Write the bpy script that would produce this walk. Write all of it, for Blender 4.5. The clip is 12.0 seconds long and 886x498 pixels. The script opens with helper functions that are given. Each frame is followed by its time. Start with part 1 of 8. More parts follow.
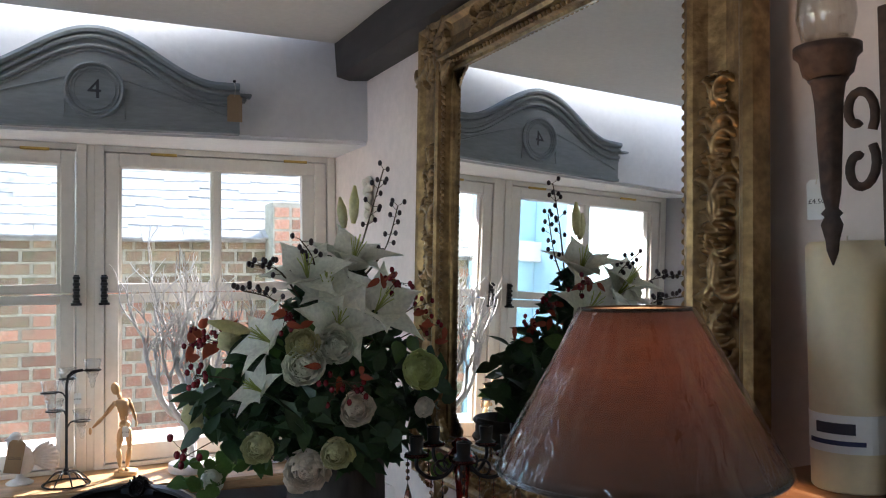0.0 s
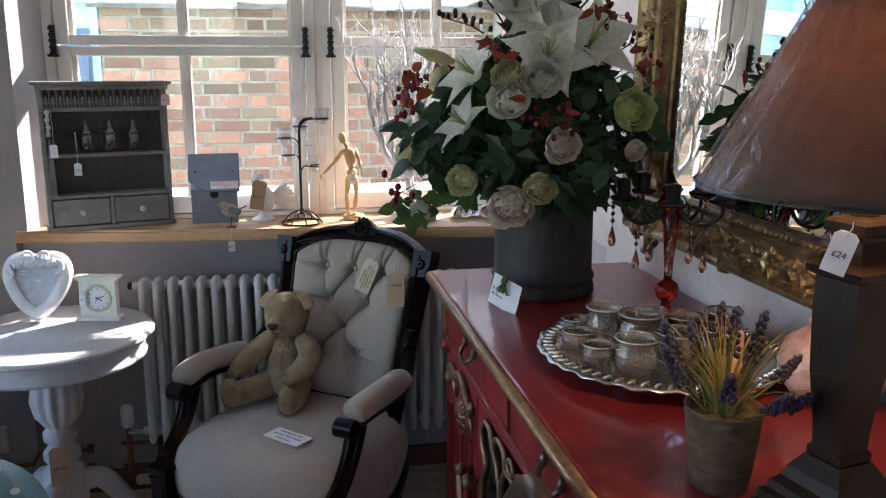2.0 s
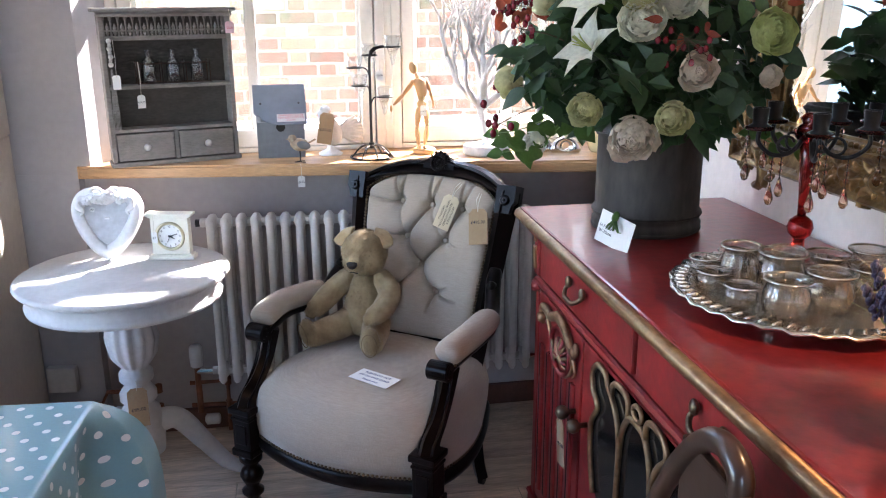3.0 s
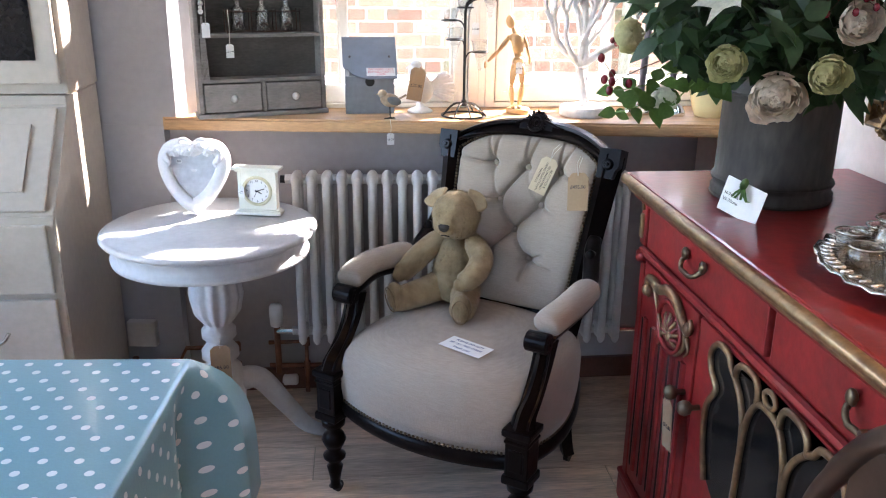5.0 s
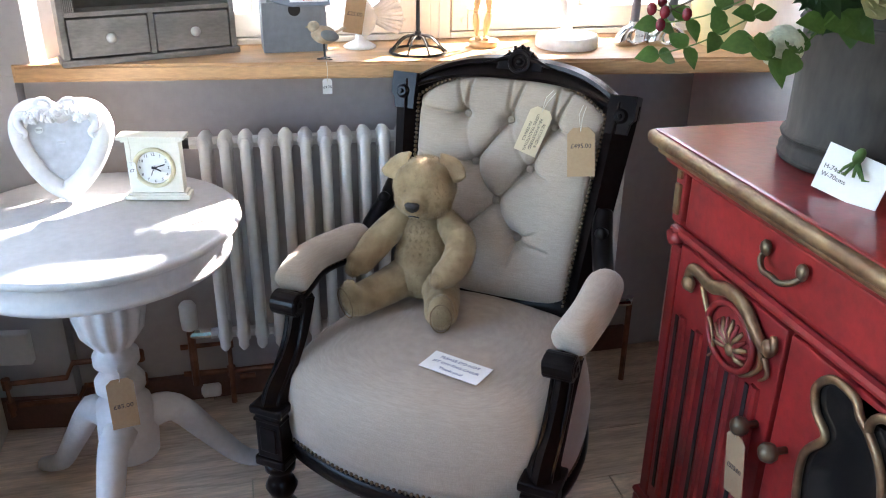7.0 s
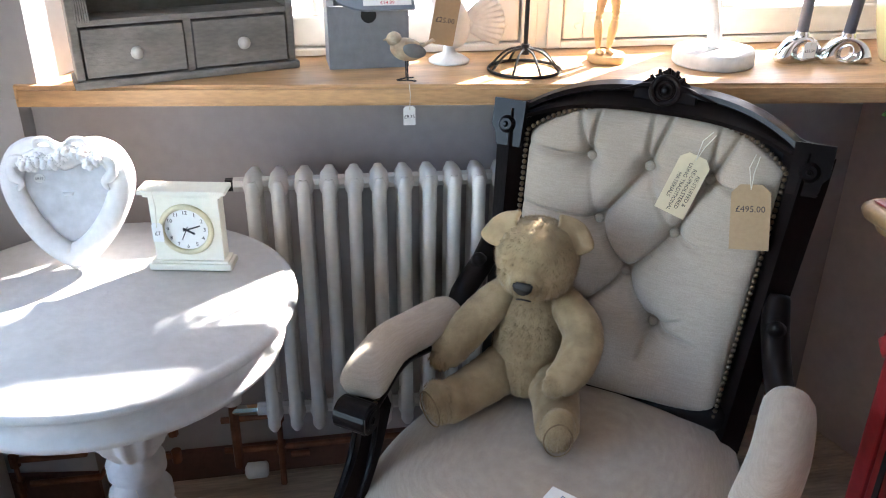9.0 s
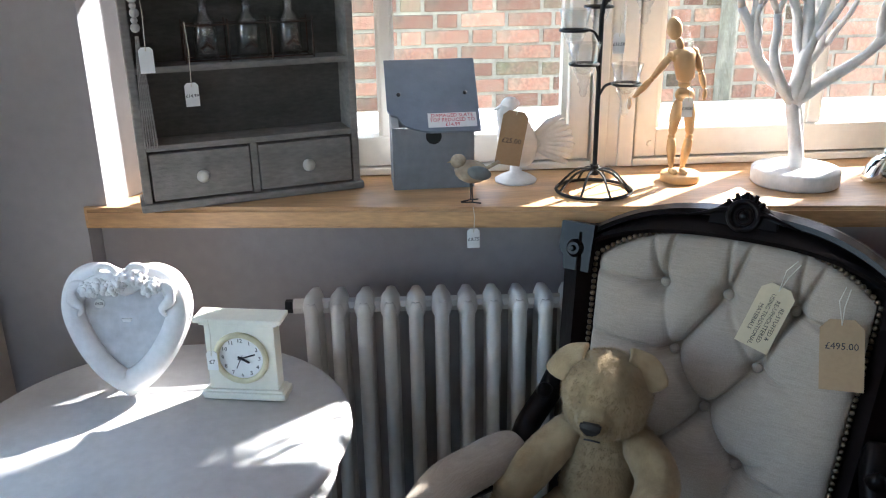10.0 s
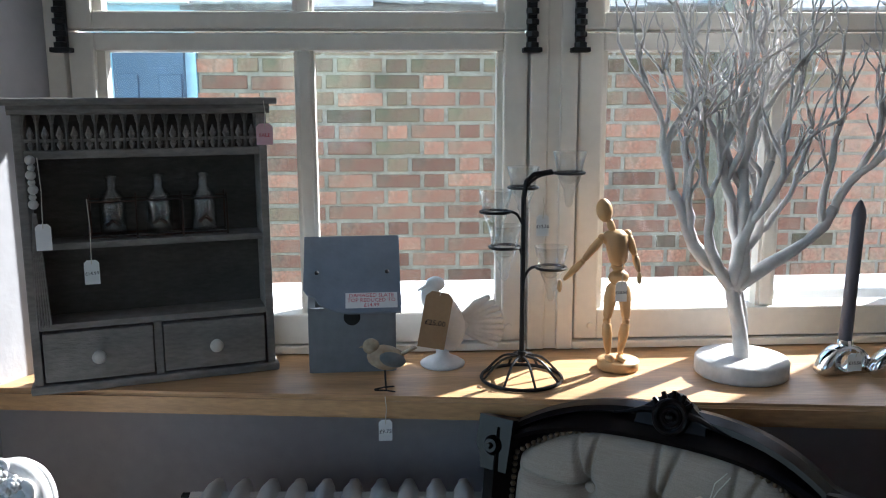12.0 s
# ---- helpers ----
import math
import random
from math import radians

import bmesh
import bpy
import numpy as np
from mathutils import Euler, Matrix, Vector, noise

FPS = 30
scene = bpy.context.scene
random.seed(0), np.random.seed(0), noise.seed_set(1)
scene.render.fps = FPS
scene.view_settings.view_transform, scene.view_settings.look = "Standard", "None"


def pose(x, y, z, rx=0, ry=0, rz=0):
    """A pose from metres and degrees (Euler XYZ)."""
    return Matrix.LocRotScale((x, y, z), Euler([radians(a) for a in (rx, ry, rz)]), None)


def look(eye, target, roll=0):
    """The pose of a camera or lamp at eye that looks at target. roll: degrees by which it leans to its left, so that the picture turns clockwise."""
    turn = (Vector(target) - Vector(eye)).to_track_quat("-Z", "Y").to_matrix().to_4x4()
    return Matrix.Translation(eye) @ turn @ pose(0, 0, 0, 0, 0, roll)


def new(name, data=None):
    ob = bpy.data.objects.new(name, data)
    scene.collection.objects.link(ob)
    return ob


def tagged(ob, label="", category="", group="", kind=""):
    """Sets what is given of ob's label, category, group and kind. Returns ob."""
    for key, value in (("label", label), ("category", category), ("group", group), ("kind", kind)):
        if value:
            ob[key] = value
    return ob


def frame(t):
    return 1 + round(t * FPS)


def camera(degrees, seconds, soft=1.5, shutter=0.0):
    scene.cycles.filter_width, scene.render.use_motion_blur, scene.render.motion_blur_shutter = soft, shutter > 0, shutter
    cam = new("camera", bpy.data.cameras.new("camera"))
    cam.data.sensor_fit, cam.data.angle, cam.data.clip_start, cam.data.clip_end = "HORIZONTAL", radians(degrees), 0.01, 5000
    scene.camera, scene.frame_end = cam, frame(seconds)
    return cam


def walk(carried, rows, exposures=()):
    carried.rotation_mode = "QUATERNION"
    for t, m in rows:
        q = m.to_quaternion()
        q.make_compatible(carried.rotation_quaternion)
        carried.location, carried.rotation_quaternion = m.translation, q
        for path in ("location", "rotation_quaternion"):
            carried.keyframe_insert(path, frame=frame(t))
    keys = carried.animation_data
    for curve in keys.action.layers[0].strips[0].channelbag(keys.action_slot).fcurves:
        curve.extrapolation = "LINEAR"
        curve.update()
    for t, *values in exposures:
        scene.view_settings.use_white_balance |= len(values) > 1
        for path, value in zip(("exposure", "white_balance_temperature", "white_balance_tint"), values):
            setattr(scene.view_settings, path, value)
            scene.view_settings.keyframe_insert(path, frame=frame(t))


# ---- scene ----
import itertools

cam = camera(55.8, 12.0, 1.1)
PATH = [
    (0, (0.034, 0.093, 1.535), (0.928, 1.88, 1.605), -0.7),
    (0.5, (0.066, 0.098, 1.506), (0.849, 1.937, 1.439), -0.7),
    (1, (0.104, 0.1, 1.474), (0.748, 1.983, 1.274), -0.7),
    (1.5, (0.115, 0.097, 1.447), (0.618, 2.008, 1.141), -0.5),
    (2, (0.104, 0.126, 1.418), (0.465, 2.048, 1.002), 0.0),
    (2.5, (0.037, 0.18, 1.404), (0.352, 2.09, 0.9), 0.0),
    (3, (-0.08, 0.257, 1.397), (0.249, 2.147, 0.832), -0.3),
    (3.5, (-0.166, 0.291, 1.388), (0.153, 2.176, 0.799), -0.1),
    (5.5, (-0.174, 0.477, 1.351), (0.006, 2.354, 0.685), 0.7),
    (6, (-0.239, 0.628, 1.352), (0.045, 2.476, 0.642), -0.5),
    (6.5, (-0.275, 0.764, 1.334), (0.11, 2.569, 0.561), -0.1),
    (6.7, (-0.272, 0.827, 1.326), (0.135, 2.619, 0.536), 0.4),
    (8.3, (-0.203, 1.331, 1.308), (0.308, 3.008, 0.345), -0.0),
    (8.5, (-0.229, 1.357, 1.304), (0.272, 3.048, 0.36), 0.5),
    (9, (-0.262, 1.395, 1.313), (0.054, 3.161, 0.429), 0.6),
    (9.5, (-0.271, 1.424, 1.318), (-0.146, 3.254, 0.52), -0.4),
    (10, (-0.232, 1.465, 1.343), (-0.082, 3.339, 0.661), -0.9),
    (10.5, (-0.152, 1.501, 1.367), (0.164, 3.387, 0.781), -0.5),
    (11, (-0.099, 1.523, 1.386), (0.295, 3.423, 0.901), -0.0),
    (11.5, (-0.058, 1.539, 1.382), (0.248, 3.478, 0.997), -0.0),
    (12, (-0.052, 1.557, 1.382), (0.057, 3.523, 1.032), -0.2),
]
EXPOSURE = [(0.0, 2.6, 6250, 13), (1.0, 2.55, 6250, 13), (1.6, 2.65, 6250, 13), (2.2, 3.15, 6250, 15), (2.7, 3.75, 6300, 18), (3.5, 4.15, 6350, 18), (5.5, 4.05, 6450, 16), (8.5, 4.5, 6550, 12), (9.0, 4.05, 6550, 13), (9.6, 3.4, 6400, 12), (10.2, 3.15, 6050, 9), (10.8, 2.85, 5800, 7), (11.3, 2.45, 5800, 7), (12.0, 2.15, 5800, 7)]
walk(cam, [(t, look(eye, target, roll)) for t, eye, target, roll in PATH], EXPOSURE)

# ---------------------------------------------------------------- world, sun, lights
SUN_TO = Vector((0.650, 0.505, 0.565)).normalized()          # towards the sun
world = bpy.data.worlds.new("sky")
scene.world = world
world.use_nodes = True
wn = world.node_tree
sky = wn.nodes.new("ShaderNodeTexSky")
sky.sky_type = "NISHITA"
sky.sun_disc = False
sky.sun_elevation = math.asin(SUN_TO.z)
sky.sun_rotation = math.atan2(SUN_TO.x, SUN_TO.y)
wn.links.new(sky.outputs[0], wn.nodes["Background"].inputs[0])
wn.nodes["Background"].inputs[1].default_value = 0.15

sun = new("sun", bpy.data.lights.new("sun", "SUN"))
sun.data.energy, sun.data.angle, sun.data.color = 3.8, radians(1.0), (1.0, 0.96, 0.90)
sun.matrix_world = look(SUN_TO * 30, (0, 0, 0))

bulb = new("bulb_light", bpy.data.lights.new("bulb_light", "POINT"))
bulb.data.energy, bulb.data.color, bulb.data.shadow_soft_size = 0.95, (1.0, 0.60, 0.30), 0.03
bulb.matrix_world = pose(0.728, 0.935, 1.40)


# ---------------------------------------------------------------- materials
def mat(name, col, rough=0.6, metal=0.0, var=0.12, scale=8.0, bump=0.1, fine=90.0, spec=0.5, col2=None, stretch=(1, 1, 1), per_object=0.0, sheen=0.0, trans=0.0, sub=0.0, coat=0.0):
    """A surface with stains at one scale and grain at another."""
    m = bpy.data.materials.new(name)
    m.use_nodes = True
    nt = m.node_tree
    N, K = nt.nodes, nt.links
    b = N["Principled BSDF"]
    tc = N.new("ShaderNodeTexCoord")
    mp = N.new("ShaderNodeMapping")
    mp.inputs["Scale"].default_value = stretch
    K.new(tc.outputs["Object"], mp.inputs["Vector"])
    n1, n2 = N.new("ShaderNodeTexNoise"), N.new("ShaderNodeTexNoise")
    n1.inputs["Scale"].default_value, n1.inputs["Detail"].default_value = scale, 5
    n2.inputs["Scale"].default_value, n2.inputs["Detail"].default_value = fine, 3
    K.new(mp.outputs[0], n1.inputs["Vector"])
    K.new(mp.outputs[0], n2.inputs["Vector"])
    ramp = N.new("ShaderNodeValToRGB")
    ramp.color_ramp.elements[0].position, ramp.color_ramp.elements[1].position = 0.3, 0.72
    lo = col2 or tuple(c * (1 - var) for c in col)
    ramp.color_ramp.elements[0].color = (*lo, 1)
    ramp.color_ramp.elements[1].color = (*(col if col2 else tuple(min(1, c * (1 + var)) for c in col)), 1)
    K.new(n1.outputs["Fac"], ramp.inputs["Fac"])
    hs = N.new("ShaderNodeHueSaturation")
    sep = N.new("ShaderNodeMapRange")
    K.new(n2.outputs["Fac"], sep.inputs["Value"])
    sep.inputs["From Min"].default_value, sep.inputs["From Max"].default_value = 0.3, 0.7
    sep.inputs["To Min"].default_value, sep.inputs["To Max"].default_value = 1 - var * 0.6, 1 + var * 0.6
    K.new(sep.outputs[0], hs.inputs["Value"])
    K.new(ramp.outputs["Color"], hs.inputs["Color"])
    out = hs.outputs["Color"]
    if per_object:
        oi = N.new("ShaderNodeObjectInfo")
        mr = N.new("ShaderNodeMapRange")
        mr.inputs["To Min"].default_value, mr.inputs["To Max"].default_value = 1 - per_object, 1 + per_object
        K.new(oi.outputs["Random"], mr.inputs["Value"])
        h2 = N.new("ShaderNodeHueSaturation")
        K.new(mr.outputs[0], h2.inputs["Value"])
        K.new(out, h2.inputs["Color"])
        out = h2.outputs["Color"]
    K.new(out, b.inputs["Base Color"])
    b.inputs["Roughness"].default_value, b.inputs["Metallic"].default_value = rough, metal
    b.inputs["Specular IOR Level"].default_value = spec
    b.inputs["Sheen Weight"].default_value = sheen
    b.inputs["Transmission Weight"].default_value = trans
    b.inputs["Coat Weight"].default_value = coat
    if sub:
        b.inputs["Subsurface Weight"].default_value = sub
        b.inputs["Subsurface Radius"].default_value = (0.02, 0.015, 0.01)
    if bump:
        bp = N.new("ShaderNodeBump")
        bp.inputs["Strength"].default_value, bp.inputs["Distance"].default_value = bump, 0.004
        K.new(n2.outputs["Fac"], bp.inputs["Height"])
        K.new(bp.outputs[0], b.inputs["Normal"])
    return m


def glass_mat(name, tint=(1, 1, 1), rough=0.0, ior=1.45):
    m = bpy.data.materials.new(name)
    m.use_nodes = True
    b = m.node_tree.nodes["Principled BSDF"]
    b.inputs["Base Color"].default_value = (*tint, 1)
    b.inputs["Roughness"].default_value, b.inputs["IOR"].default_value, b.inputs["Transmission Weight"].default_value = rough, ior, 1.0
    return m


def pane_mat(name):
    """Thin window glass: mostly clear, with a Fresnel gloss."""
    m = bpy.data.materials.new(name)
    m.use_nodes = True
    nt = m.node_tree
    N, K = nt.nodes, nt.links
    N.remove(N["Principled BSDF"])
    tr, gl, fr, mx = N.new("ShaderNodeBsdfTransparent"), N.new("ShaderNodeBsdfGlossy"), N.new("ShaderNodeFresnel"), N.new("ShaderNodeMixShader")
    gl.inputs["Roughness"].default_value = 0.02
    fr.inputs["IOR"].default_value = 1.35
    K.new(fr.outputs[0], mx.inputs[0])
    K.new(tr.outputs[0], mx.inputs[1])
    K.new(gl.outputs[0], mx.inputs[2])
    K.new(mx.outputs[0], N["Material Output"].inputs["Surface"])
    return m


def leaf_mat(name, col, col2, trans=0.35, rough=0.45):
    """Petals and leaves: light passes through them."""
    m = mat(name, col, rough, 0, 0.2, 14, 0.15, 120, col2=col2, per_object=0.12)
    N, K = m.node_tree.nodes, m.node_tree.links
    b = N["Principled BSDF"]
    src = b.inputs["Base Color"].links[0].from_socket
    tl, mx = N.new("ShaderNodeBsdfTranslucent"), N.new("ShaderNodeMixShader")
    K.new(src, tl.inputs["Color"])
    mx.inputs[0].default_value = trans
    K.new(b.outputs[0], mx.inputs[1])
    K.new(tl.outputs[0], mx.inputs[2])
    K.new(mx.outputs[0], N["Material Output"].inputs["Surface"])
    return m


PLASTER = mat("white_plaster", (0.74, 0.735, 0.74), 0.85, 0, 0.05, 3, 0.25, 40)
CEILING = mat("ceiling_paint", (0.78, 0.76, 0.70), 0.9, 0, 0.05, 2, 0.15, 50)
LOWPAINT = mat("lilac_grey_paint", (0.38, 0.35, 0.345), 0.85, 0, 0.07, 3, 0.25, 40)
# White wall toned down to grey: its weaker light is in the colour
PIERPAINT = mat("dimmed_white_paint", (0.40, 0.39, 0.405), 0.85, 0, 0.06, 3, 0.25, 40)
PINK = mat("pinkish_plaster", (0.80, 0.71, 0.67), 0.85, 0, 0.07, 3, 0.25, 40)
WINDOW = mat("cream_window_paint", (0.80, 0.76, 0.69), 0.45, 0, 0.05, 5, 0.05, 60)
OAK = mat("oak_board", (0.52, 0.31, 0.15), 0.45, 0, 0.22, 5, 0.15, 45, stretch=(0.6, 5, 5))
FLOORWOOD = mat("vinyl_plank", (0.60, 0.465, 0.35), 0.42, 0, 0.3, 7, 0.12, 40, stretch=(0.5, 4, 4), per_object=0.3)
BLACKIRON = mat("black_iron", (0.02, 0.02, 0.022), 0.45, 0.6, 0.2, 20, 0.2, 120)
BEAM = mat("black_beam", (0.022, 0.02, 0.02), 0.55, 0, 0.5, 10, 0.6, 30, col2=(0.05, 0.043, 0.04), stretch=(1, 0.3, 1))
BRICK = mat("red_brick", (0.38, 0.165, 0.10), 0.9, 0, 0.40, 11, 0.6, 60, col2=(0.30, 0.215, 0.14), per_object=0.42)
MOSSBRICK = mat("mossy_brick", (0.25, 0.15, 0.095), 0.95, 0, 0.40, 11, 0.7, 60, col2=(0.16, 0.155, 0.085), per_object=0.35)
MORTAR = mat("lime_mortar", (0.36, 0.32, 0.24), 0.95, 0, 0.25, 12, 0.5, 60)
ROOF = mat("pale_roof", (0.33, 0.315, 0.285), 0.9, 0, 0.25, 6, 1.0, 24)
BLUEWALL = mat("pale_blue_render", (0.45, 0.66, 0.72), 0.8, 0, 0.1, 3, 0.3, 30)
BLUEDOOR = mat("blue_paint", (0.10, 0.145, 0.20), 0.5, 0, 0.2, 4, 0.1, 40)
STONE = mat("white_stone", (0.78, 0.78, 0.76), 0.8, 0, 0.1, 6, 0.3, 50)
# Unseen ground, made pale to bounce more light onto bricks and window
ASPHALT = mat("pale_bounce_ground", (0.30, 0.29, 0.27), 0.95, 0, 0.3, 6, 0.5, 60)
PANE = pane_mat("window_pane")
EBONY = mat("ebonised_wood", (0.006, 0.004, 0.004), 0.28, 0, 0.4, 16, 0.1, 60, spec=0.13)
LINEN = mat("natural_linen", (0.37, 0.305, 0.245), 0.9, 0, 0.08, 5, 0.0, 420, sheen=0.2)
nt_ = LINEN.node_tree
tc_ = nt_.nodes.new("ShaderNodeTexCoord")
threads = []
for sc in ((900, 900, 40), (40, 40, 900)):                       # warp and weft threads
    mp_, nz_ = nt_.nodes.new("ShaderNodeMapping"), nt_.nodes.new("ShaderNodeTexNoise")
    mp_.inputs["Scale"].default_value = sc
    nz_.inputs["Scale"].default_value, nz_.inputs["Detail"].default_value = 1.0, 2
    nt_.links.new(tc_.outputs["Object"], mp_.inputs[0])
    nt_.links.new(mp_.outputs[0], nz_.inputs["Vector"])
    threads.append(nz_)
sum_ = nt_.nodes.new("ShaderNodeMath")
sum_.operation = "ADD"
for k_ in (0, 1):
    nt_.links.new(threads[k_].outputs["Fac"], sum_.inputs[k_])
bp_ = nt_.nodes.new("ShaderNodeBump")
bp_.inputs["Strength"].default_value, bp_.inputs["Distance"].default_value = 0.25, 0.001
nt_.links.new(sum_.outputs[0], bp_.inputs["Height"])
nt_.links.new(bp_.outputs[0], nt_.nodes["Principled BSDF"].inputs["Normal"])
hv_, mr_ = nt_.nodes.new("ShaderNodeHueSaturation"), nt_.nodes.new("ShaderNodeMapRange")
mr_.inputs["From Min"].default_value, mr_.inputs["From Max"].default_value = 0.7, 1.3
mr_.inputs["To Min"].default_value, mr_.inputs["To Max"].default_value = 0.86, 1.12
nt_.links.new(sum_.outputs[0], mr_.inputs["Value"])
nt_.links.new(mr_.outputs[0], hv_.inputs["Value"])
nt_.links.new(nt_.nodes["Principled BSDF"].inputs["Base Color"].links[0].from_socket, hv_.inputs["Color"])
nt_.links.new(hv_.outputs["Color"], nt_.nodes["Principled BSDF"].inputs["Base Color"])
BRASS = mat("brass_nails", (0.15, 0.11, 0.07), 0.40, 0.8, 0.2, 30, 0.1, 100)
MOHAIR = mat("worn_mohair", (0.40, 0.295, 0.165), 0.95, 0, 0.35, 24, 0.25, 900, col2=(0.22, 0.15, 0.075), sheen=0.15)
RED = mat("distressed_red_paint", (0.30, 0.019, 0.019), 0.40, 0, 0.3, 9, 0.15, 50, col2=(0.17, 0.013, 0.014), coat=0.12)
REDTOP = mat("red_top", (0.28, 0.022, 0.020), 0.32, 0, 0.3, 4, 0.12, 45, col2=(0.16, 0.014, 0.015), coat=0.35)
GOLD = mat("rubbed_gold", (0.36, 0.24, 0.125), 0.40, 0.65, 0.35, 16, 0.25, 70, col2=(0.17, 0.09, 0.05))
GILT = mat("gilt_gesso", (0.36, 0.24, 0.11), 0.34, 0.8, 0.4, 26, 0.35, 90, col2=(0.13, 0.078, 0.038))
WHITEPAINT = mat("chalky_white_paint", (0.53, 0.525, 0.53), 0.55, 0, 0.09, 7, 0.2, 60)
RADWHITE = mat("radiator_enamel", (0.60, 0.58, 0.55), 0.4, 0, 0.06, 8, 0.1, 60)
COPPER = mat("copper_pipe", (0.20, 0.085, 0.045), 0.5, 0.7, 0.3, 18, 0.1, 60)
CREAM = mat("cream_furniture_paint", (0.46, 0.40, 0.325), 0.5, 0, 0.08, 4, 0.1, 50)
DARKGLASS = mat("dark_glazing", (0.015, 0.013, 0.012), 0.12, 0, 0.2, 5, 0.0)
GREYWOOD = mat("grey_washed_wood", (0.21, 0.195, 0.18), 0.8, 0, 0.25, 7, 0.35, 60, stretch=(1, 1, 3))
KNOB = mat("pale_knob", (0.5, 0.49, 0.46), 0.5, 0, 0.1, 20, 0.1)
BIRDBOX = mat("slate_grey_paint", (0.20, 0.215, 0.24), 0.75, 0, 0.12, 7, 0.25, 60)
SLATE = mat("slate", (0.17, 0.20, 0.25), 0.45, 0, 0.12, 9, 0.3, 40)
DARK = mat("hollow_shade", (0.012, 0.012, 0.012), 0.9, 0, 0.1, 8, 0.0)
CARD = mat("kraft_card", (0.34, 0.23, 0.135), 0.9, 0, 0.06, 12, 0.15, 140)
PAPER = mat("white_card", (0.80, 0.80, 0.79), 0.8, 0, 0.03, 10, 0.05, 120)
INK = mat("dark_ink", (0.02, 0.02, 0.03), 0.8, 0, 0.1, 10, 0)
REDINK = mat("red_ink", (0.55, 0.05, 0.08), 0.8, 0, 0.1, 10, 0)
STRING = mat("pale_string", (0.66, 0.62, 0.52), 0.9, 0, 0.1, 30, 0.2)
ZINC = mat("aged_zinc", (0.062, 0.054, 0.047), 0.70, 0.0, 0.5, 7, 0.25, 40, col2=(0.024, 0.020, 0.018), stretch=(1.6, 1.6, 0.5))
SILVER = mat("tarnished_silver", (0.62, 0.60, 0.57), 0.16, 0.95, 0.2, 14, 0.15, 60)
CHROME = mat("chrome", (0.8, 0.8, 0.8), 0.08, 1.0, 0.05, 14, 0.0)
LAMPWOOD = mat("dark_bronze_wood", (0.026, 0.017, 0.012), 0.4, 0.0, 0.3, 12, 0.2, 60, spec=0.2)
WHITERESIN = mat("white_resin", (0.74, 0.73, 0.73), 0.6, 0, 0.08, 18, 0.2, 90)
MILK = mat("ivory_case", (0.78, 0.76, 0.66), 0.45, 0, 0.05, 10, 0.05)
BEECH = mat("beech", (0.58, 0.36, 0.17), 0.45, 0, 0.12, 8, 0.1, 40, stretch=(1, 1, 0.2))
WHITEBARK = mat("white_painted_branch", (0.66, 0.64, 0.63), 0.8, 0, 0.15, 20, 0.5, 60)
CREAMGLAZE = mat("cream_glaze", (0.72, 0.62, 0.34), 0.2, 0, 0.08, 6, 0.05, 30)
GREYWAX = mat("grey_wax", (0.10, 0.10, 0.125), 0.5, 0, 0.08, 10, 0.05)
IVORYWAX = mat("ivory_wax", (0.72, 0.62, 0.42), 0.35, 0, 0.05, 8, 0.05, sub=0.2)
RUST = mat("rusty_iron", (0.10, 0.055, 0.038), 0.75, 0.3, 0.5, 22, 0.5, 70, col2=(0.05, 0.04, 0.038))
CLEAR = glass_mat("clear_glass")
REDGLASS = glass_mat("red_glass", (0.45, 0.02, 0.02))
AMBERGLASS = glass_mat("smoky_amber_glass", (0.85, 0.55, 0.42))
BENTWOOD = mat("dark_bentwood", (0.045, 0.022, 0.014), 0.3, 0, 0.25, 14, 0.1, 40, coat=0.3)
SKIRT = mat("brown_skirting", (0.13, 0.055, 0.035), 0.5, 0, 0.2, 10, 0.1)
HINGEGOLD = mat("lacquered_brass", (0.62, 0.42, 0.12), 0.3, 0.9, 0.1, 10, 0.05)


# ---------------------------------------------------------------- mesh helpers
def link(name, bm, material, smooth=False):
    me = bpy.data.meshes.new(name)
    bmesh.ops.recalc_face_normals(bm, faces=bm.faces[:])
    bm.to_mesh(me)
    bm.free()
    me.materials.append(material)
    if smooth:
        me.shade_smooth()
    return new(name, me)


def part(name, bm, material, parent, label="", smooth=False):
    """One mesh object under a thing or a part; the mesh is in the thing's own space."""
    ob = link(name, bm, material, smooth)
    ob.parent = parent
    if label:
        tagged(ob, label)
    return ob


def thing(name, m, label, category, group="", kind=""):
    ob = new(name)
    ob.empty_display_size = 0.05
    ob.matrix_world = m
    return tagged(ob, label, category, group, kind)


def box(bm, a, b, bevel=0.0, m=None):
    r = bmesh.ops.create_cube(bm, size=1.0)
    vs = r["verts"]
    c = [(p + q) / 2 for p, q in zip(a, b)]
    d = [abs(q - p) for p, q in zip(a, b)]
    bmesh.ops.scale(bm, vec=d, verts=vs)
    bmesh.ops.translate(bm, vec=c, verts=vs)
    if bevel:
        es = list({e for v in vs for e in v.link_edges})
        r2 = bmesh.ops.bevel(bm, geom=es, offset=min(bevel, min(d) * 0.45), segments=2, affect="EDGES", profile=0.6)
        vs = list({v for f in r2["faces"] for v in f.verts} | {v for v in vs if v.is_valid})
    if m is not None:
        bmesh.ops.transform(bm, matrix=m, verts=vs)
    return bm


def B(a, b, bevel=0.0, m=None):
    return box(bmesh.new(), a, b, bevel, m)


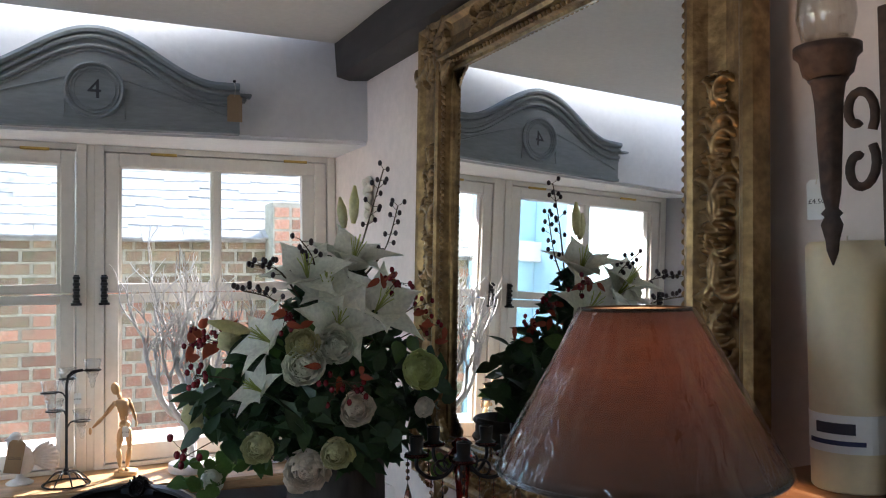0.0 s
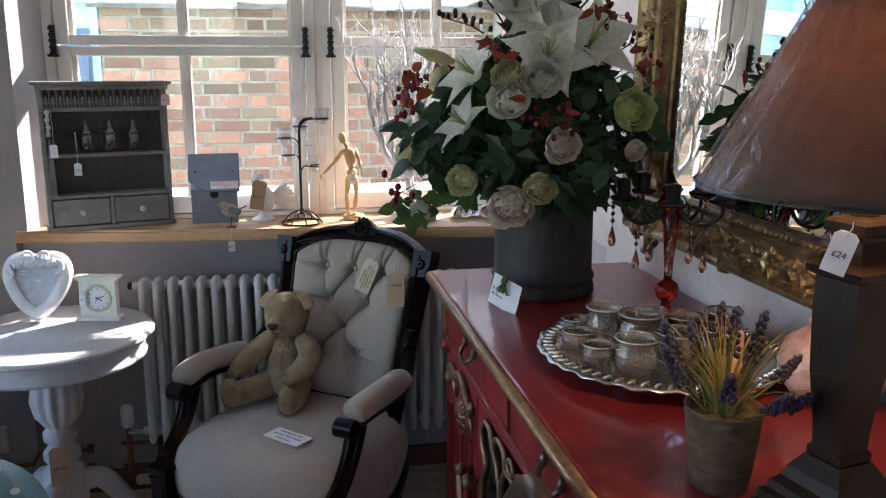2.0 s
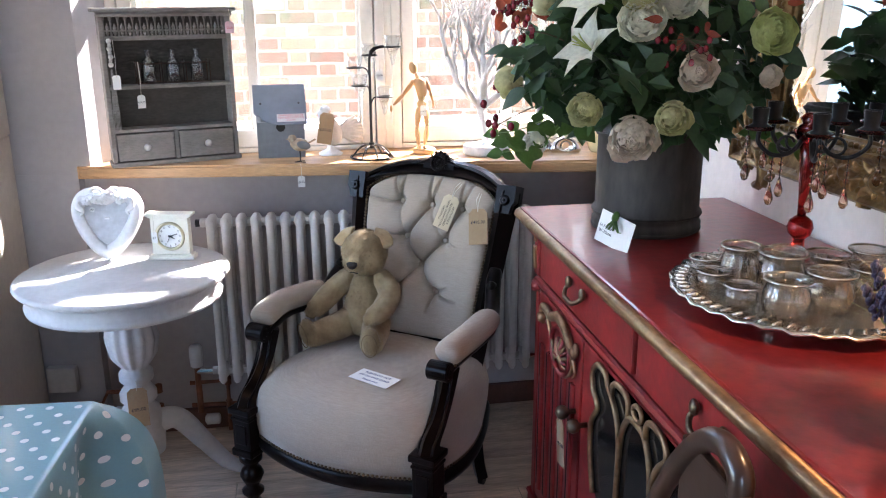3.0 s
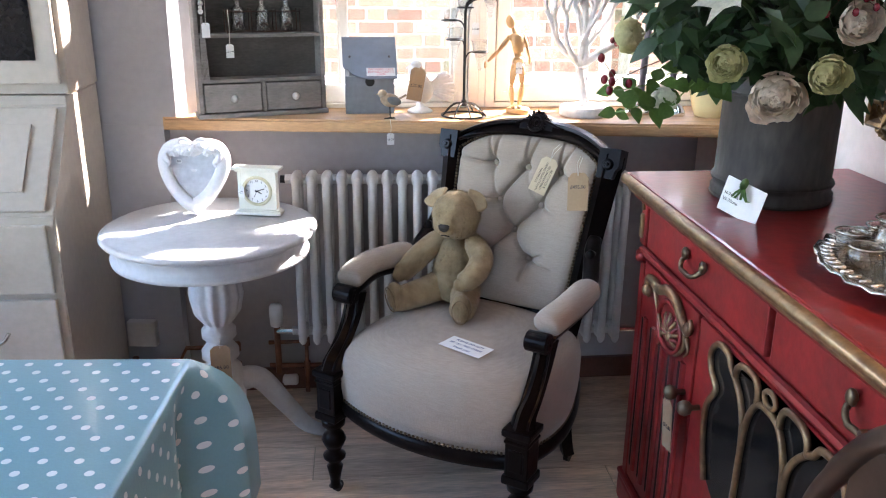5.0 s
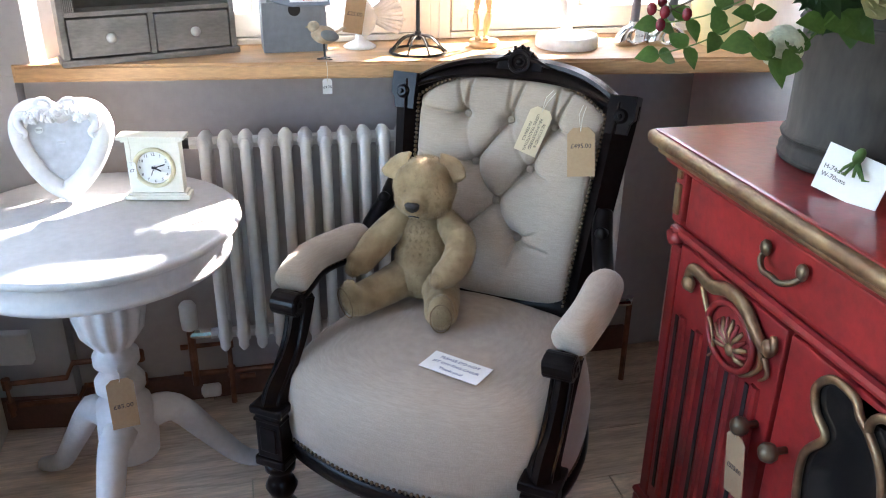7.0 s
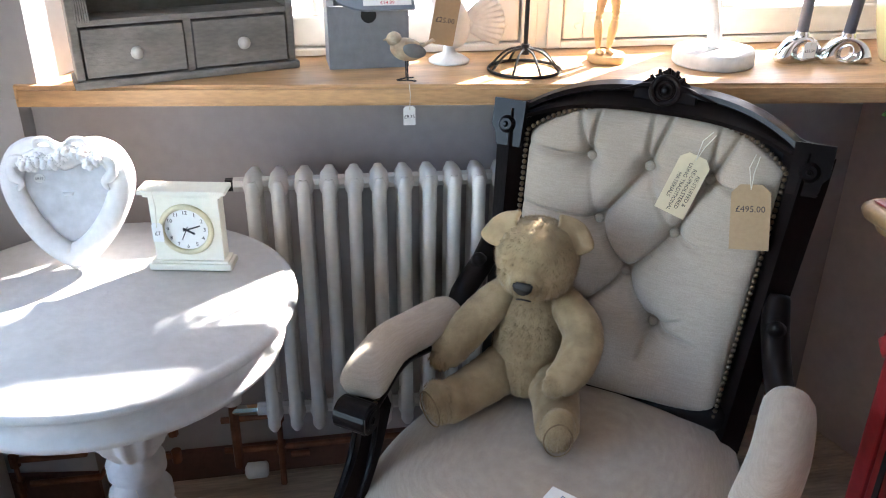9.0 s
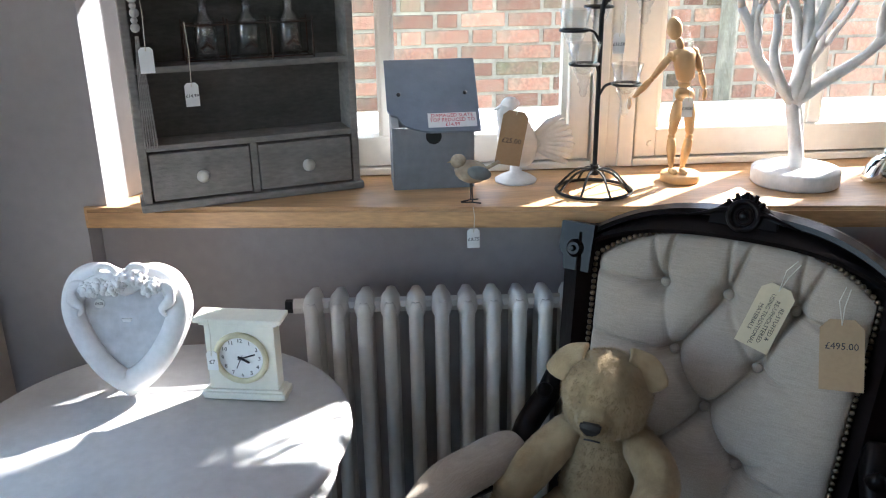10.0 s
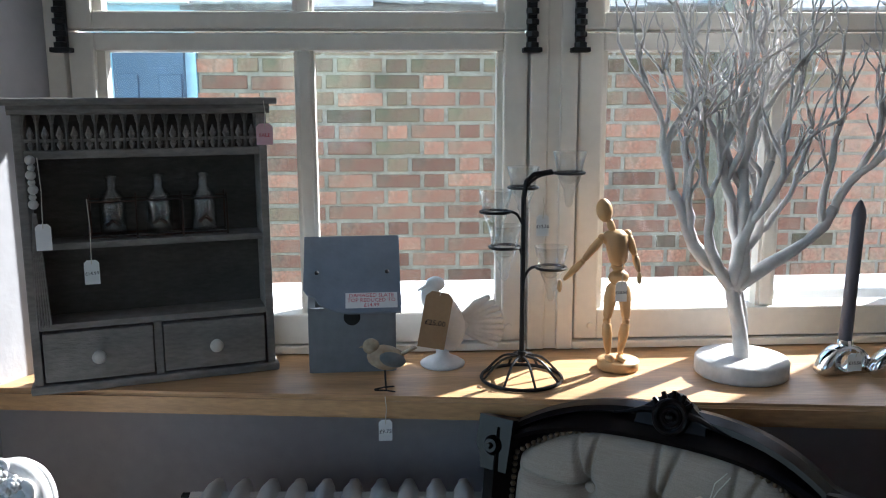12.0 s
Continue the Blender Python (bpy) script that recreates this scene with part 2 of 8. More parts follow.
def lathe(bm, prof, segs=24, m=None, flute=None):
    """Turned shape from (radius, z) pairs; closed at the ends."""
    rings = []
    for i, (r, z) in enumerate(prof):
        ring = []
        for k in range(segs):
            a = 2 * math.pi * k / segs
            rr = max(r, 0.0004)
            if flute and flute[0] <= z <= flute[1]:
                rr *= 1 + flute[3] * math.cos(a * flute[2])
            v = Vector((rr * math.cos(a), rr * math.sin(a), z))
            ring.append(bm.verts.new(m @ v if m is not None else v))
        rings.append(ring)
    for p, q in zip(rings, rings[1:]):
        for k in range(segs):
            bm.faces.new((p[k], p[(k + 1) % segs], q[(k + 1) % segs], q[k]))
    bm.faces.new(rings[0][::-1])
    bm.faces.new(rings[-1])
    return bm


def tube(bm, pts, rad, segs=8, closed=False, flat=None):
    """A rod along points; rad is one radius or one for each point; flat squeezes it along one world axis."""
    pts = [Vector(p) for p in pts]
    n = len(pts)
    rads = rad if isinstance(rad, (list, tuple)) else [rad] * n
    rings, up = [], None
    for i, p in enumerate(pts):
        q0 = pts[i - 1] if (i or closed) else p
        q1 = pts[(i + 1) % n] if (i < n - 1 or closed) else p
        d = (q1 - q0)
        d = d.normalized() if d.length > 1e-9 else Vector((0, 0, 1))
        if up is None:
            up = Vector((0, 0, 1)) if abs(d.z) < 0.9 else Vector((1, 0, 0))
        s = d.cross(up)
        s = s.normalized() if s.length > 1e-6 else d.orthogonal().normalized()
        up = s.cross(d).normalized()
        ring = []
        for k in range(segs):
            a = 2 * math.pi * k / segs
            o = s * math.cos(a) * rads[i] + up * math.sin(a) * rads[i]
            if flat:
                o = Vector((o.x * flat[0], o.y * flat[1], o.z * flat[2]))
            ring.append(bm.verts.new(p + o))
        rings.append(ring)
    pairs = list(zip(rings, rings[1:])) + ([(rings[-1], rings[0])] if closed else [])
    for p, q in pairs:
        for k in range(segs):
            bm.faces.new((p[k], p[(k + 1) % segs], q[(k + 1) % segs], q[k]))
    if not closed:
        bm.faces.new(rings[0][::-1])
        bm.faces.new(rings[-1])
    return bm


def T(pts, rad, segs=8, closed=False, flat=None):
    return tube(bmesh.new(), pts, rad, segs, closed, flat)


def ball(bm, c, r, m=None, u=14, v=9):
    """Ellipsoid at c with radii r, turned by m about its centre."""
    r = r if isinstance(r, (list, tuple)) else (r, r, r)
    k = Matrix.Translation(c) @ (m or Matrix()) @ Matrix.Diagonal((*r, 1))
    bmesh.ops.create_uvsphere(bm, u_segments=u, v_segments=v, radius=1, matrix=k)
    return bm


def prism(bm, outline, y0, y1, m=None):
    """Extrudes an (x, z) outline from y0 to y1."""
    a = [bm.verts.new(m @ Vector((x, y0, z)) if m else (x, y0, z)) for x, z in outline]
    b = [bm.verts.new(m @ Vector((x, y1, z)) if m else (x, y1, z)) for x, z in outline]
    n = len(outline)
    bm.faces.new(a)
    bm.faces.new(b[::-1])
    for i in range(n):
        bm.faces.new((a[i], b[i], b[(i + 1) % n], a[(i + 1) % n]))
    return bm


def slab(bm, outline, z0, z1):
    """Extrudes an (x, y) outline from z0 to z1."""
    a = [bm.verts.new((x, y, z0)) for x, y in outline]
    b = [bm.verts.new((x, y, z1)) for x, y in outline]
    n = len(outline)
    bm.faces.new(a[::-1])
    bm.faces.new(b)
    for i in range(n):
        bm.faces.new((a[i], a[(i + 1) % n], b[(i + 1) % n], b[i]))
    return bm


def curve(pts, steps=8, closed=False):
    """A smooth line through points."""
    P = [Vector(p) for p in pts]
    n, out = len(P), []
    for i in range(n if closed else n - 1):
        if closed:
            a, b, c, d = P[i - 1], P[i], P[(i + 1) % n], P[(i + 2) % n]
        else:
            a, b, c, d = P[max(i - 1, 0)], P[i], P[i + 1], P[min(i + 2, n - 1)]
        for k in range(steps):
            t = k / steps
            out.append(0.5 * ((2 * b) + (c - a) * t + (2 * a - 5 * b + 4 * c - d) * t * t + (3 * b - a - 3 * c + d) * t ** 3))
    if not closed:
        out.append(P[-1])
    return out


def structure(name, bm, material, label, smooth=False):
    return tagged(link(name, bm, material, smooth), label, name.split("_")[0], "", "structure")


def words(text, size, material, m, parent, name="writing"):
    """Lettering in the built-in font, as a thin mesh under parent."""
    cu = bpy.data.curves.new(name, "FONT")
    cu.body, cu.size, cu.extrude, cu.align_x, cu.align_y = text, size, 0.0002, "CENTER", "CENTER"
    cu.resolution_u = 2
    tmp = bpy.data.objects.new("tmp", cu)
    scene.collection.objects.link(tmp)
    me = bpy.data.meshes.new_from_object(tmp.evaluated_get(bpy.context.evaluated_depsgraph_get()))
    bpy.data.objects.remove(tmp)
    me.materials.clear()
    me.materials.append(material)
    me.transform(m)
    ob = new(name, me)
    ob.parent = parent
    return ob


def tag_outline(w, h, cut):
    return [(-w / 2, -h), (w / 2, -h), (w / 2, -cut), (w / 2 - cut, 0), (-w / 2 + cut, 0), (-w / 2, -cut)]


def price_tag(m, w, h, text, material, label, ink=None, cord=0.04, size=0.0, extra=None):
    """A card tag that hangs by a string from its own origin; it faces local -y."""
    t = thing("price_tag", m, label, "tag", "price tags")
    bm = prism(bmesh.new(), [(x, z - cord) for x, z in tag_outline(w, h, w * 0.2)], -0.0006, 0.0006)
    part("card", bm, material, t)
    part("string", T([(0, 0, 0), (0.002, -0.001, -cord * 0.5), (0, -0.002, -cord - 0.006)], 0.0007, 5), STRING, t)
    if text:
        words(text, size or w * 0.34, ink or INK, pose(0, -0.0012, -cord - h * 0.55, 90, 0, 0), t)
    if extra:
        for i, z in enumerate(extra):
            words(z, size or w * 0.3, ink or INK, pose(0, -0.0012, -cord - h * 0.75 - i * w * 0.3, 90, 0, 0), t)
    return t


def wall_y(x):
    """The old front wall is not square with the room: its inner face."""
    return 2.83 - 0.125 * x


# ---------------------------------------------------------------- room
CEIL = 2.315
structure("floor", B((-2.6, -1.9, -0.12), (1.3, 3.1, -0.006)), MORTAR, "screed under grey-brown wood-effect floor planks")
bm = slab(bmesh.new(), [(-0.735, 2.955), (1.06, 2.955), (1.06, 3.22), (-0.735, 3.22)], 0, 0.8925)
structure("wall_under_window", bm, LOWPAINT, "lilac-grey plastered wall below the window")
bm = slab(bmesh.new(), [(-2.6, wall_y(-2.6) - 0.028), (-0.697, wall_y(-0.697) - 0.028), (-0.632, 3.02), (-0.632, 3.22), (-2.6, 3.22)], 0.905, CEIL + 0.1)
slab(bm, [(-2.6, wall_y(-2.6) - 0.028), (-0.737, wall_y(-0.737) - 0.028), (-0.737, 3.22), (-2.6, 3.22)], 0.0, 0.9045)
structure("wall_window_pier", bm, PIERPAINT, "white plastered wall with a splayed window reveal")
bm = slab(bmesh.new(), [(-0.696, wall_y(-0.696) - 0.026), (1.06, wall_y(1.06)), (1.06, 3.22), (-0.632, 3.22), (-0.632, 3.02)], 1.985, CEIL + 0.1)
bmesh.ops.bevel(bm, geom=[e for e in bm.edges if all(abs(v.co.z - 1.985) < 1e-4 and v.co.y < 3.0 for v in e.verts)], offset=0.012, segments=3, affect="EDGES")
structure("wall_above_window", bm, PLASTER, "white plastered wall above the window")
structure("wall_right", B((1.06, -1.9, -0.12), (1.28, 3.22, CEIL + 0.1)), PINK, "pale plastered side wall with a warm tint")
# Opening behind the camera, never in view, added to let fill light in
bm = B((-2.6, -1.9, -0.12), (-0.9, -1.7, CEIL + 0.1))
box(bm, (-0.3, -1.9, -0.12), (1.06, -1.7, CEIL + 0.1))
box(bm, (-0.9, -1.9, -0.12), (-0.3, -1.7, 1.0))
box(bm, (-0.9, -1.9, 2.05), (-0.3, -1.7, CEIL + 0.1))
structure("wall_back", bm, PLASTER, "white plastered wall with an unseen opening for fill light")
# Added opening out of view: lights the sideboard and seat from the left
bm = B((-2.8, -1.9, -0.12), (-2.6, 0.55, CEIL + 0.1))
box(bm, (-2.8, 2.35, -0.12), (-2.6, 3.3, CEIL + 0.1))
box(bm, (-2.8, 0.55, -0.12), (-2.6, 2.35, 0.75))
box(bm, (-2.8, 0.55, 2.15), (-2.6, 2.35, CEIL + 0.1))
structure("wall_left", bm, PLASTER, "white plastered wall with an added wide opening for side light")
structure("ceiling", B((-2.6, -1.7, CEIL), (1.06, wall_y(1.06), CEIL + 0.1)), CEILING, "cream painted plaster ceiling")
bm = bmesh.new()
N_ = 24
rows_ = []
for i in range(N_ + 1):
    y = -1.7 + (wall_y(1.0) + 1.7) * i / N_
    j = 0.006 * noise.noise((0, y * 4, 1))
    rows_.append([bm.verts.new(v) for v in ((0.948 + j, y, CEIL), (0.955 + j, y, 2.205 + j), (1.00, y, 2.196 - j), (1.06, y, 2.20), (1.06, y, CEIL))])
for p, q in zip(rows_, rows_[1:]):
    for k in range(4):
        bm.faces.new((p[k], p[k + 1], q[k + 1], q[k]))
bm.faces.new(rows_[0])
bm.faces.new(rows_[-1][::-1])
structure("beam", bm, BEAM, "old black-painted timber beam with chipped paint")

structure("wall_corner", slab(bmesh.new(), [(0.925, 2.9545), (1.0595, 2.50), (1.0595, 2.9545)], 0, 0.8925), PINK, "pale plastered corner below the window board")
# baseboard and window sill board
bm = slab(bmesh.new(), [(-0.735, 2.939), (0.80, 2.939), (0.80, 2.9545), (-0.735, 2.9545)], 0, 0.075)
slab(bm, [(-2.6, wall_y(-2.6) - 0.042), (-0.736, wall_y(-0.736) - 0.042), (-0.736, wall_y(-0.736) - 0.026), (-2.6, wall_y(-2.6) - 0.026)], 0, 0.09)
structure("baseboard", bm, SKIRT, "reddish-brown wooden skirting board")
bm = slab(bmesh.new(), [(-0.735, wall_y(-0.735) - 0.045), (1.058, wall_y(1.06) - 0.045), (1.058, 3.06), (-0.632, 3.06), (-0.632, 3.018), (-0.699, wall_y(-0.697) - 0.029), (-0.735, wall_y(-0.735) - 0.029)], 0.893, 0.930)
bmesh.ops.bevel(bm, geom=[e for e in bm.edges if all(v.co.y < wall_y(v.co.x) - 0.03 for v in e.verts)], offset=0.007, segments=3, affect="EDGES")
structure("sill", bm, OAK, "thick honey-coloured oak window board")


# ---------------------------------------------------------------- windows
def window(n, x0, x1, lb, rb_):
    """A casement with upper and lower glazing, glazing bar, stays and hinges."""
    w = thing("window_%d" % n, Matrix(), "cream painted wooden window with small glazing bars", "window", "", "structure")
    z0, z1 = 0.932, 1.984
    y0, y1 = 3.02, 3.10
    # frame in the wall
    for a, b in (((x0, y0, z0), (x0 + 0.03, y1, z1)), ((x1 - 0.03, y0, z0), (x1, y1, z1)), ((x0 + 0.03, y0, z1 - 0.02), (x1 - 0.03, y1, z1)), ((x0 + 0.03, y0, z0), (x1 - 0.03, y1, z0 + 0.014))):
        part("window_frame", B(a, b, 0.003), WINDOW, w)
    a0, a1 = x0 + 0.034, x1 - 0.034
    for lo, hi, bl, bh in ((0.949, 1.496, 0.055, 0.030), (1.501, 1.961, 0.030, 0.045)):
        s = part("sash", B((a0, y0 + 0.006, lo), (a0 + 0.042, y1 - 0.01, hi), 0.004), WINDOW, w)
        part("sash_rail", B((a1 - 0.042, y0 + 0.006, lo), (a1, y1 - 0.01, hi), 0.004), WINDOW, s)
        part("sash_rail", B((a0 + 0.042, y0 + 0.007, lo), (a1 - 0.042, y1 - 0.011, lo + bl), 0.004), WINDOW, s)
        part("sash_rail", B((a0 + 0.042, y0 + 0.007, hi - bh), (a1 - 0.042, y1 - 0.011, hi), 0.004), WINDOW, s)
        mid = (a0 + lb + a1 - rb_) / 2
        part("glazing_bar", B((mid - 0.011, y0 + 0.016, lo + bl), (mid + 0.011, y1 - 0.016, hi - bh), 0.003), WINDOW, s)
        mid = (a0 + 0.042 + lb + a1 - 0.042 - rb_) / 2
        for p0, p1, e0, e1 in ((a0 + 0.042, mid - 0.011, lb, 0.006), (mid + 0.011, a1 - 0.042, 0.006, rb_)):
            # stepped rebate round the glass
            part("beading", B((p0, y0 + 0.02, lo + bl), (p0 + e0, y0 + 0.046, hi - bh)), WINDOW, s)
            part("beading", B((p1 - e1, y0 + 0.02, lo + bl), (p1, y0 + 0.046, hi - bh)), WINDOW, s)
            g = part("pane", B((p0, y0 + 0.047, lo + bl), (p1, y0 + 0.050, hi - bh)), PANE, s)
            g.visible_shadow = False
    for hx in (a0 - 0.004, a1 + 0.004):
        bm = bmesh.new()
        for zz in (1.474, 1.492, 1.512, 1.53, 1.55):
            lathe(bm, [(0.004, zz - 0.006), (0.011, zz - 0.004), (0.011, zz + 0.004), (0.004, zz + 0.006)], 10, pose(hx, y0 - 0.012, 0))
        box(bm, (hx - 0.008, y0 - 0.012, 1.468), (hx + 0.008, y0 + 0.004, 1.56), 0.002)
        box(bm, (hx - 0.016, y0 - 0.022, 1.462), (hx + 0.016, y0 + 0.004, 1.47), 0.002)
        part("hinge", bm, BLACKIRON, w, "black iron hinge")
    for hx in (a0 + 0.14, a1 - 0.16):
        part("hinge", B((hx, y0 - 0.004, 1.957), (hx + 0.085, y0 + 0.004, 1.966), 0.002), HINGEGOLD, w, "brass hinge")
    for hx in (a0 + 0.03, a1 - 0.03):
        bm = bmesh.new()
        bmesh.ops.create_cone(bm, cap_ends=True, segments=12, radius1=0.007, radius2=0.006, depth=0.006, matrix=pose(hx, y0 + 0.004, 0.975, 90))
        part("screw_cap", bm, WINDOW, w)
    return w


window(1, -0.632, 0.212, 0.014, 0.010)
window(2, 0.235, 1.058, 0.010, 0.045)
part("mullion", B((0.2125, 3.026, 0.932), (0.2375, 3.10, 1.984), 0.003), WINDOW, bpy.data.objects["window_1"])
structure("outer_sill", B((-0.7, 3.222, 0.90), (1.2, 3.36, 0.992), 0.006), STONE, "white stone sill outside the window")

# ---------------------------------------------------------------- outside
structure("ground", B((-60, -120, -0.4), (60, 120, -0.14)), ASPHALT, "grey paved passage outside")

rnd = random.Random(5)
outer = structure("brick_wall", B((-0.94, 5.480, -0.05), (6.0, 5.75, 1.82)), MORTAR, "weathered red brick garden wall with pale mortar")
# roof: uneven courses of pale slates rising away from the wall
bm = bmesh.new()
for r in range(40):
    y, z = 5.36 + r * 0.105, 1.80 + r * 0.071
    xs = -1.2 + rnd.uniform(0, 0.2)
    while xs < 6.4:
        w_ = rnd.uniform(0.12, 0.34)
        j = rnd.uniform(-0.030, 0.030)
        vs = [bm.verts.new(v) for v in ((xs, y + j, z + j * 0.7), (xs + w_ - 0.002, y + j * 0.5, z + 0.35 * j), (xs + w_ - 0.002, y + 0.125, z + 0.080), (xs, y + 0.125, z + 0.080), (xs, y + j, z + j * 0.7 - 0.010), (xs + w_ - 0.002, y + j * 0.5, z + 0.35 * j - 0.010))]
        bm.faces.new(vs[:4])
        bm.faces.new((vs[0], vs[4], vs[5], vs[1]))
        xs += w_
box(bm, (-1.0, 5.45, 1.78), (6.0, 5.62, 1.81))
roof = thing("roof_slates", Matrix(), "pale weathered slate roof above the brick wall", "roof", "", "structure")
tagged(part("slates", bm, ROOF, roof), kind="stuff")
bm = slab(bmesh.new(), [(-1.2, 5.5), (6.4, 5.5), (6.4, 5.52), (-1.2, 5.52)], 1.79, 1.80)
vs = [bm.verts.new(v) for v in ((-1.2, 5.45, 1.80), (6.4, 5.45, 1.80), (6.4, 9.8, 4.68), (-1.2, 9.8, 4.68))]
bm.faces.new(vs)
part("roof_deck", bm, ROOF, roof)
bm = B((1.43, 5.27, -0.05), (1.66, 5.47, 2.03), 0.01)
pier = structure("brick_pier", bm, MORTAR, "weathered red brick pier rising above the wall")

blue = thing("blue_building", Matrix(), "pale blue rendered house with a darker blue door", "house", "", "structure")
part("wall", B((-1.75, 3.6, -0.05), (-1.5, 5.45, 4.5)), BLUEWALL, blue)
part("wall", B((-2.6, 5.46, -0.05), (-0.945, 5.62, 3.2)), BLUEWALL, blue)
d_ = part("door", B((-1.30, 5.42, 0.0), (-0.99, 5.459, 1.66), 0.004), BLUEDOOR, blue)
for xx in (-1.24, -1.05):
    part("door_panel", B((xx - 0.05, 5.405, 0.2), (xx + 0.05, 5.419, 1.5), 0.004), BLUEDOOR, d_)
part("fascia", B((-1.5, 5.36, 1.80), (-0.94, 5.455, 1.95), 0.005), WINDOW, blue)

# ---------------------------------------------------------------- gilt mirror on the side wall
MIR = pose(0.985, 1.535, 1.03, 0, 1.76, 0)                       # leans back a little; local -x faces the room
mirror = thing("wall_mirror", MIR, "large gilt-framed mirror with carved scroll corners on the wall", "mirror")
Y0, Y1, H1 = -0.57, 0.58, 1.17                                   # outer frame
G0, G1, GB, GT = -0.415, 0.42, 0.115, 1.03                       # glass


def rail(prof, a, b, na, nb):
    """Moulded rail: prof gives (in towards the glass 0..1, height off the wall)."""
    bm = bmesh.new()
    ra, rb = [], []
    for f, h in prof:
        ra.append(bm.verts.new((-h, a[0] + (na[0] - a[0]) * f, a[1] + (na[1] - a[1]) * f)))
        rb.append(bm.verts.new((-h, b[0] + (nb[0] - b[0]) * f, b[1] + (nb[1] - b[1]) * f)))
    for i in range(len(prof) - 1):
        bm.faces.new((ra[i], rb[i], rb[i + 1], ra[i + 1]))
    bm.faces.new(ra)
    bm.faces.new(rb[::-1])
    bm.faces.new((ra[0], ra[-1], rb[-1], rb[0]))
    return bm


PROF = [(0.0, 0.0), (0.0, 0.035), (0.06, 0.045), (0.12, 0.042), (0.2, 0.030), (0.4, 0.024), (0.6, 0.030), (0.72, 0.044), (0.78, 0.048), (0.84, 0.044), (0.86, 0.034), (0.93, 0.032), (0.95, 0.018), (1.0, 0.016), (1.0, 0.0)]
outer_c = [(Y0, 0), (Y1, 0), (Y1, H1), (Y0, H1)]
inner_c = [(G0, GB), (G1, GB), (G1, GT), (G0, GT)]
for i in range(4):
    j = (i + 1) % 4
    part("frame_rail", rail(PROF, outer_c[i], outer_c[j], inner_c[i], inner_c[j]), GILT, mirror)
glass = mat("mirror_glass", (0.90, 0.91, 0.90), 0.01, 1.0, 0.0, 5, 0.0)
part("mirror_glass", B((-0.012, G0, GB), (0.0, G1, GT)), glass, mirror, "clear mirror glass")
# bead and egg rows along the inner edge
bm = bmesh.new()
for i in range(4):
    j = (i + 1) % 4
    a = Vector((0, inner_c[i][0] + (outer_c[i][0] - inner_c[i][0]) * 0.1, inner_c[i][1] + (outer_c[i][1] - inner_c[i][1]) * 0.1))
    b = Vector((0, inner_c[j][0] + (outer_c[j][0] - inner_c[j][0]) * 0.1, inner_c[j][1] + (outer_c[j][1] - inner_c[j][1]) * 0.1))
    n = int((b - a).length / 0.0165)
    for k in range(n):
        p = a.lerp(b, (k + 0.5) / n)
        ball(bm, (-0.033, p.y, p.z), (0.007, 0.0062, 0.0062), None, 7, 5)
part("bead_row", bm, GILT, mirror, smooth=True)


def frond(y, z, ang, ln, curl, w, h):
    """One carved stroke: a tapering leaf that curls in at its tip."""
    pts = []
    for k in range(15):
        f = k / 14
        pts.append((y, z, w * (0.35 + 0.75 * math.sin(math.pi * (0.1 + 0.8 * f))) * (1 - 0.35 * f), h * (0.55 + 0.45 * math.sin(math.pi * f))))
        y += ln / 14 * math.cos(ang)
        z += ln / 14 * math.sin(ang)
        ang += curl * (0.25 + 1.6 * f * f) / 14
    return pts


def acanthus(y, z, ang, ln, hand, q):
    """A leaf with side lobes, ending in a scroll."""
    out = [frond(y, z, ang, ln, hand * 5.2, ln * 0.105, 0.017)]
    for k in range(4):
        f = 0.12 + 0.19 * k
        py, pz = y + ln * f * math.cos(ang + hand * f * 0.6), z + ln * f * math.sin(ang + hand * f * 0.6)
        out.append(frond(py, pz, ang - hand * (0.9 - 0.1 * k), ln * (0.36 - 0.04 * k), -hand * 1.8, ln * 0.060, 0.013))
        out.append(frond(py, pz, ang + hand * (1.0 + 0.1 * k), ln * (0.24 - 0.03 * k), hand * 2.0, ln * 0.050, 0.012))
    return out


def relief(y0, y1, z0, z1, strokes, step=0.0026):
    """Fused carving: the highest stroke wins; bare ground is left open."""
    ny, nz = int((y1 - y0) / step), int((z1 - z0) / step)
    gy = np.linspace(y0, y1, ny)[:, None]
    gz = np.linspace(z0, z1, nz)[None, :]
    hh = np.zeros((ny, nz))
    for st in strokes:
        for (ya, za, wa, ha), (yb, zb, wb, hb) in zip(st, st[1:]):
            for f in (0.0, 0.5):
                y, z, w, h = ya + (yb - ya) * f, za + (zb - za) * f, wa + (wb - wa) * f, ha + (hb - ha) * f
                i0, i1 = max(0, int((y - w - y0) / step)), min(ny, int((y + w - y0) / step) + 2)
                k0, k1 = max(0, int((z - w - z0) / step)), min(nz, int((z + w - z0) / step) + 2)
                if i1 <= i0 or k1 <= k0:
                    continue
                d = ((gy[i0:i1] - y) ** 2 + (gz[:, k0:k1] - z) ** 2) / (w * w)
                hh[i0:i1, k0:k1] = np.maximum(hh[i0:i1, k0:k1], h * np.sqrt(np.clip(1 - d, 0, 1)))
    bm = bmesh.new()
    vs = {}

    def vert(i, k):
        if (i, k) not in vs:
            vs[(i, k)] = bm.verts.new((-0.028 - hh[i, k], gy[i, 0], gz[0, k]))
        return vs[(i, k)]

    for i in range(ny - 1):
        for k in range(nz - 1):
            if hh[i:i + 2, k:k + 2].max() > 0.0005:
                bm.faces.new((vert(i, k), vert(i, k + 1), vert(i + 1, k + 1), vert(i + 1, k)))
    return bm


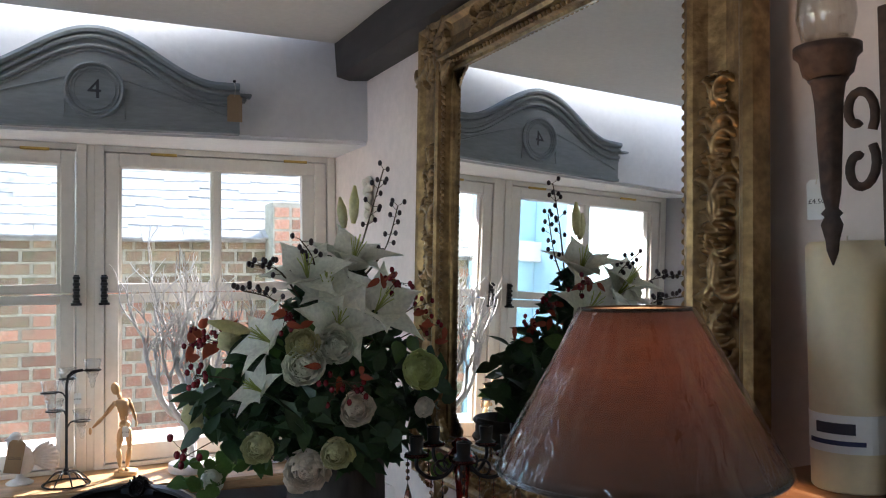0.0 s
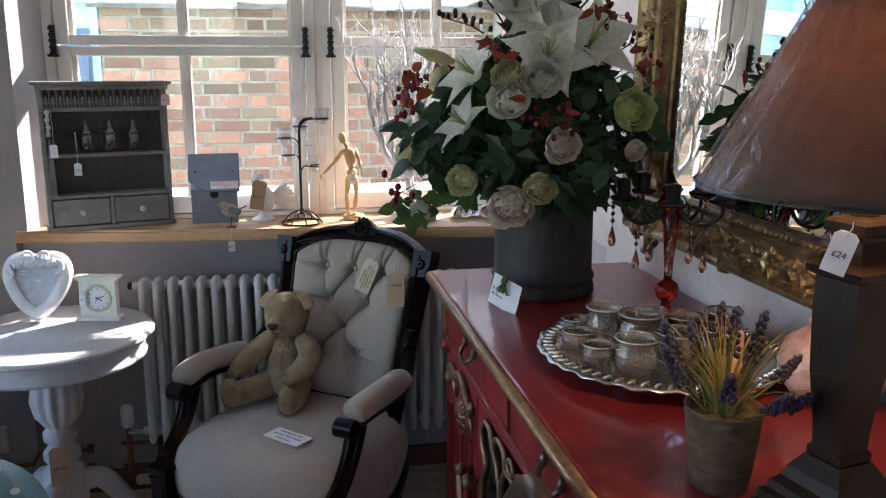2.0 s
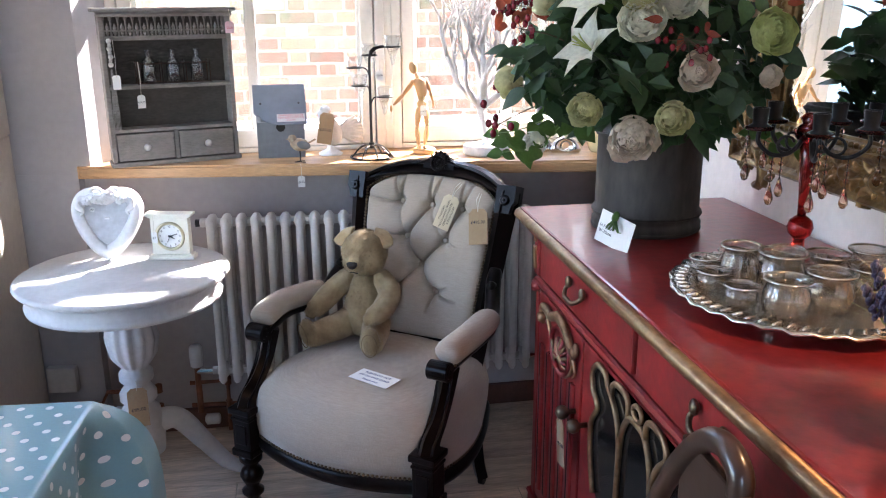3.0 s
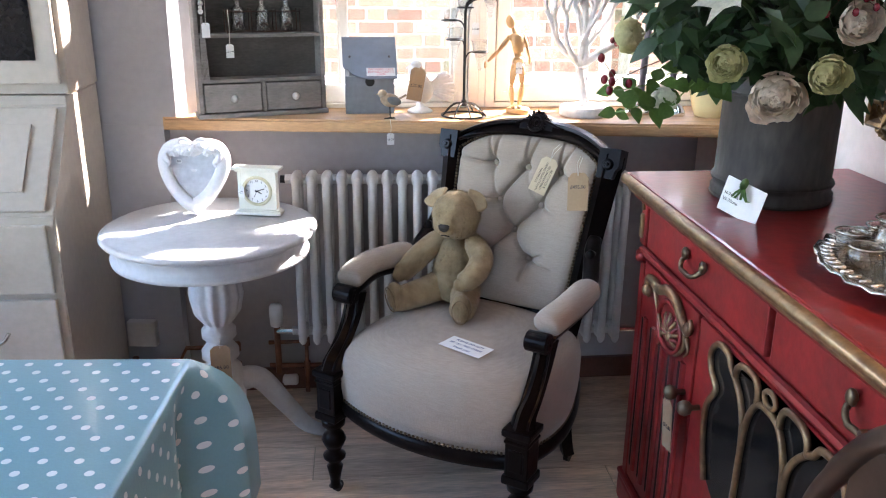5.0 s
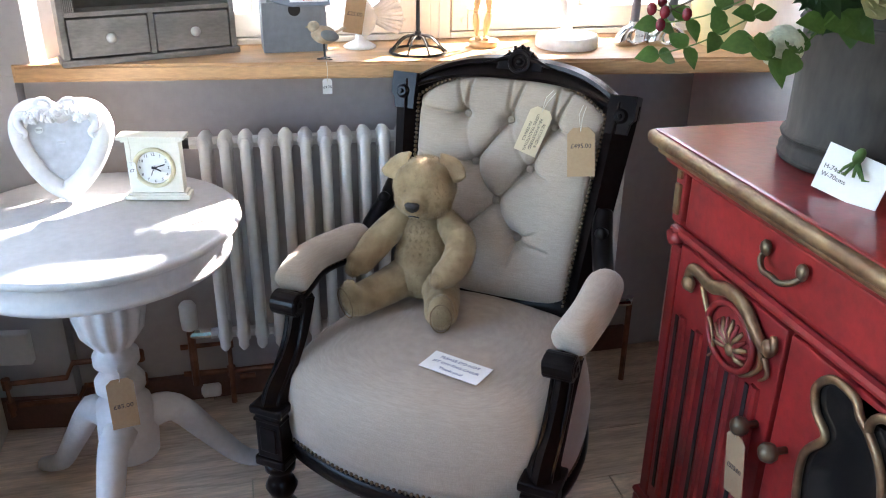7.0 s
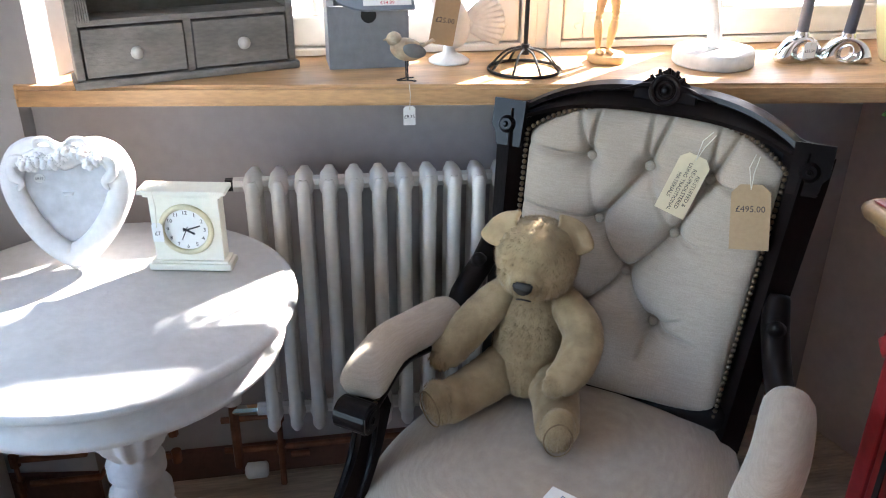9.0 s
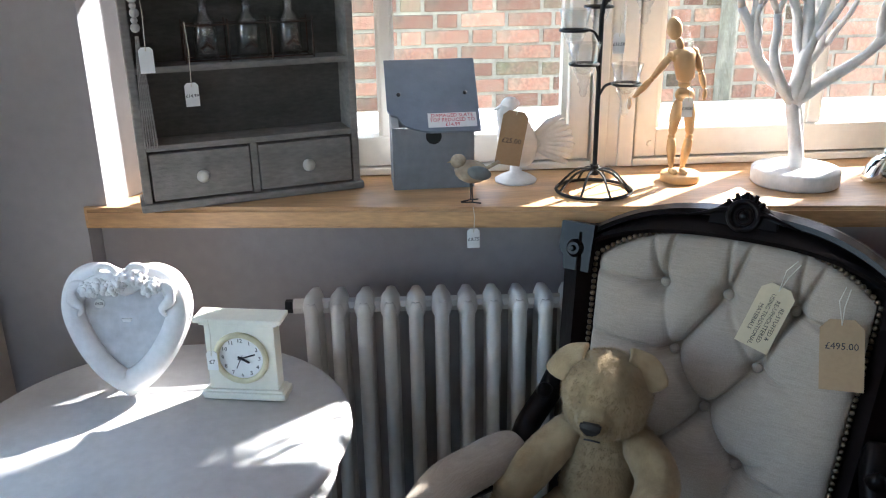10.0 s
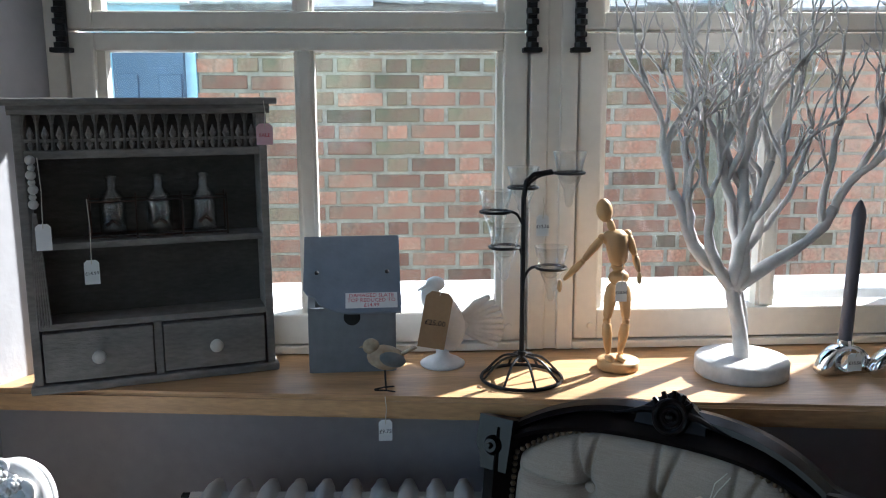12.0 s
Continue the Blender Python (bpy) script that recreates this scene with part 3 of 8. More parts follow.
def grapes(y, z, n, q):
    return [[(y + a, z + b, 0.0058, 0.021), (y + a + 0.0005, z + b, 0.0058, 0.021)] for a, b in [(q.gauss(0, 0.011), q.gauss(0, 0.014)) for _ in range(n)]]


for k, (cy, cz, sy, sz) in enumerate(((Y0 + 0.075, 0.06, 1, 1), (Y1 - 0.075, 0.06, -1, 1), (Y1 - 0.075, H1 - 0.065, -1, -1), (Y0 + 0.075, H1 - 0.065, 1, -1))):
    q = random.Random(20 + k)
    st = []
    for ang, ln in ((0.0, 0.15), (1.57, 0.15), (0.79, 0.10), (2.5, 0.085), (-0.95, 0.085), (3.9, 0.08)):
        a = math.atan2(math.sin(ang) * sz, math.cos(ang) * sy)
        for hand in (-1, 1):
            st += acanthus(cy + 0.012 * math.cos(a + hand), cz + 0.012 * math.sin(a + hand), a + hand * 0.30, ln, hand, q)
    st += grapes(cy, cz, 14, q)
    part("corner_carving", relief(cy - 0.155, cy + 0.155, cz - 0.155, cz + 0.155, st), GILT, mirror, smooth=True)
for k, (cy, cz) in enumerate(((Y0 + 0.075, 0.56), (Y1 - 0.075, 0.60))):
    q = random.Random(40 + k)
    st = grapes(cy, cz, 18, q) + grapes(cy, cz + 0.11, 8, q) + grapes(cy, cz - 0.11, 8, q)
    for s_ in (-1, 1):
        for j in range(5):
            for hand in (-1, 1):
                st += acanthus(cy + 0.008 * hand * s_, cz + s_ * (0.01 + 0.048 * j), s_ * (1.57 - hand * s_ * 0.0) + hand * (0.55 - 0.05 * j), 0.105 - 0.010 * j, hand * (1 if j % 2 else -1), q)
    part("side_carving", relief(cy - 0.085, cy + 0.085, cz - 0.34, cz + 0.34, st), GILT, mirror, smooth=True)
for k, cz in enumerate((0.05, H1 - 0.06)):
    q = random.Random(60 + k)
    st = grapes(0.0, cz, 12, q)
    for s_ in (-1, 1):
        for j in range(6):
            for hand in (-1, 1):
                st += acanthus(s_ * (0.012 + 0.05 * j), cz + 0.006 * hand, (0 if s_ > 0 else math.pi) + hand * (0.5 - 0.04 * j), 0.085 - 0.006 * j, hand * (1 if j % 2 else -1), q)
    part("rail_carving", relief(-0.36, 0.36, cz - 0.055, cz + 0.055, st), GILT, mirror, smooth=True)

# ---------------------------------------------------------------- numbered pediment over the window
PED = Matrix.Translation((0.222, wall_y(0.222) - 0.001, 1.995)) @ pose(0, 0, 0, 0, 0, -7.1)
ped = thing("overdoor_panel", PED, "grey-blue painted arched wooden overdoor panel with a number", "panel")
GREYBLUE = mat("grey_blue_chalk_paint", (0.24, 0.265, 0.275), 0.7, 0, 0.14, 6, 0.2, 50, stretch=(0.6, 1, 3))


def arch(u, s=1.0):
    """Height of the arched top at u = -1..1."""
    a = abs(u)
    return 0.160 + s * 0.148 * 0.5 * (1 + math.cos(math.pi * min(1, a / 0.86)))


W_ = 0.422
top = [(u * W_, arch(u)) for u in [i / 24 for i in range(24, -25, -1)]]
part("board", prism(bmesh.new(), [(-W_, 0), (W_, 0)] + top, -0.03, 0), GREYBLUE, ped)
for off, dep, rad_ in ((-0.012, -0.040, 0.012), (-0.034, -0.036, 0.008), (-0.062, -0.033, 0.007), (-0.075, -0.031, 0.004)):
    part("moulding", T([(u * W_ * 1.0, dep, arch(u) + off) for u in [i / 24 for i in range(-24, 25)]], rad_, 8), GREYBLUE, ped)
part("cornice_end", B((W_ - 0.01, -0.052, 0.118), (W_ + 0.036, -0.002, 0.126), 0.002), GREYBLUE, ped)
part("cornice_end", B((W_ - 0.01, -0.046, 0.104), (W_ + 0.020, -0.002, 0.114), 0.002), GREYBLUE, ped)
part("cornice_end", B((-W_ - 0.036, -0.052, 0.118), (-W_ + 0.01, -0.002, 0.126), 0.002), GREYBLUE, ped)
part("base_strip", B((-W_, -0.038, 0.0), (W_, -0.0301, 0.012), 0.002), GREYBLUE, ped)
for rr, th in ((0.080, 0.007), (0.068, 0.004), (0.058, 0.0025)):
    part("ring", T([(rr * math.cos(a), -0.033, 0.115 + rr * math.sin(a)) for a in [i * math.pi / 20 for i in range(40)]], th, 6, True), GREYBLUE, ped)
for s in (-1, 1):
    part("moulding", T([(s * 0.085, -0.031, 0.03), (s * 0.078, -0.031, 0.15), (s * 0.20, -0.031, 0.115), (s * 0.40, -0.031, 0.05)], 0.003, 6), GREYBLUE, ped)
words("4", 0.082, INK, pose(0, -0.0312, 0.115, 90, 0, 0), ped, "number")
price_tag(PED @ pose(0.405, -0.055, 0.155), 0.045, 0.085, "", CARD, "brown card price tag hung on the arched panel", cord=0.035)
bm = bmesh.new()
ball(bm, (0.405, -0.05, 0.163), 0.005)
part("nail", bm, BLACKIRON, ped)

# ---------------------------------------------------------------- red sideboard
SB0, SB1 = 0.62, 2.27                                            # along the wall
side = thing("sideboard", pose(0, 0, 0), "distressed red painted sideboard with rubbed gold edges", "sideboard")
part("body", B((0.525, SB0, 0.09), (1.035, SB1 - 0.022, 0.835), 0.004), RED, side)
part("plinth", B((0.505, SB0 - 0.015, 0.0), (1.045, SB1 - 0.006, 0.075), 0.012), RED, side)
part("plinth_moulding", T([(0.512, SB0, 0.082), (0.512, SB1 - 0.014, 0.082), (1.04, SB1 - 0.014, 0.082)], 0.010, 8), RED, side)
bm = B((0.478, SB0 - 0.04, 0.868), (1.048, SB1 + 0.035, 0.889), 0.006)
part("top", bm, REDTOP, side, "red top with worn dark patches")
for dx, zz, rr, mm in ((0.474, 0.874, 0.0125, GOLD), (0.487, 0.856, 0.010, GOLD), (0.500, 0.843, 0.011, RED)):
    e = SB1 + 0.04 - (dx - 0.47)
    part("edge_moulding", T([(dx, SB0 - 0.03, zz), (dx, e - 0.012, zz), (dx + 0.004, e - 0.003, zz), (dx + 0.012, e, zz), (1.04, e, zz)], rr, 10), mm, side, "rubbed gold edge moulding" if mm is GOLD else "", True)
part("waist_moulding", T([(0.516, SB0, 0.706), (0.516, SB1 - 0.020, 0.706), (1.03, SB1 - 0.018, 0.706)], 0.010, 8), RED, side)
# pilaster with a gilt drop
part("pilaster", B((0.506, 2.218, 0.725), (0.524, 2.252, 0.838), 0.005), RED, side)
part("pilaster", B((0.512, 2.216, 0.09), (0.524, 2.247, 0.680), 0.004), RED, side)
part("pilaster_foot", T([(0.510, 2.218, 0.70), (0.507, 2.236, 0.69), (0.512, 2.250, 0.70)], 0.012, 8), RED, side, "", True)
part("drop", B((0.500, 2.226, 0.742), (0.508, 2.244, 0.802), 0.008), GOLD, side, "rubbed gold oval drop")
part("drop", B((0.501, 2.227, 0.812), (0.507, 2.243, 0.828), 0.002), GOLD, side, "rubbed gold square block")


def swan_handle(y, z):
    bm = tube(bmesh.new(), curve([(0.502, y + 0.045, z + 0.012), (0.490, y + 0.042, z - 0.002), (0.482, y + 0.022, z - 0.012), (0.480, y, z - 0.010), (0.482, y - 0.022, z - 0.012), (0.490, y - 0.042, z - 0.002), (0.502, y - 0.045, z + 0.012)], 4), 0.0052, 8)
    for s in (-1, 1):
        ball(bm, (0.498, y + s * 0.045, z + 0.014), (0.008, 0.012, 0.014), None, 9, 6)
    return bm


for ya, yb in ((1.605, 2.205), (1.0, 1.585), (0.64, 0.98)):
    dr = part("drawer", B((0.508, ya, 0.728), (0.526, yb, 0.828), 0.006), RED, side)
    part("handle", swan_handle((ya + yb) / 2, 0.785), BRASS, dr, "antiqued brass swan-neck handle", True)
# doors: one carved, two with gothic glazing
door = part("door", B((0.512, 1.881, 0.10), (0.526, 2.212, 0.69), 0.004), RED, side)
for yy in (1.915, 1.975, 2.035, 2.095, 2.155):
    part("reed", T([(0.511, yy + 0.012, 0.14), (0.511, yy + 0.012, 0.56)], 0.011, 8, False, (0.6, 1, 1)), RED, door)
    # Dark strip on the flat door: the groove's shade as a colour
    part("groove_shade", B((0.5105, yy + 0.031, 0.14), (0.5125, yy + 0.041, 0.55), 0.0), DARK, door)
# cartouche: bold scroll over an oval with a fan shell
bm = bmesh.new()
pts = curve([(0, 2.140, 0.628), (0, 2.158, 0.640), (0, 2.150, 0.668), (0, 2.118, 0.672), (0, 2.080, 0.668), (0, 2.033, 0.684), (0, 1.980, 0.680), (0, 1.943, 0.655), (0, 1.915, 0.642), (0, 1.893, 0.650), (0, 1.898, 0.672)], 5)
nn = len(pts)
tube(bm, [(0.502, p.y, p.z) for p in pts], [0.005 + 0.008 * math.sin(math.pi * i / (nn - 1)) ** 0.7 for i in range(nn)], 10, False, (0.8, 1, 1))
ball(bm, (0.499, 2.150, 0.640), (0.012, 0.016, 0.014), None, 12, 8)
ball(bm, (0.500, 1.902, 0.648), (0.010, 0.014, 0.016), None, 12, 8)
for line, r0 in (([(2.112, 0.655), (2.092, 0.625), (2.060, 0.590), (2.050, 0.555), (2.062, 0.540)], 0.0055), ([(1.925, 0.640), (1.918, 0.605), (1.940, 0.575), (1.965, 0.558)], 0.006), ([(1.912, 0.625), (1.898, 0.600), (1.915, 0.580)], 0.005)):
    q = curve([(0.504, y, z) for y, z in line], 5)
    tube(bm, q, [r0 * (1 - 0.6 * k / len(q)) for k in range(len(q))], 8)
part("scroll_carving", bm, GOLD, door, "rubbed gold scroll carving", True)
part("oval_moulding", T([(0.505, 2.012 + 0.068 * math.cos(a), 0.606 + 0.056 * math.sin(a)) for a in [i * math.pi / 18 for i in range(36)]], 0.006, 8, True), RED, door, "", True)
bm = bmesh.new()
ball(bm, (0.510, 2.012, 0.606), (0.005, 0.062, 0.050), None, 24, 10)
part("oval_panel", bm, RED, door, "", True)
shell = part("shell_carving", ball(bmesh.new(), (0.502, 2.000, 0.588), (0.008, 0.012, 0.012), None, 12, 8), GOLD, door, "fan shell rubbed with gold", True)
for k in range(13):
    a = -0.35 + k * (math.pi + 0.7) / 12
    tip = (0.506, 2.008 + 0.050 * math.cos(a), 0.594 + 0.046 * math.sin(a))
    part("petal", T([(0.505, 2.001, 0.589), (0.500, 2.005 + 0.030 * math.cos(a), 0.592 + 0.027 * math.sin(a)), tip], [0.002, 0.0055, 0.0035], 6), RED if k % 2 else GOLD, shell, "", True)


LOBES = [(1.756, 0.386), (1.780, 0.467), (1.782, 0.538), (1.750, 0.590), (1.778, 0.616), (1.788, 0.651), (1.759, 0.682), (1.715, 0.681), (1.698, 0.662), (1.680, 0.652), (1.676, 0.672), (1.655, 0.687), (1.611, 0.688), (1.594, 0.671), (1.593, 0.648)]
MIDLINE = 1.552


def flip(line):
    return [(2 * MIDLINE - y, z) for y, z in line]


def gothic_door(ya, yb, o):
    """A door with one dark glazed opening under gilt gothic tracery; o shifts it along."""
    d = part("door", B((0.512, ya, 0.10), (0.526, yb, 0.69), 0.004), RED, side)
    rim = LOBES + [(1.572, 0.668), (1.564, 0.684), (1.540, 0.684), (1.532, 0.668)] + flip(LOBES)[::-1] + [(1.40, 0.350), (1.48, 0.336), (1.552, 0.350), (1.624, 0.336), (1.70, 0.350)]
    bm = bmesh.new()
    for x in (0.5085, 0.5115):
        f = bm.faces.new([bm.verts.new((x, y + o, z)) for y, z in rim])
    bmesh.ops.triangulate(bm, faces=bm.faces[:])
    part("glazing", bm, DARKGLASS, d, "dark glass behind the tracery")
    outer, arch_ = LOBES[:4], [(1.655, 0.352), (1.632, 0.42), (1.627, 0.531), (1.618, 0.600), (1.590, 0.646), (1.552, 0.655), (1.514, 0.646), (1.486, 0.600), (1.477, 0.531), (1.472, 0.42), (1.449, 0.352)]
    light = [(1.680, 0.652), (1.652, 0.625), (1.632, 0.585), (1.627, 0.531)]
    for line in (outer + LOBES[4:10], LOBES[9:], flip(outer + LOBES[4:10]), flip(LOBES[9:]), arch_, light, flip(light)):
        q = curve([(0.503, y + o, z) for y, z in line], 5)
        part("tracery", T(q, 0.0068, 8, False, (0.9, 1, 1)), GOLD, d, "rubbed gold tracery", True)
    tre = curve([Vector((0.503, MIDLINE + o + 0.020 * math.cos(a), 0.676 + 0.014 * math.sin(a))) for a in [i * math.pi / 3 for i in range(6)]], 4, True)
    part("tracery", T(tre, 0.0050, 8, True), GOLD, d, "rubbed gold tracery", True)
    return d


door2 = gothic_door(1.262, 1.871, 0.0)
gothic_door(0.642, 1.252, -0.615)
for yy, zz, pr in ((1.909, 0.500, door), (1.831, 0.506, door2)):
    bm = lathe(bmesh.new(), [(0.006, 0), (0.006, 0.016), (0.014, 0.022), (0.017, 0.032), (0.013, 0.042), (0.004, 0.046)], 14, Matrix.Translation((0.512, yy, zz)) @ pose(0, 0, 0, 0, -90, 0))
    part("knob", bm, BRASS, pr, "antiqued brass knob", True)
price_tag(pose(0.476, 1.909, 0.498, 0, 0, -90) @ pose(0, 0, 0, 0, -10, 0), 0.052, 0.112, "£575.00", CARD, "buff card price tag on the sideboard knob", cord=0.012, size=0.0125)

# ---------------------------------------------------------------- button-back armchair
CH = pose(-0.03, 2.195, 0, 0, 0, -37)
CX = 0.012                                                       # middle of the chair's back
chair = thing("armchair", CH, "ebonised Victorian button-back armchair in natural linen", "armchair")


def back_y(z, x=0.24):
    """Depth of the back at height z: it reclines and bows away in the middle."""
    w = min(1.0, abs(x - CX) / 0.25)
    return 0.42 + 0.30 * (z - 0.5) + 0.05 * max(0.0, (z - 0.62) / 0.36) * (1 - w * w)


# seat cushion: domed, bulging past the posts at the sides, bowed in front
bm = bmesh.new()
NX, NY = 34, 30
grid = []
for j in range(NY + 1):
    v = j / NY
    row = []
    half = 0.250 * (1 - v) + 0.218 * v + 0.058 * math.sin(math.pi * v ** 0.8)
    for i in range(NX + 1):
        u = -1 + 2 * i / NX
        y = -0.012 + v * 0.462
        bow = -0.058 * (1 - u * u) * (1 - v) ** 2
        eu, ev = 1 - abs(u) ** 5, 1 - abs(2 * v - 1) ** 5 if v < 0.5 else 1.0
        z = 0.372 + 0.088 * (max(eu, 0) ** 0.4) * (max(ev, 0) ** 0.35) + 0.018 * (1 - u * u) * (1 - (2 * v - 1) ** 2 * 0.5)
        z += 0.0016 * noise.noise((u * 5, v * 5, 0.3))
        row.append(bm.verts.new((CX + u * half, y + bow, z)))
    grid.append(row)
for j in range(NY):
    for i in range(NX):
        bm.faces.new((grid[j][i], grid[j][i + 1], grid[j + 1][i + 1], grid[j + 1][i]))
border = [grid[0][i] for i in range(NX + 1)] + [grid[j][NX] for j in range(1, NY + 1)] + [grid[NY][i] for i in range(NX - 1, -1, -1)] + [grid[j][0] for j in range(NY - 1, 0, -1)]
prev = border
for dz, grow in ((0.350, 1.014), (0.318, 1.008), (0.284, 0.985)):
    nxt = [bm.verts.new((CX + (v.co.x - CX) * grow, 0.2 + (v.co.y - 0.2) * grow, dz)) for v in border]
    for i in range(len(border)):
        bm.faces.new((prev[i], nxt[i], nxt[(i + 1) % len(border)], prev[(i + 1) % len(border)]))
    prev = nxt
bm.faces.new(prev)
low = [v.co.copy() for v in prev]
part("seat", bm, LINEN, chair, "", True)
part("seat_rail", T([(CX + (p.x - CX) * 0.985, p.y + 0.006, 0.262) for p in low], 0.024, 8, True, (0.6, 0.6, 1.0)), EBONY, chair, "", True)


def nail_trim(parent, points):
    """Close-set domed nails along a line, too small to pick apart."""
    bm = bmesh.new()
    for p in points:
        ball(bm, p, 0.0042, None, 7, 4)
    tagged(part("nail_trim", bm, BRASS, parent, "close row of antique brass nails", True), kind="stuff")


def spaced(line, step):
    out = []
    carry = 0.0
    for a, b in zip(line, line[1:]):
        d = (b - a).length
        q = carry
        while q < d:
            out.append(a.lerp(b, q / d))
            q += step
        carry = q - d
    return out


nail_trim(chair, [(CX + (p.x - CX) * 1.004, p.y - 0.003, 0.288) for p in spaced(low + low[:1], 0.0115) if p.y < 0.32])
# front posts: scrolled arm supports that sweep down to a moulded block and a turned leg
for s in (-1, 1):
    X = CX + s * 0.273
    XS = CX + s * 0.272
    bm = bmesh.new()
    pts = curve([(XS, 0.100, 0.548), (XS, 0.090, 0.515), (XS, 0.068, 0.470), (X, 0.030, 0.425), (X, -0.008, 0.395), (X, -0.020, 0.368)], 6)
    nn = len(pts)
    tube(bm, pts, [0.030 - 0.005 * math.sin(math.pi * i / (nn - 1)) + 0.006 * (i / (nn - 1)) ** 4 for i in range(nn)], 4, False, (0.92, 1.1, 1))
    for dx in (-0.017, 0.017):                                    # raised edges of the sweep
        tube(bm, [(p.x + dx, p.y - 0.026 + 0.010 * (k / (nn - 1)), p.z - 0.004) for k, p in enumerate(pts)], 0.0042, 6)
    box(bm, (X - 0.029, -0.050, 0.250), (X + 0.029, 0.012, 0.362), 0.005)
    box(bm, (X - 0.036, -0.057, 0.356), (X + 0.036, 0.019, 0.374), 0.005)
    box(bm, (X - 0.031, -0.053, 0.338), (X + 0.031, 0.015, 0.346), 0.003)
    box(bm, (X - 0.034, -0.055, 0.232), (X + 0.034, 0.017, 0.254), 0.005)
    box(bm, (X - 0.018, -0.054, 0.270), (X + 0.018, -0.049, 0.326), 0.004)
    part("arm_support", bm, EBONY, chair)
    bm = bmesh.new()                                              # scroll at the front of the arm
    for rr_, ww_ in ((0.0245, 0.054), (0.017, 0.060), (0.007, 0.066)):
        bmesh.ops.create_cone(bm, cap_ends=True, segments=22, radius1=rr_, radius2=rr_, depth=ww_, matrix=Matrix.Translation((XS, 0.046, 0.556)) @ pose(0, 0, 0, 0, 90, 0))
    bmesh.ops.bevel(bm, geom=[e for e in bm.edges if e.calc_face_angle(0) > 1.0], offset=0.002, segments=2, affect="EDGES")
    part("scroll", bm, EBONY, chair, "carved scroll at the end of the arm")
    bm = lathe(bmesh.new(), [(0.018, 0.022), (0.013, 0.03), (0.015, 0.05), (0.022, 0.085), (0.014, 0.095), (0.030, 0.112), (0.030, 0.12), (0.016, 0.132), (0.026, 0.15), (0.033, 0.168), (0.026, 0.184), (0.016, 0.196), (0.031, 0.212), (0.032, 0.233)], 20, pose(X, -0.020, 0))
    leg = part("leg", bm, EBONY, chair, "turned front leg", True)
    bm = bmesh.new()
    bmesh.ops.create_cone(bm, cap_ends=True, segments=16, radius1=0.016, radius2=0.016, depth=0.014, matrix=Matrix.Translation((X, -0.010, 0.016)) @ pose(0, 0, 0, 0, 90, 0))
    part("castor", bm, BLACKIRON, leg)
    # rear leg raked back
    X2 = CX + s * 0.200
    leg = part("leg", T(curve([(X2, 0.40, 0.31), (X2, 0.405, 0.20), (X2, 0.425, 0.10), (X2, 0.452, 0.03)], 4), 0.022, 4), EBONY, chair, "raked rear leg")
    bm = bmesh.new()
    bmesh.ops.create_cone(bm, cap_ends=True, segments=16, radius1=0.018, radius2=0.018, depth=0.014, matrix=Matrix.Translation((X2, 0.458, 0.018)) @ pose(0, 0, 0, 0, 90, 0))
    part("castor", bm, BLACKIRON, leg)
    # arm: wooden rail, padded on top, curling up to the stile
    xb = CX + (0.285 if s > 0 else -0.246)
    rl = curve([(XS, 0.050, 0.548), (XS + s * 0.006, 0.11, 0.560), (CX + s * 0.285, 0.20, 0.568), (xb, 0.30, 0.574), (CX + s * 0.262, 0.375, 0.598), (CX + s * 0.243, 0.425, 0.650), (CX + s * 0.238, 0.452, 0.690)], 5)
    part("arm_rail", T(rl, [0.019] * (len(rl) - 4) + [0.018, 0.017, 0.016, 0.013], 10, False, (1.15, 1, 1)), EBONY, chair, "", True)
    bm = bmesh.new()
    lathe(bm, [(0.001, -0.024), (0.010, -0.022), (0.016, -0.012), (0.017, 0.002), (0.010, 0.010), (0.015, 0.018), (0.006, 0.030), (0.001, 0.032)], 12, Matrix.Translation((CX + s * 0.246, 0.415, 0.640)) @ pose(0, 0, 0, 30, 0, 0))
    part("knop", bm, EBONY, chair, "", True)
    pp = curve([(XS + s * 0.004, 0.062, 0.585), (XS + s * 0.010, 0.10, 0.594), (CX + s * 0.289, 0.17, 0.600), (CX + (0.289 if s > 0 else -0.268), 0.24, 0.603), (xb, 0.315, 0.604)], 5)
    nn = len(pp)
    rr = [0.033 * (1 - abs(2 * i / (nn - 1) - 1) ** 9) ** 0.5 + 0.003 for i in range(nn)]
    pad = part("arm_pad", T(pp, rr, 18, False, (1.05, 1, 0.86)), LINEN, chair, "linen arm pad", True)
    for q in (-1, 1):
        nail_trim(pad, [(p.x + q * 0.022, p.y, p.z - 0.024) for p in spaced(pp[2:-2], 0.011)])
    # back stile with a carved ear
    bm = bmesh.new()
    pts = [Vector((CX + s * (0.203 + 0.034 * ((z - 0.45) / 0.45)), back_y(z) - 0.004, z)) for z in (0.29, 0.38, 0.46, 0.54, 0.62, 0.70, 0.78, 0.84, 0.89)]
    tube(bm, pts, [0.026, 0.027, 0.029, 0.030, 0.031, 0.033, 0.035, 0.037, 0.037], 4, False, (1.0, 1.0, 1.0))
    em = Matrix.Translation((CX + s * 0.240, back_y(0.88) - 0.004, 0.88)) @ pose(0, 0, 0, -16, 0, 0)
    prism(bm, [(s * x_, z_) for x_, z_ in ((-0.026, -0.052), (0.018, -0.052), (0.022, -0.030), (0.030, -0.020), (0.031, 0.026), (-0.026, 0.026))][::s], -0.034, 0.026, em)
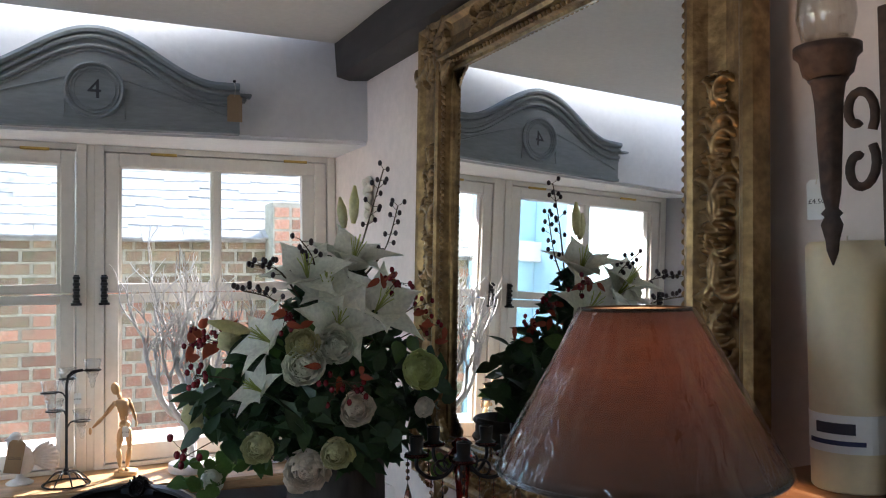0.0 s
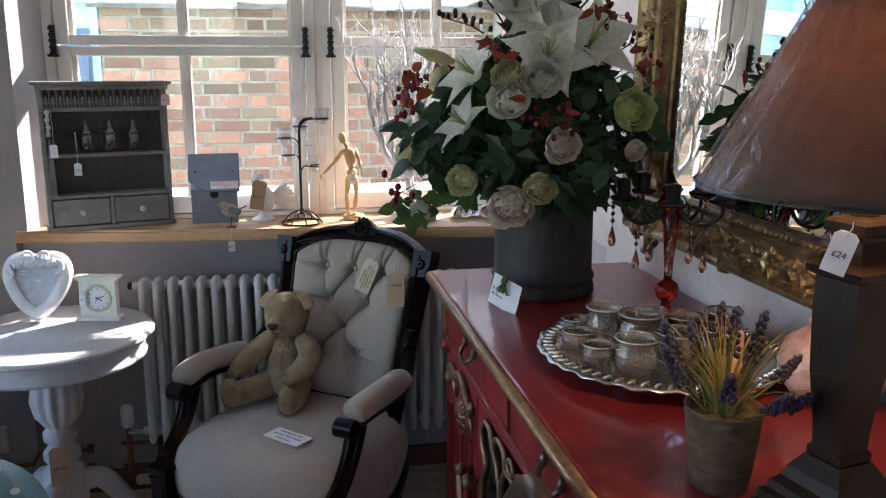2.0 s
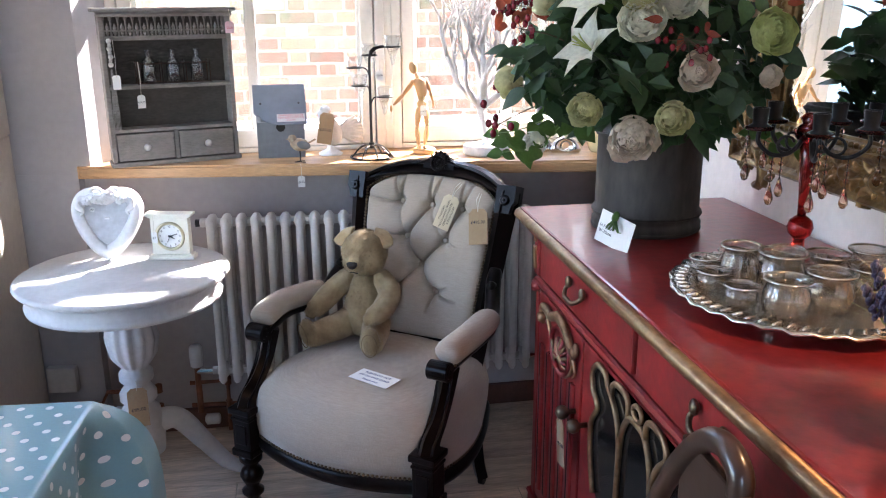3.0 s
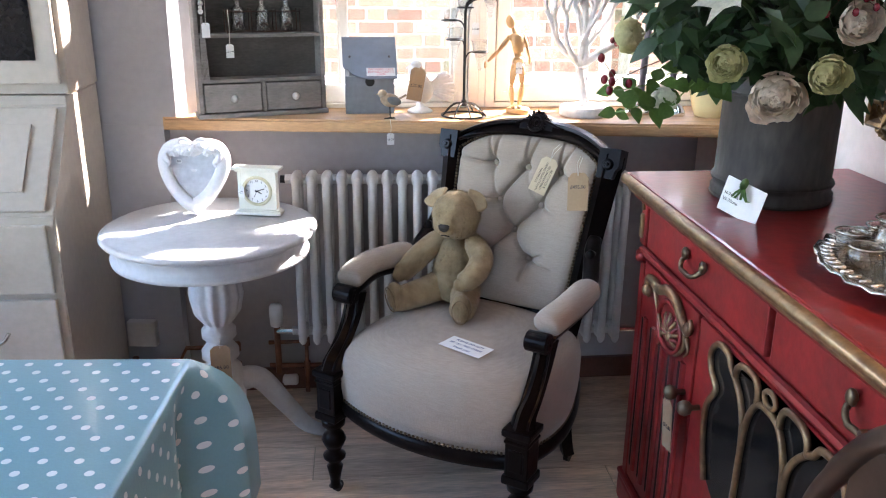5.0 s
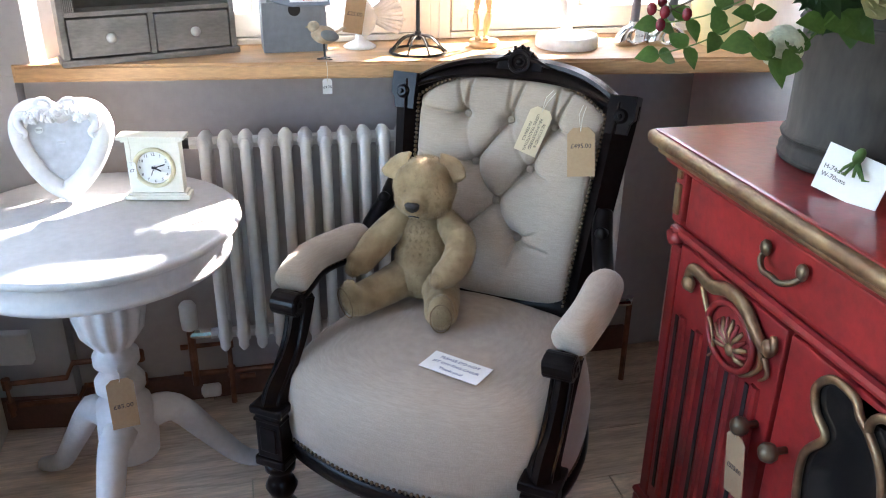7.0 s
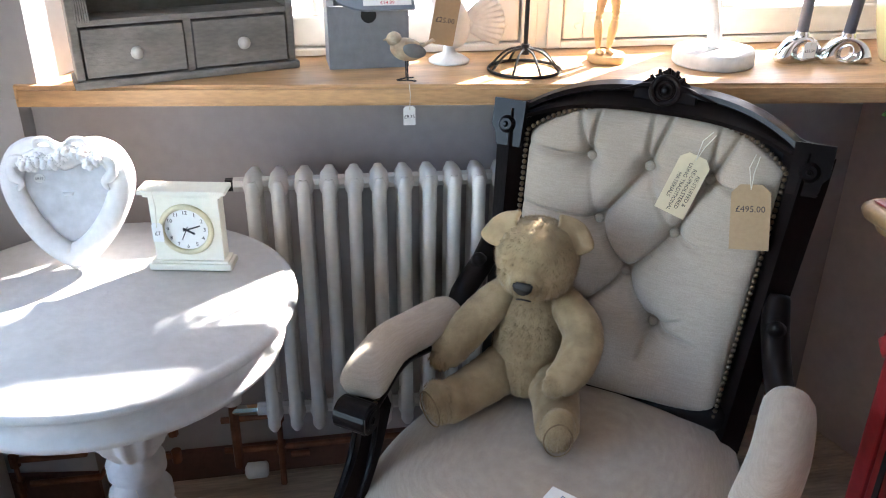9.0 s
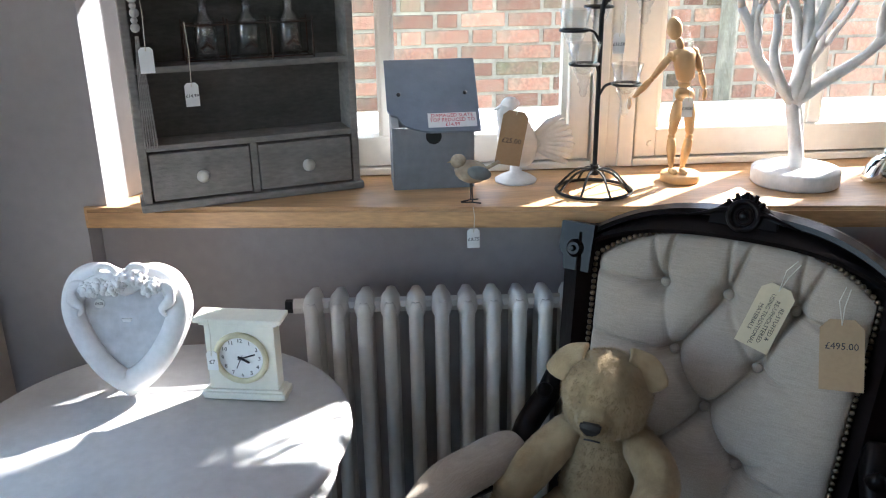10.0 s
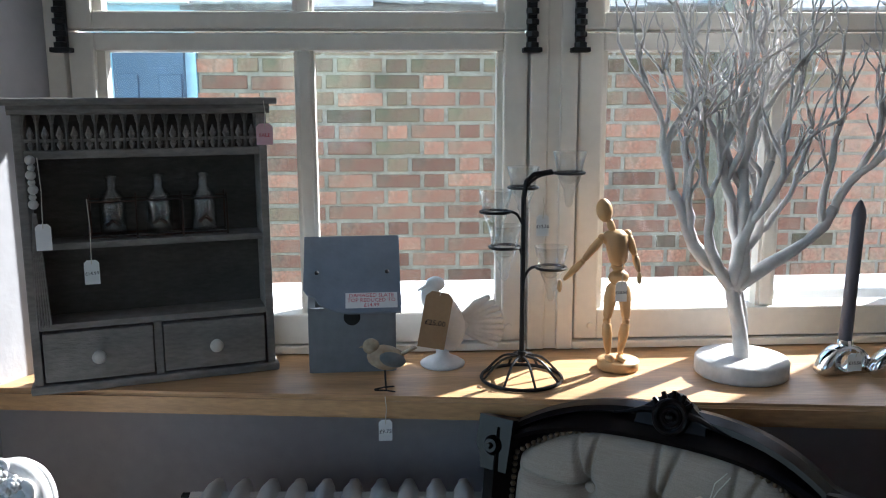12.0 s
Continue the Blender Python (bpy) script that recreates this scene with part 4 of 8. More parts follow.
    bmesh.ops.create_cone(bm, cap_ends=True, segments=18, radius1=0.016, radius2=0.010, depth=0.010, matrix=em @ pose(s * 0.002, -0.038, -0.016, 90))
    bmesh.ops.create_cone(bm, cap_ends=True, segments=12, radius1=0.006, radius2=0.003, depth=0.008, matrix=em @ pose(s * 0.002, -0.045, -0.016, 90))
    part("back_stile", bm, EBONY, chair, "tapered back stile with a carved ear")


def panel_top(u):
    return 0.914 - 0.052 * abs(u) ** 3.2


# crest rail: arched board between the ears, moulded along both edges, boss and leaf in the middle
def crest_top(u):
    return 0.904 + 0.048 * (1 - min(1.0, abs(u) / 0.93) ** 2.9)


bm = bmesh.new()
n = 44
rings = []
for i in range(n + 1):
    u = -1 + 2 * i / n
    x = CX + u * 0.238
    zt, zb = crest_top(u), panel_top(u * 0.92) - 0.004
    yt, yb = back_y(zt, x), back_y(zb, x)
    rings.append([bm.verts.new(v) for v in ((x, yb - 0.014, zb), (x, yb - 0.032, zb + 0.003), (x, yb - 0.034, zb + 0.010), (x, yb - 0.026, zb + 0.014), (x, yt - 0.020, zt - 0.014), (x, yt - 0.030, zt - 0.009), (x, yt - 0.028, zt - 0.001), (x, yt - 0.006, zt + 0.002), (x, yt + 0.024, zt - 0.006), (x, yb + 0.024, zb))])
for p, q in zip(rings, rings[1:]):
    for k in range(10):
        bm.faces.new((p[k], p[(k + 1) % 10], q[(k + 1) % 10], q[k]))
bm.faces.new(rings[0])
bm.faces.new(rings[-1][::-1])
crest = part("crest_rail", bm, EBONY, chair, "arched crest rail with moulded edges")
bm = bmesh.new()
cm = Matrix.Translation((CX + 0.002, back_y(0.945, CX) - 0.022, 0.938)) @ pose(0, 0, 0, -22, 0, 0)
prism(bm, [(-0.052, -0.012), (0.052, -0.012), (0.050, 0.010), (0.034, 0.018), (0.024, 0.030), (0.010, 0.034), (0.005, 0.042), (-0.005, 0.042), (-0.010, 0.034), (-0.024, 0.030), (-0.034, 0.018), (-0.050, 0.010)], -0.008, 0.026, cm)
bmesh.ops.bevel(bm, geom=bm.edges[:], offset=0.002, segments=1, affect="EDGES")
tube(bm, [cm @ Vector((0.022 * math.cos(a), -0.012, 0.006 + 0.022 * math.sin(a))) for a in [i * math.pi / 14 for i in range(28)]], 0.0045, 8, True)
tube(bm, [cm @ Vector((0.012 * math.cos(a), -0.011, 0.006 + 0.012 * math.sin(a))) for a in [i * math.pi / 10 for i in range(20)]], 0.003, 6, True)
ball(bm, cm @ Vector((0, -0.011, 0.006)), 0.007, None, 10, 6)
for q in (-1, 1):
    tube(bm, [cm @ v for v in curve([(q * 0.024, -0.010, 0.012), (q * 0.040, -0.010, 0.010), (q * 0.062, -0.010, 0.002), (q * 0.085, -0.010, -0.004)], 4)], [0.006 - 0.0045 * k / 12 for k in range(13)], 6)
for k in range(5):
    a = math.pi * (0.2 + 0.15 * k)
    tube(bm, [cm @ Vector((0.026 * math.cos(a), -0.009, 0.008 + 0.024 * math.sin(a))), cm @ Vector((0.034 * math.cos(a), -0.011, 0.009 + 0.034 * math.sin(a)))], [0.005, 0.003], 6)
part("boss", bm, EBONY, crest, "carved round boss with leaves")
bm = bmesh.new()
pts = [(CX + u * 0.200, back_y(0.462, CX + u * 0.2) - 0.006, 0.462 - 0.010 * math.cos(u * math.pi)) for u in [i / 12 - 1 for i in range(25)]]
tube(bm, pts, 0.026, 8, False, (1, 0.8, 1))
part("lower_rail", bm, EBONY, chair, "", True)
# buttoned back panel
BUT = [(-0.086, 0.832), (0.012, 0.829), (0.112, 0.826), (-0.052, 0.738), (0.074, 0.738), (0.010, 0.667), (-0.056, 0.600), (0.070, 0.600)]
PLEAT = [(1, 3), (2, 4), (0, 3), (1, 4), (3, 5), (4, 5), (5, 6), (5, 7)]
DEEP = [0.024, 0.022, 0.008, 0.008, 0.024, 0.024, 0.022, 0.024]
FOLD = [(-0.086, 0.832, -0.080, 0.94), (-0.086, 0.832, -0.125, 0.93), (0.012, 0.829, 0.004, 0.95), (0.012, 0.829, 0.050, 0.95), (0.112, 0.826, 0.116, 0.94), (0.112, 0.826, 0.160, 0.93), (-0.086, 0.832, -0.21, 0.845), (0.112, 0.826, 0.23, 0.815), (-0.052, 0.738, -0.20, 0.752), (0.074, 0.738, 0.130, 0.728), (-0.056, 0.600, -0.18, 0.60), (0.070, 0.600, 0.150, 0.588), (0.070, 0.600, 0.060, 0.545), (0.070, 0.600, 0.120, 0.625)]
SEGS = [(*BUT[a], *BUT[b]) for a, b in PLEAT]


def seg_dist(x, z, s):
    dx, dz = s[2] - s[0], s[3] - s[1]
    t = max(0.0, min(1.0, ((x - s[0]) * dx + (z - s[1]) * dz) / (dx * dx + dz * dz)))
    return math.hypot(x - s[0] - t * dx, z - s[1] - t * dz), t


def panel_point(u, v):
    zb = 0.480 - 0.006 * (1 - u * u)
    z = zb + (panel_top(u) - zb) * v
    return CX + u * (0.180 + 0.030 * (z - 0.48) / 0.42), z


bm = bmesh.new()
NX, NZ = 140, 150
grid = []
for j in range(NZ + 1):
    v = j / NZ
    row = []
    for i in range(NX + 1):
        u = -1 + 2 * i / NX
        x, z = panel_point(u, v)
        edge = (1 - abs(u) ** 7) * (1 - abs(2 * v - 1) ** 9)
        puff = 0.012 + 0.034 * max(edge, 0) ** 0.40 + 0.0012 * noise.noise((x * 22, z * 22, 0.7))
        for bx, bz in BUT:
            d2 = (x - bx) ** 2 + (z - bz) ** 2
            puff -= 0.026 * math.exp(-d2 / 0.00022) + 0.010 * math.exp(-d2 / 0.0011)
        cut = 0.0
        for sg, dp in zip(SEGS, DEEP):
            d, t = seg_dist(x, z, sg)
            cut = max(cut, dp * (0.6 * math.exp(-(d / 0.0036) ** 2) + 0.4 * math.exp(-(d / 0.016) ** 2)))
        for sg in FOLD:
            d, t = seg_dist(x, z, sg)
            cut = max(cut, 0.017 * (1 - t) ** 0.7 * math.exp(-(d / 0.0038) ** 2))
        row.append(bm.verts.new((x, back_y(z, x) - max(puff - cut, 0.006), z)))
    grid.append(row)
for j in range(NZ):
    for i in range(NX):
        bm.faces.new((grid[j][i], grid[j][i + 1], grid[j + 1][i + 1], grid[j + 1][i]))
back = part("backrest", bm, LINEN, chair, "deep-buttoned linen back", True)
bm = bmesh.new()
rows_ = []
for k in range(13):
    u = -1 + k / 6
    col = []
    for v in (0.0, 0.33, 0.66, 1.0):
        x, z = panel_point(u, v)
        col.append([bm.verts.new((CX + (x - CX) * 1.06, back_y(z, x) + q, z + (0.012 if v == 1 else 0))) for q in (0.012, 0.022)])
    rows_.append(col)
for p, q in zip(rows_, rows_[1:]):
    for k in range(3):
        for w in (0, 1):
            bm.faces.new((p[k][w], q[k][w], q[k + 1][w], p[k + 1][w]))
part("back_board", bm, EBONY, back)
for bx, bz in BUT:
    part("button", ball(bmesh.new(), (bx, back_y(bz, bx) - 0.012, bz), (0.0085, 0.005, 0.0085), None, 12, 7), LINEN, back, "", True)
line = [Vector((CX + (panel_point(u, v)[0] - CX) * 1.012, back_y(panel_point(u, v)[1], panel_point(u, v)[0]) - 0.027, panel_point(u, v)[1] + (0.003 if v == 1 else 0))) for u, v in [(-1, i / 30) for i in range(31)] + [(-1 + 2 * i / 40, 1) for i in range(1, 41)] + [(1, 1 - i / 30) for i in range(1, 31)]]
nail_trim(back, spaced(line, 0.0095))

# ---------------------------------------------------------------- round white pedestal table
TB = pose(-0.558, 2.515, 0)
table = thing("pedestal_table", TB, "chalky white round pedestal table with a turned stem", "table")
bm = lathe(bmesh.new(), [(0.254, 0.690), (0.271, 0.692), (0.276, 0.699), (0.274, 0.706), (0.267, 0.710), (0.261, 0.709), (0.258, 0.714), (0.0, 0.7155)], 72)
part("tabletop", bm, WHITEPAINT, table, "", True)
bm = lathe(bmesh.new(), [(0.240, 0.632), (0.252, 0.634), (0.254, 0.645), (0.246, 0.652), (0.248, 0.676), (0.259, 0.689)], 72)
part("apron", bm, WHITEPAINT, table, "", True)
bm = lathe(bmesh.new(), [(0.10, 0.631), (0.10, 0.62), (0.052, 0.612), (0.058, 0.602), (0.058, 0.594), (0.048, 0.585), (0.062, 0.565), (0.070, 0.52), (0.060, 0.47), (0.040, 0.44), (0.034, 0.43), (0.046, 0.415), (0.046, 0.395), (0.032, 0.38), (0.05, 0.355), (0.05, 0.335), (0.035, 0.32), (0.055, 0.30), (0.062, 0.22), (0.058, 0.17), (0.03, 0.165)], 72, None, (0.44, 0.575, 12, 0.06))
part("stem", bm, WHITEPAINT, table, "fluted turned stem", True)
for a in (20, 140, 260):
    m = pose(0, 0, 0, 0, 0, a)
    pts = [m @ p for p in curve([Vector((0.04, 0, 0.25)), Vector((0.10, 0, 0.245)), Vector((0.17, 0, 0.15)), Vector((0.24, 0, 0.055)), Vector((0.31, 0, 0.02))], 5)]
    part("leg", T(pts, [0.036, 0.036, 0.035, 0.034, 0.033, 0.032, 0.031, 0.030, 0.029, 0.028, 0.027, 0.026, 0.025, 0.024, 0.023, 0.022, 0.021, 0.020, 0.019, 0.018, 0.017][:len(pts)], 8), WHITEPAINT, table, "", True)

# ---------------------------------------------------------------- column radiator
RD = Matrix.Translation((0.203, 2.785, 0.020)) @ pose(0, 0, 0, 0, 0, -3.6)
rad = thing("column_radiator", RD, "white enamelled column radiator under the window board", "radiator")
NSEC = 23
for k in range(NSEC):
    x = -0.555 + k * 0.0445
    bm = bmesh.new()
    for y in (-0.036, 0.036):
        tube(bm, [(x, y, 0.215), (x, y, 0.225), (x, y, 0.74), (x, y, 0.752)], [0.006, 0.0125, 0.0125, 0.008], 8)
    for z in (0.735, 0.245):
        ball(bm, (x, 0, z), (0.019, 0.05, 0.026), None, 10, 6)
    part("section", bm, RADWHITE, rad, "", True)
part("tie_rod", T([(-0.59, 0, 0.735), (0.445, 0, 0.735)], 0.014, 8), RADWHITE, rad)
part("tie_rod", T([(-0.59, 0, 0.245), (0.445, 0, 0.245)], 0.014, 8), RADWHITE, rad)
part("bleed_valve", T([(-0.604, 0, 0.735), (-0.588, 0, 0.735)], 0.012, 6), BLACKIRON, rad)
# thermostat valve
bm = lathe(bmesh.new(), [(0.012, 0.26), (0.019, 0.265), (0.021, 0.29), (0.021, 0.325), (0.015, 0.335)], 16, pose(-0.64, 0, 0))
part("valve_head", bm, RADWHITE, rad, "white thermostatic valve head", True)
part("valve_body", T([(-0.64, 0, 0.26), (-0.64, 0, 0.215), (-0.64, 0, 0.10)], 0.010, 8), COPPER, rad)
part("valve_arm", T([(-0.64, 0, 0.245), (-0.59, 0, 0.245)], 0.011, 8), CHROME, rad)
part("valve_arm", T([(0.44, 0, 0.245), (0.505, 0, 0.245), (0.505, 0, 0.262)], 0.010, 8), CHROME, rad)
part("pipe", T([(0.505, 0, 0.25), (0.505, 0.0, 0.16), (0.505, 0.0, 0.0)], 0.008, 8), COPPER, rad)

# copper pipe runs along the wall
PIPE = Matrix.Translation((-0.45, 2.880, 0))
pipes = thing("copper_pipes", PIPE, "bare copper heating pipes along the skirting", "pipes")
for pts in ([(-0.44, 0, 0.055), (-0.44, 0, 0.15), (-0.30, 0, 0.15), (-0.28, 0, 0.19), (-0.12, 0, 0.19)], [(-0.42, 0.0, 0.085), (-0.28, 0, 0.085), (-0.26, 0, 0.12), (-0.12, 0, 0.12)], [(-0.02, 0, 0.20), (0.10, 0, 0.20), (0.10, -0.02, 0.03)], [(-0.02, 0, 0.12), (0.12, 0, 0.115), (0.9, 0, 0.115)], [(0.12, -0.01, 0.10), (0.16, -0.01, 0.10)]):
    part("pipe", T(pts, 0.0075, 8), COPPER, pipes)
for x, z in ((-0.44, 0.15), (-0.44, 0.085), (-0.12, 0.19), (-0.12, 0.12), (0.10, 0.20), (0.10, 0.115)):
    part("fitting", T([(x, 0, z - 0.014), (x, 0, z + 0.014)], 0.011, 8), COPPER, pipes)
bm = lathe(bmesh.new(), [(0.008, 0), (0.018, 0.006), (0.018, 0.045), (0.012, 0.05)], 14, Matrix.Translation((0.02, -0.02, 0.075)) @ pose(0, 0, 0, 0, 90, 0))
part("valve_cap", bm, RADWHITE, pipes, "white plastic valve cap", True)
sock = thing("wall_socket", Matrix.Translation((-0.86, wall_y(-0.86) - 0.029, 0.20)) @ pose(0, 0, 0, 0, 0, -7.1), "white plastic wall socket above the skirting", "socket")
part("box", B((-0.045, -0.03, 0), (0.045, 0, 0.085), 0.004), RADWHITE, sock)

# ---------------------------------------------------------------- cream bureau bookcase
BX1, BX0 = -0.915, -1.75
bur = thing("bureau_bookcase", pose(0, 0, 0), "cream painted bureau bookcase with a sloping fall front", "bureau")
FY = 2.43
WB = wall_y(-0.915) - 0.045
prof = [(FY, 0.0), (FY, 0.765), (FY + 0.20, 1.005), (FY + 0.20, 1.03), (WB, 1.03), (WB, 0.0)]
bm = bmesh.new()
a = [bm.verts.new((BX0, y, z)) for y, z in prof]
b = [bm.verts.new((BX1, y, z)) for y, z in prof]
bm.faces.new(a[::-1])
bm.faces.new(b)
for i in range(len(prof)):
    j = (i + 1) % len(prof)
    bm.faces.new((a[i], a[j], b[j], b[i]))
bmesh.ops.bevel(bm, geom=bm.edges[:], offset=0.003, segments=2, affect="EDGES")
part("carcass", bm, CREAM, bur)
part("bookcase", B((BX0, FY + 0.215, 1.032), (BX1 + 0.004, WB, 2.02), 0.004), CREAM, bur)
m = Matrix.Translation((0, FY, 0.765)) @ pose(0, 0, 0, math.degrees(math.atan2(0.24, 0.20)), 0, 0)
fall = part("fall_front", B((BX0 + 0.03, 0.01, 0.001), (BX1 - 0.02, 0.30, 0.012), 0.004, m), CREAM, bur)
part("panel", B((BX0 + 0.10, 0.06, 0.012), (BX1 - 0.075, 0.25, 0.018), 0.005, m), CREAM, fall)
for z0, z1 in ((0.565, 0.745), (0.36, 0.55), (0.07, 0.345)):
    dr = part("drawer", B((BX0 + 0.03, FY - 0.012, z0), (BX1 - 0.02, FY + 0.002, z1), 0.005), CREAM, bur)
    for hx in (BX1 - 0.19, BX0 + 0.2):
        zc = (z0 + z1) / 2
        bm = T(curve([(hx - 0.045, FY - 0.014, zc + 0.008), (hx - 0.035, FY - 0.035, zc - 0.008), (hx, FY - 0.038, zc - 0.014), (hx + 0.035, FY - 0.035, zc - 0.008), (hx + 0.045, FY - 0.014, zc + 0.008)], 4), 0.005, 8)
        part("handle", bm, SILVER, dr, "pewter drop handle", True)
for x0, x1 in ((BX0 + 0.01, (BX0 + BX1) / 2 - 0.002), ((BX0 + BX1) / 2 + 0.002, BX1 - 0.01)):
    dd = part("glazed_door", B((x0, FY + 0.196, 1.06), (x1, FY + 0.214, 2.0), 0.004), CREAM, bur)
    part("pane", B((x0 + 0.05, FY + 0.192, 1.12), (x1 - 0.05, FY + 0.1955, 1.95)), DARKGLASS, dd)

# ---------------------------------------------------------------- table with a dotted oilcloth
DTC = (-0.452, 1.648)
TURNED = Matrix.Translation((-0.448, 1.657, 0)) @ pose(0, 0, 0, 0, 0, -4.5) @ Matrix.Translation((0.450, -1.650, 0))
dt = thing("side_table", TURNED, "plain wooden table under a blue oilcloth", "table")
part("tabletop", B((-1.25, 0.72, 0.70), (-0.462, 1.638, 0.7355), 0.004), OAK, dt)
for x, y in ((-0.52, 1.58), (-1.19, 1.58), (-0.52, 0.78), (-1.19, 0.78)):
    part("leg", B((x - 0.03, y - 0.03, 0), (x + 0.03, y + 0.03, 0.70), 0.005), OAK, dt)
OIL = mat("blue_oilcloth", (0.20, 0.38, 0.44), 0.28, 0, 0.04, 6, 0.06, 200, coat=0.25)
DOT = mat("white_dots", (0.78, 0.80, 0.80), 0.3, 0, 0.03, 6, 0.0)
cloth = thing("tablecloth", TURNED, "pale blue oilcloth with white polka dots on a table", "tablecloth")
X0, X1, YA, YB, ZT, DROP = -1.265, -0.450, 0.705, 1.650, 0.7385, 0.30


def flare(v, e):
    """How far the hanging border stands off at depth v, e from a corner: a sharp fold, then a hollow."""
    return 0.010 * v + 0.078 * (1 - (1 - v) ** 4.2) * (1 - 0.12 * v) * math.exp(-(e / 0.036) ** 2) - 0.050 * (1 - (1 - v) ** 2) * math.exp(-((e - 0.080) / 0.036) ** 2) + 0.004 * v * math.sin(e * 26)


def skirt(bm):
    """One sheet over the table: the top, a soft bend and the hanging border."""
    pts = []
    n = 96
    for (ax, ay), (bx, by) in (((X0, YB), (X1, YB)), ((X1, YB), (X1, YA)), ((X1, YA), (X0, YA)), ((X0, YA), (X0, YB))):
        for i in range(n):
            f = i / n
            f = 0.5 - 0.5 * math.cos(math.pi * f)                # closer together at the corners
            pts.append((ax + (bx - ax) * f, ay + (by - ay) * f, min(f, 1 - f) * math.hypot(bx - ax, by - ay)))
    rows = []
    for k in range(-2, 15):
        v = max(k, 0) / 14
        row = []
        for x, y, e in pts:
            nx = 1 if x > X1 - 1e-3 else (-1 if x < X0 + 1e-3 else 0)
            ny = 1 if y > YB - 1e-3 else (-1 if y < YA + 1e-3 else 0)
            fl = flare(v, e) if k >= 0 else (-0.003 if k == -1 else -0.010)
            zz = ZT - DROP * v - 0.003 + 0.010 * v * math.exp(-(e / 0.05) ** 2) if k >= 0 else ZT - (0.0008 if k == -1 else 0.0)
            row.append(bm.verts.new((x + nx * fl, y + ny * fl, zz)))
        rows.append(row)
    bm.faces.new(rows[0])
    L = len(pts)
    for p, q in zip(rows, rows[1:]):
        for i in range(L):
            bm.faces.new((p[i], q[i], q[(i + 1) % L], p[(i + 1) % L]))
    return bm


sheet = part("sheet", skirt(bmesh.new()), OIL, cloth, "", True)
sol = sheet.modifiers.new("thickness", "SOLIDIFY")
sol.thickness, sol.offset = 0.0012, 1
bm = bmesh.new()
for iy in range(34):
    y = YB - 0.022 - iy * 0.028
    for ix in range(18):
        x = X1 - 0.022 - ix * 0.047 - (0.0235 if iy % 2 else 0)
        if x > X0 + 0.01 and y > YA + 0.01:
            bmesh.ops.create_circle(bm, cap_ends=True, segments=12, radius=0.0066, matrix=Matrix.Translation((x, y, ZT + 0.0014)))
tagged(part("dots", bm, DOT, cloth, "white polka dots"), kind="stuff")
bm = bmesh.new()
for iy in range(34):
    for iz in range(7):
        e0 = 0.012 + iy * 0.028                                  # along the border from the far corner
        v = (0.018 + iz * 0.047 + (0.0235 if iy % 2 else 0)) / DROP
        if v < 0.95 and e0 < YB - YA - 0.02:
            c = []
            for k in range(12):                                  # each dot lies on the bent sheet
                a = k * math.pi / 6
                e_, v_ = max(0.0, e0 + 0.0064 * math.cos(a)), v + 0.0066 * math.sin(a) / DROP
                em_ = min(e_, YB - YA - e_)
                slope = (flare(v_, em_ + 0.002) - flare(v_, em_)) / 0.002 * (1 if e_ < (YB - YA) / 2 else -1)
                up = 0.0032 / math.hypot(1, slope)
                c.append(bm.verts.new((X1 + flare(v_, em_) + up, YB - e_ + up * slope, ZT - 0.003 - DROP * v_ + 0.010 * v_ * math.exp(-(em_ / 0.05) ** 2))))
            bm.faces.new(c)
tagged(part("dots", bm, DOT, cloth, "white polka dots"), kind="stuff")

# ---------------------------------------------------------------- things on the window board
SILL = 0.9305


def thin_glass(name, tint, gloss=0.06, bump=0.0, edge=0.5):
    """Thin glass or film: clear with a tint, and a gloss that rises at the edges."""
    m = bpy.data.materials.new(name)
    m.use_nodes = True
    nt = m.node_tree
    N, K = nt.nodes, nt.links
    N.remove(N["Principled BSDF"])
    tr, gl, fr, mx = N.new("ShaderNodeBsdfTransparent"), N.new("ShaderNodeBsdfGlossy"), N.new("ShaderNodeLayerWeight"), N.new("ShaderNodeMixShader")
    tr.inputs["Color"].default_value = (*tint, 1)
    gl.inputs["Roughness"].default_value = gloss
    fr.inputs["Blend"].default_value = 0.35
    mr = N.new("ShaderNodeMapRange")
    mr.inputs["To Min"].default_value, mr.inputs["To Max"].default_value = 0.07, edge
    K.new(fr.outputs["Facing"], mr.inputs["Value"])
    if bump:
        tc, nz, bp = N.new("ShaderNodeTexCoord"), N.new("ShaderNodeTexNoise"), N.new("ShaderNodeBump")
        mp = N.new("ShaderNodeMapping")
        mp.inputs["Scale"].default_value = (1, 1, 0.25)
        nz.inputs["Scale"].default_value, nz.inputs["Detail"].default_value, nz.inputs["Distortion"].default_value = 22, 3, 1.2
        bp.inputs["Strength"].default_value, bp.inputs["Distance"].default_value = bump, 0.02
        K.new(tc.outputs["Object"], mp.inputs[0])
        K.new(mp.outputs[0], nz.inputs["Vector"])
        K.new(nz.outputs["Fac"], bp.inputs["Height"])
        K.new(bp.outputs[0], gl.inputs["Normal"])
        K.new(bp.outputs[0], fr.inputs["Normal"])
    K.new(mr.outputs[0], mx.inputs[0])
    K.new(tr.outputs[0], mx.inputs[1])
    K.new(gl.outputs[0], mx.inputs[2])
    K.new(mx.outputs[0], N["Material Output"].inputs["Surface"])
    return m


CUPGLASS = thin_glass("thin_clear_glass", (0.95, 0.96, 0.96), 0.03, 0.15, 0.45)
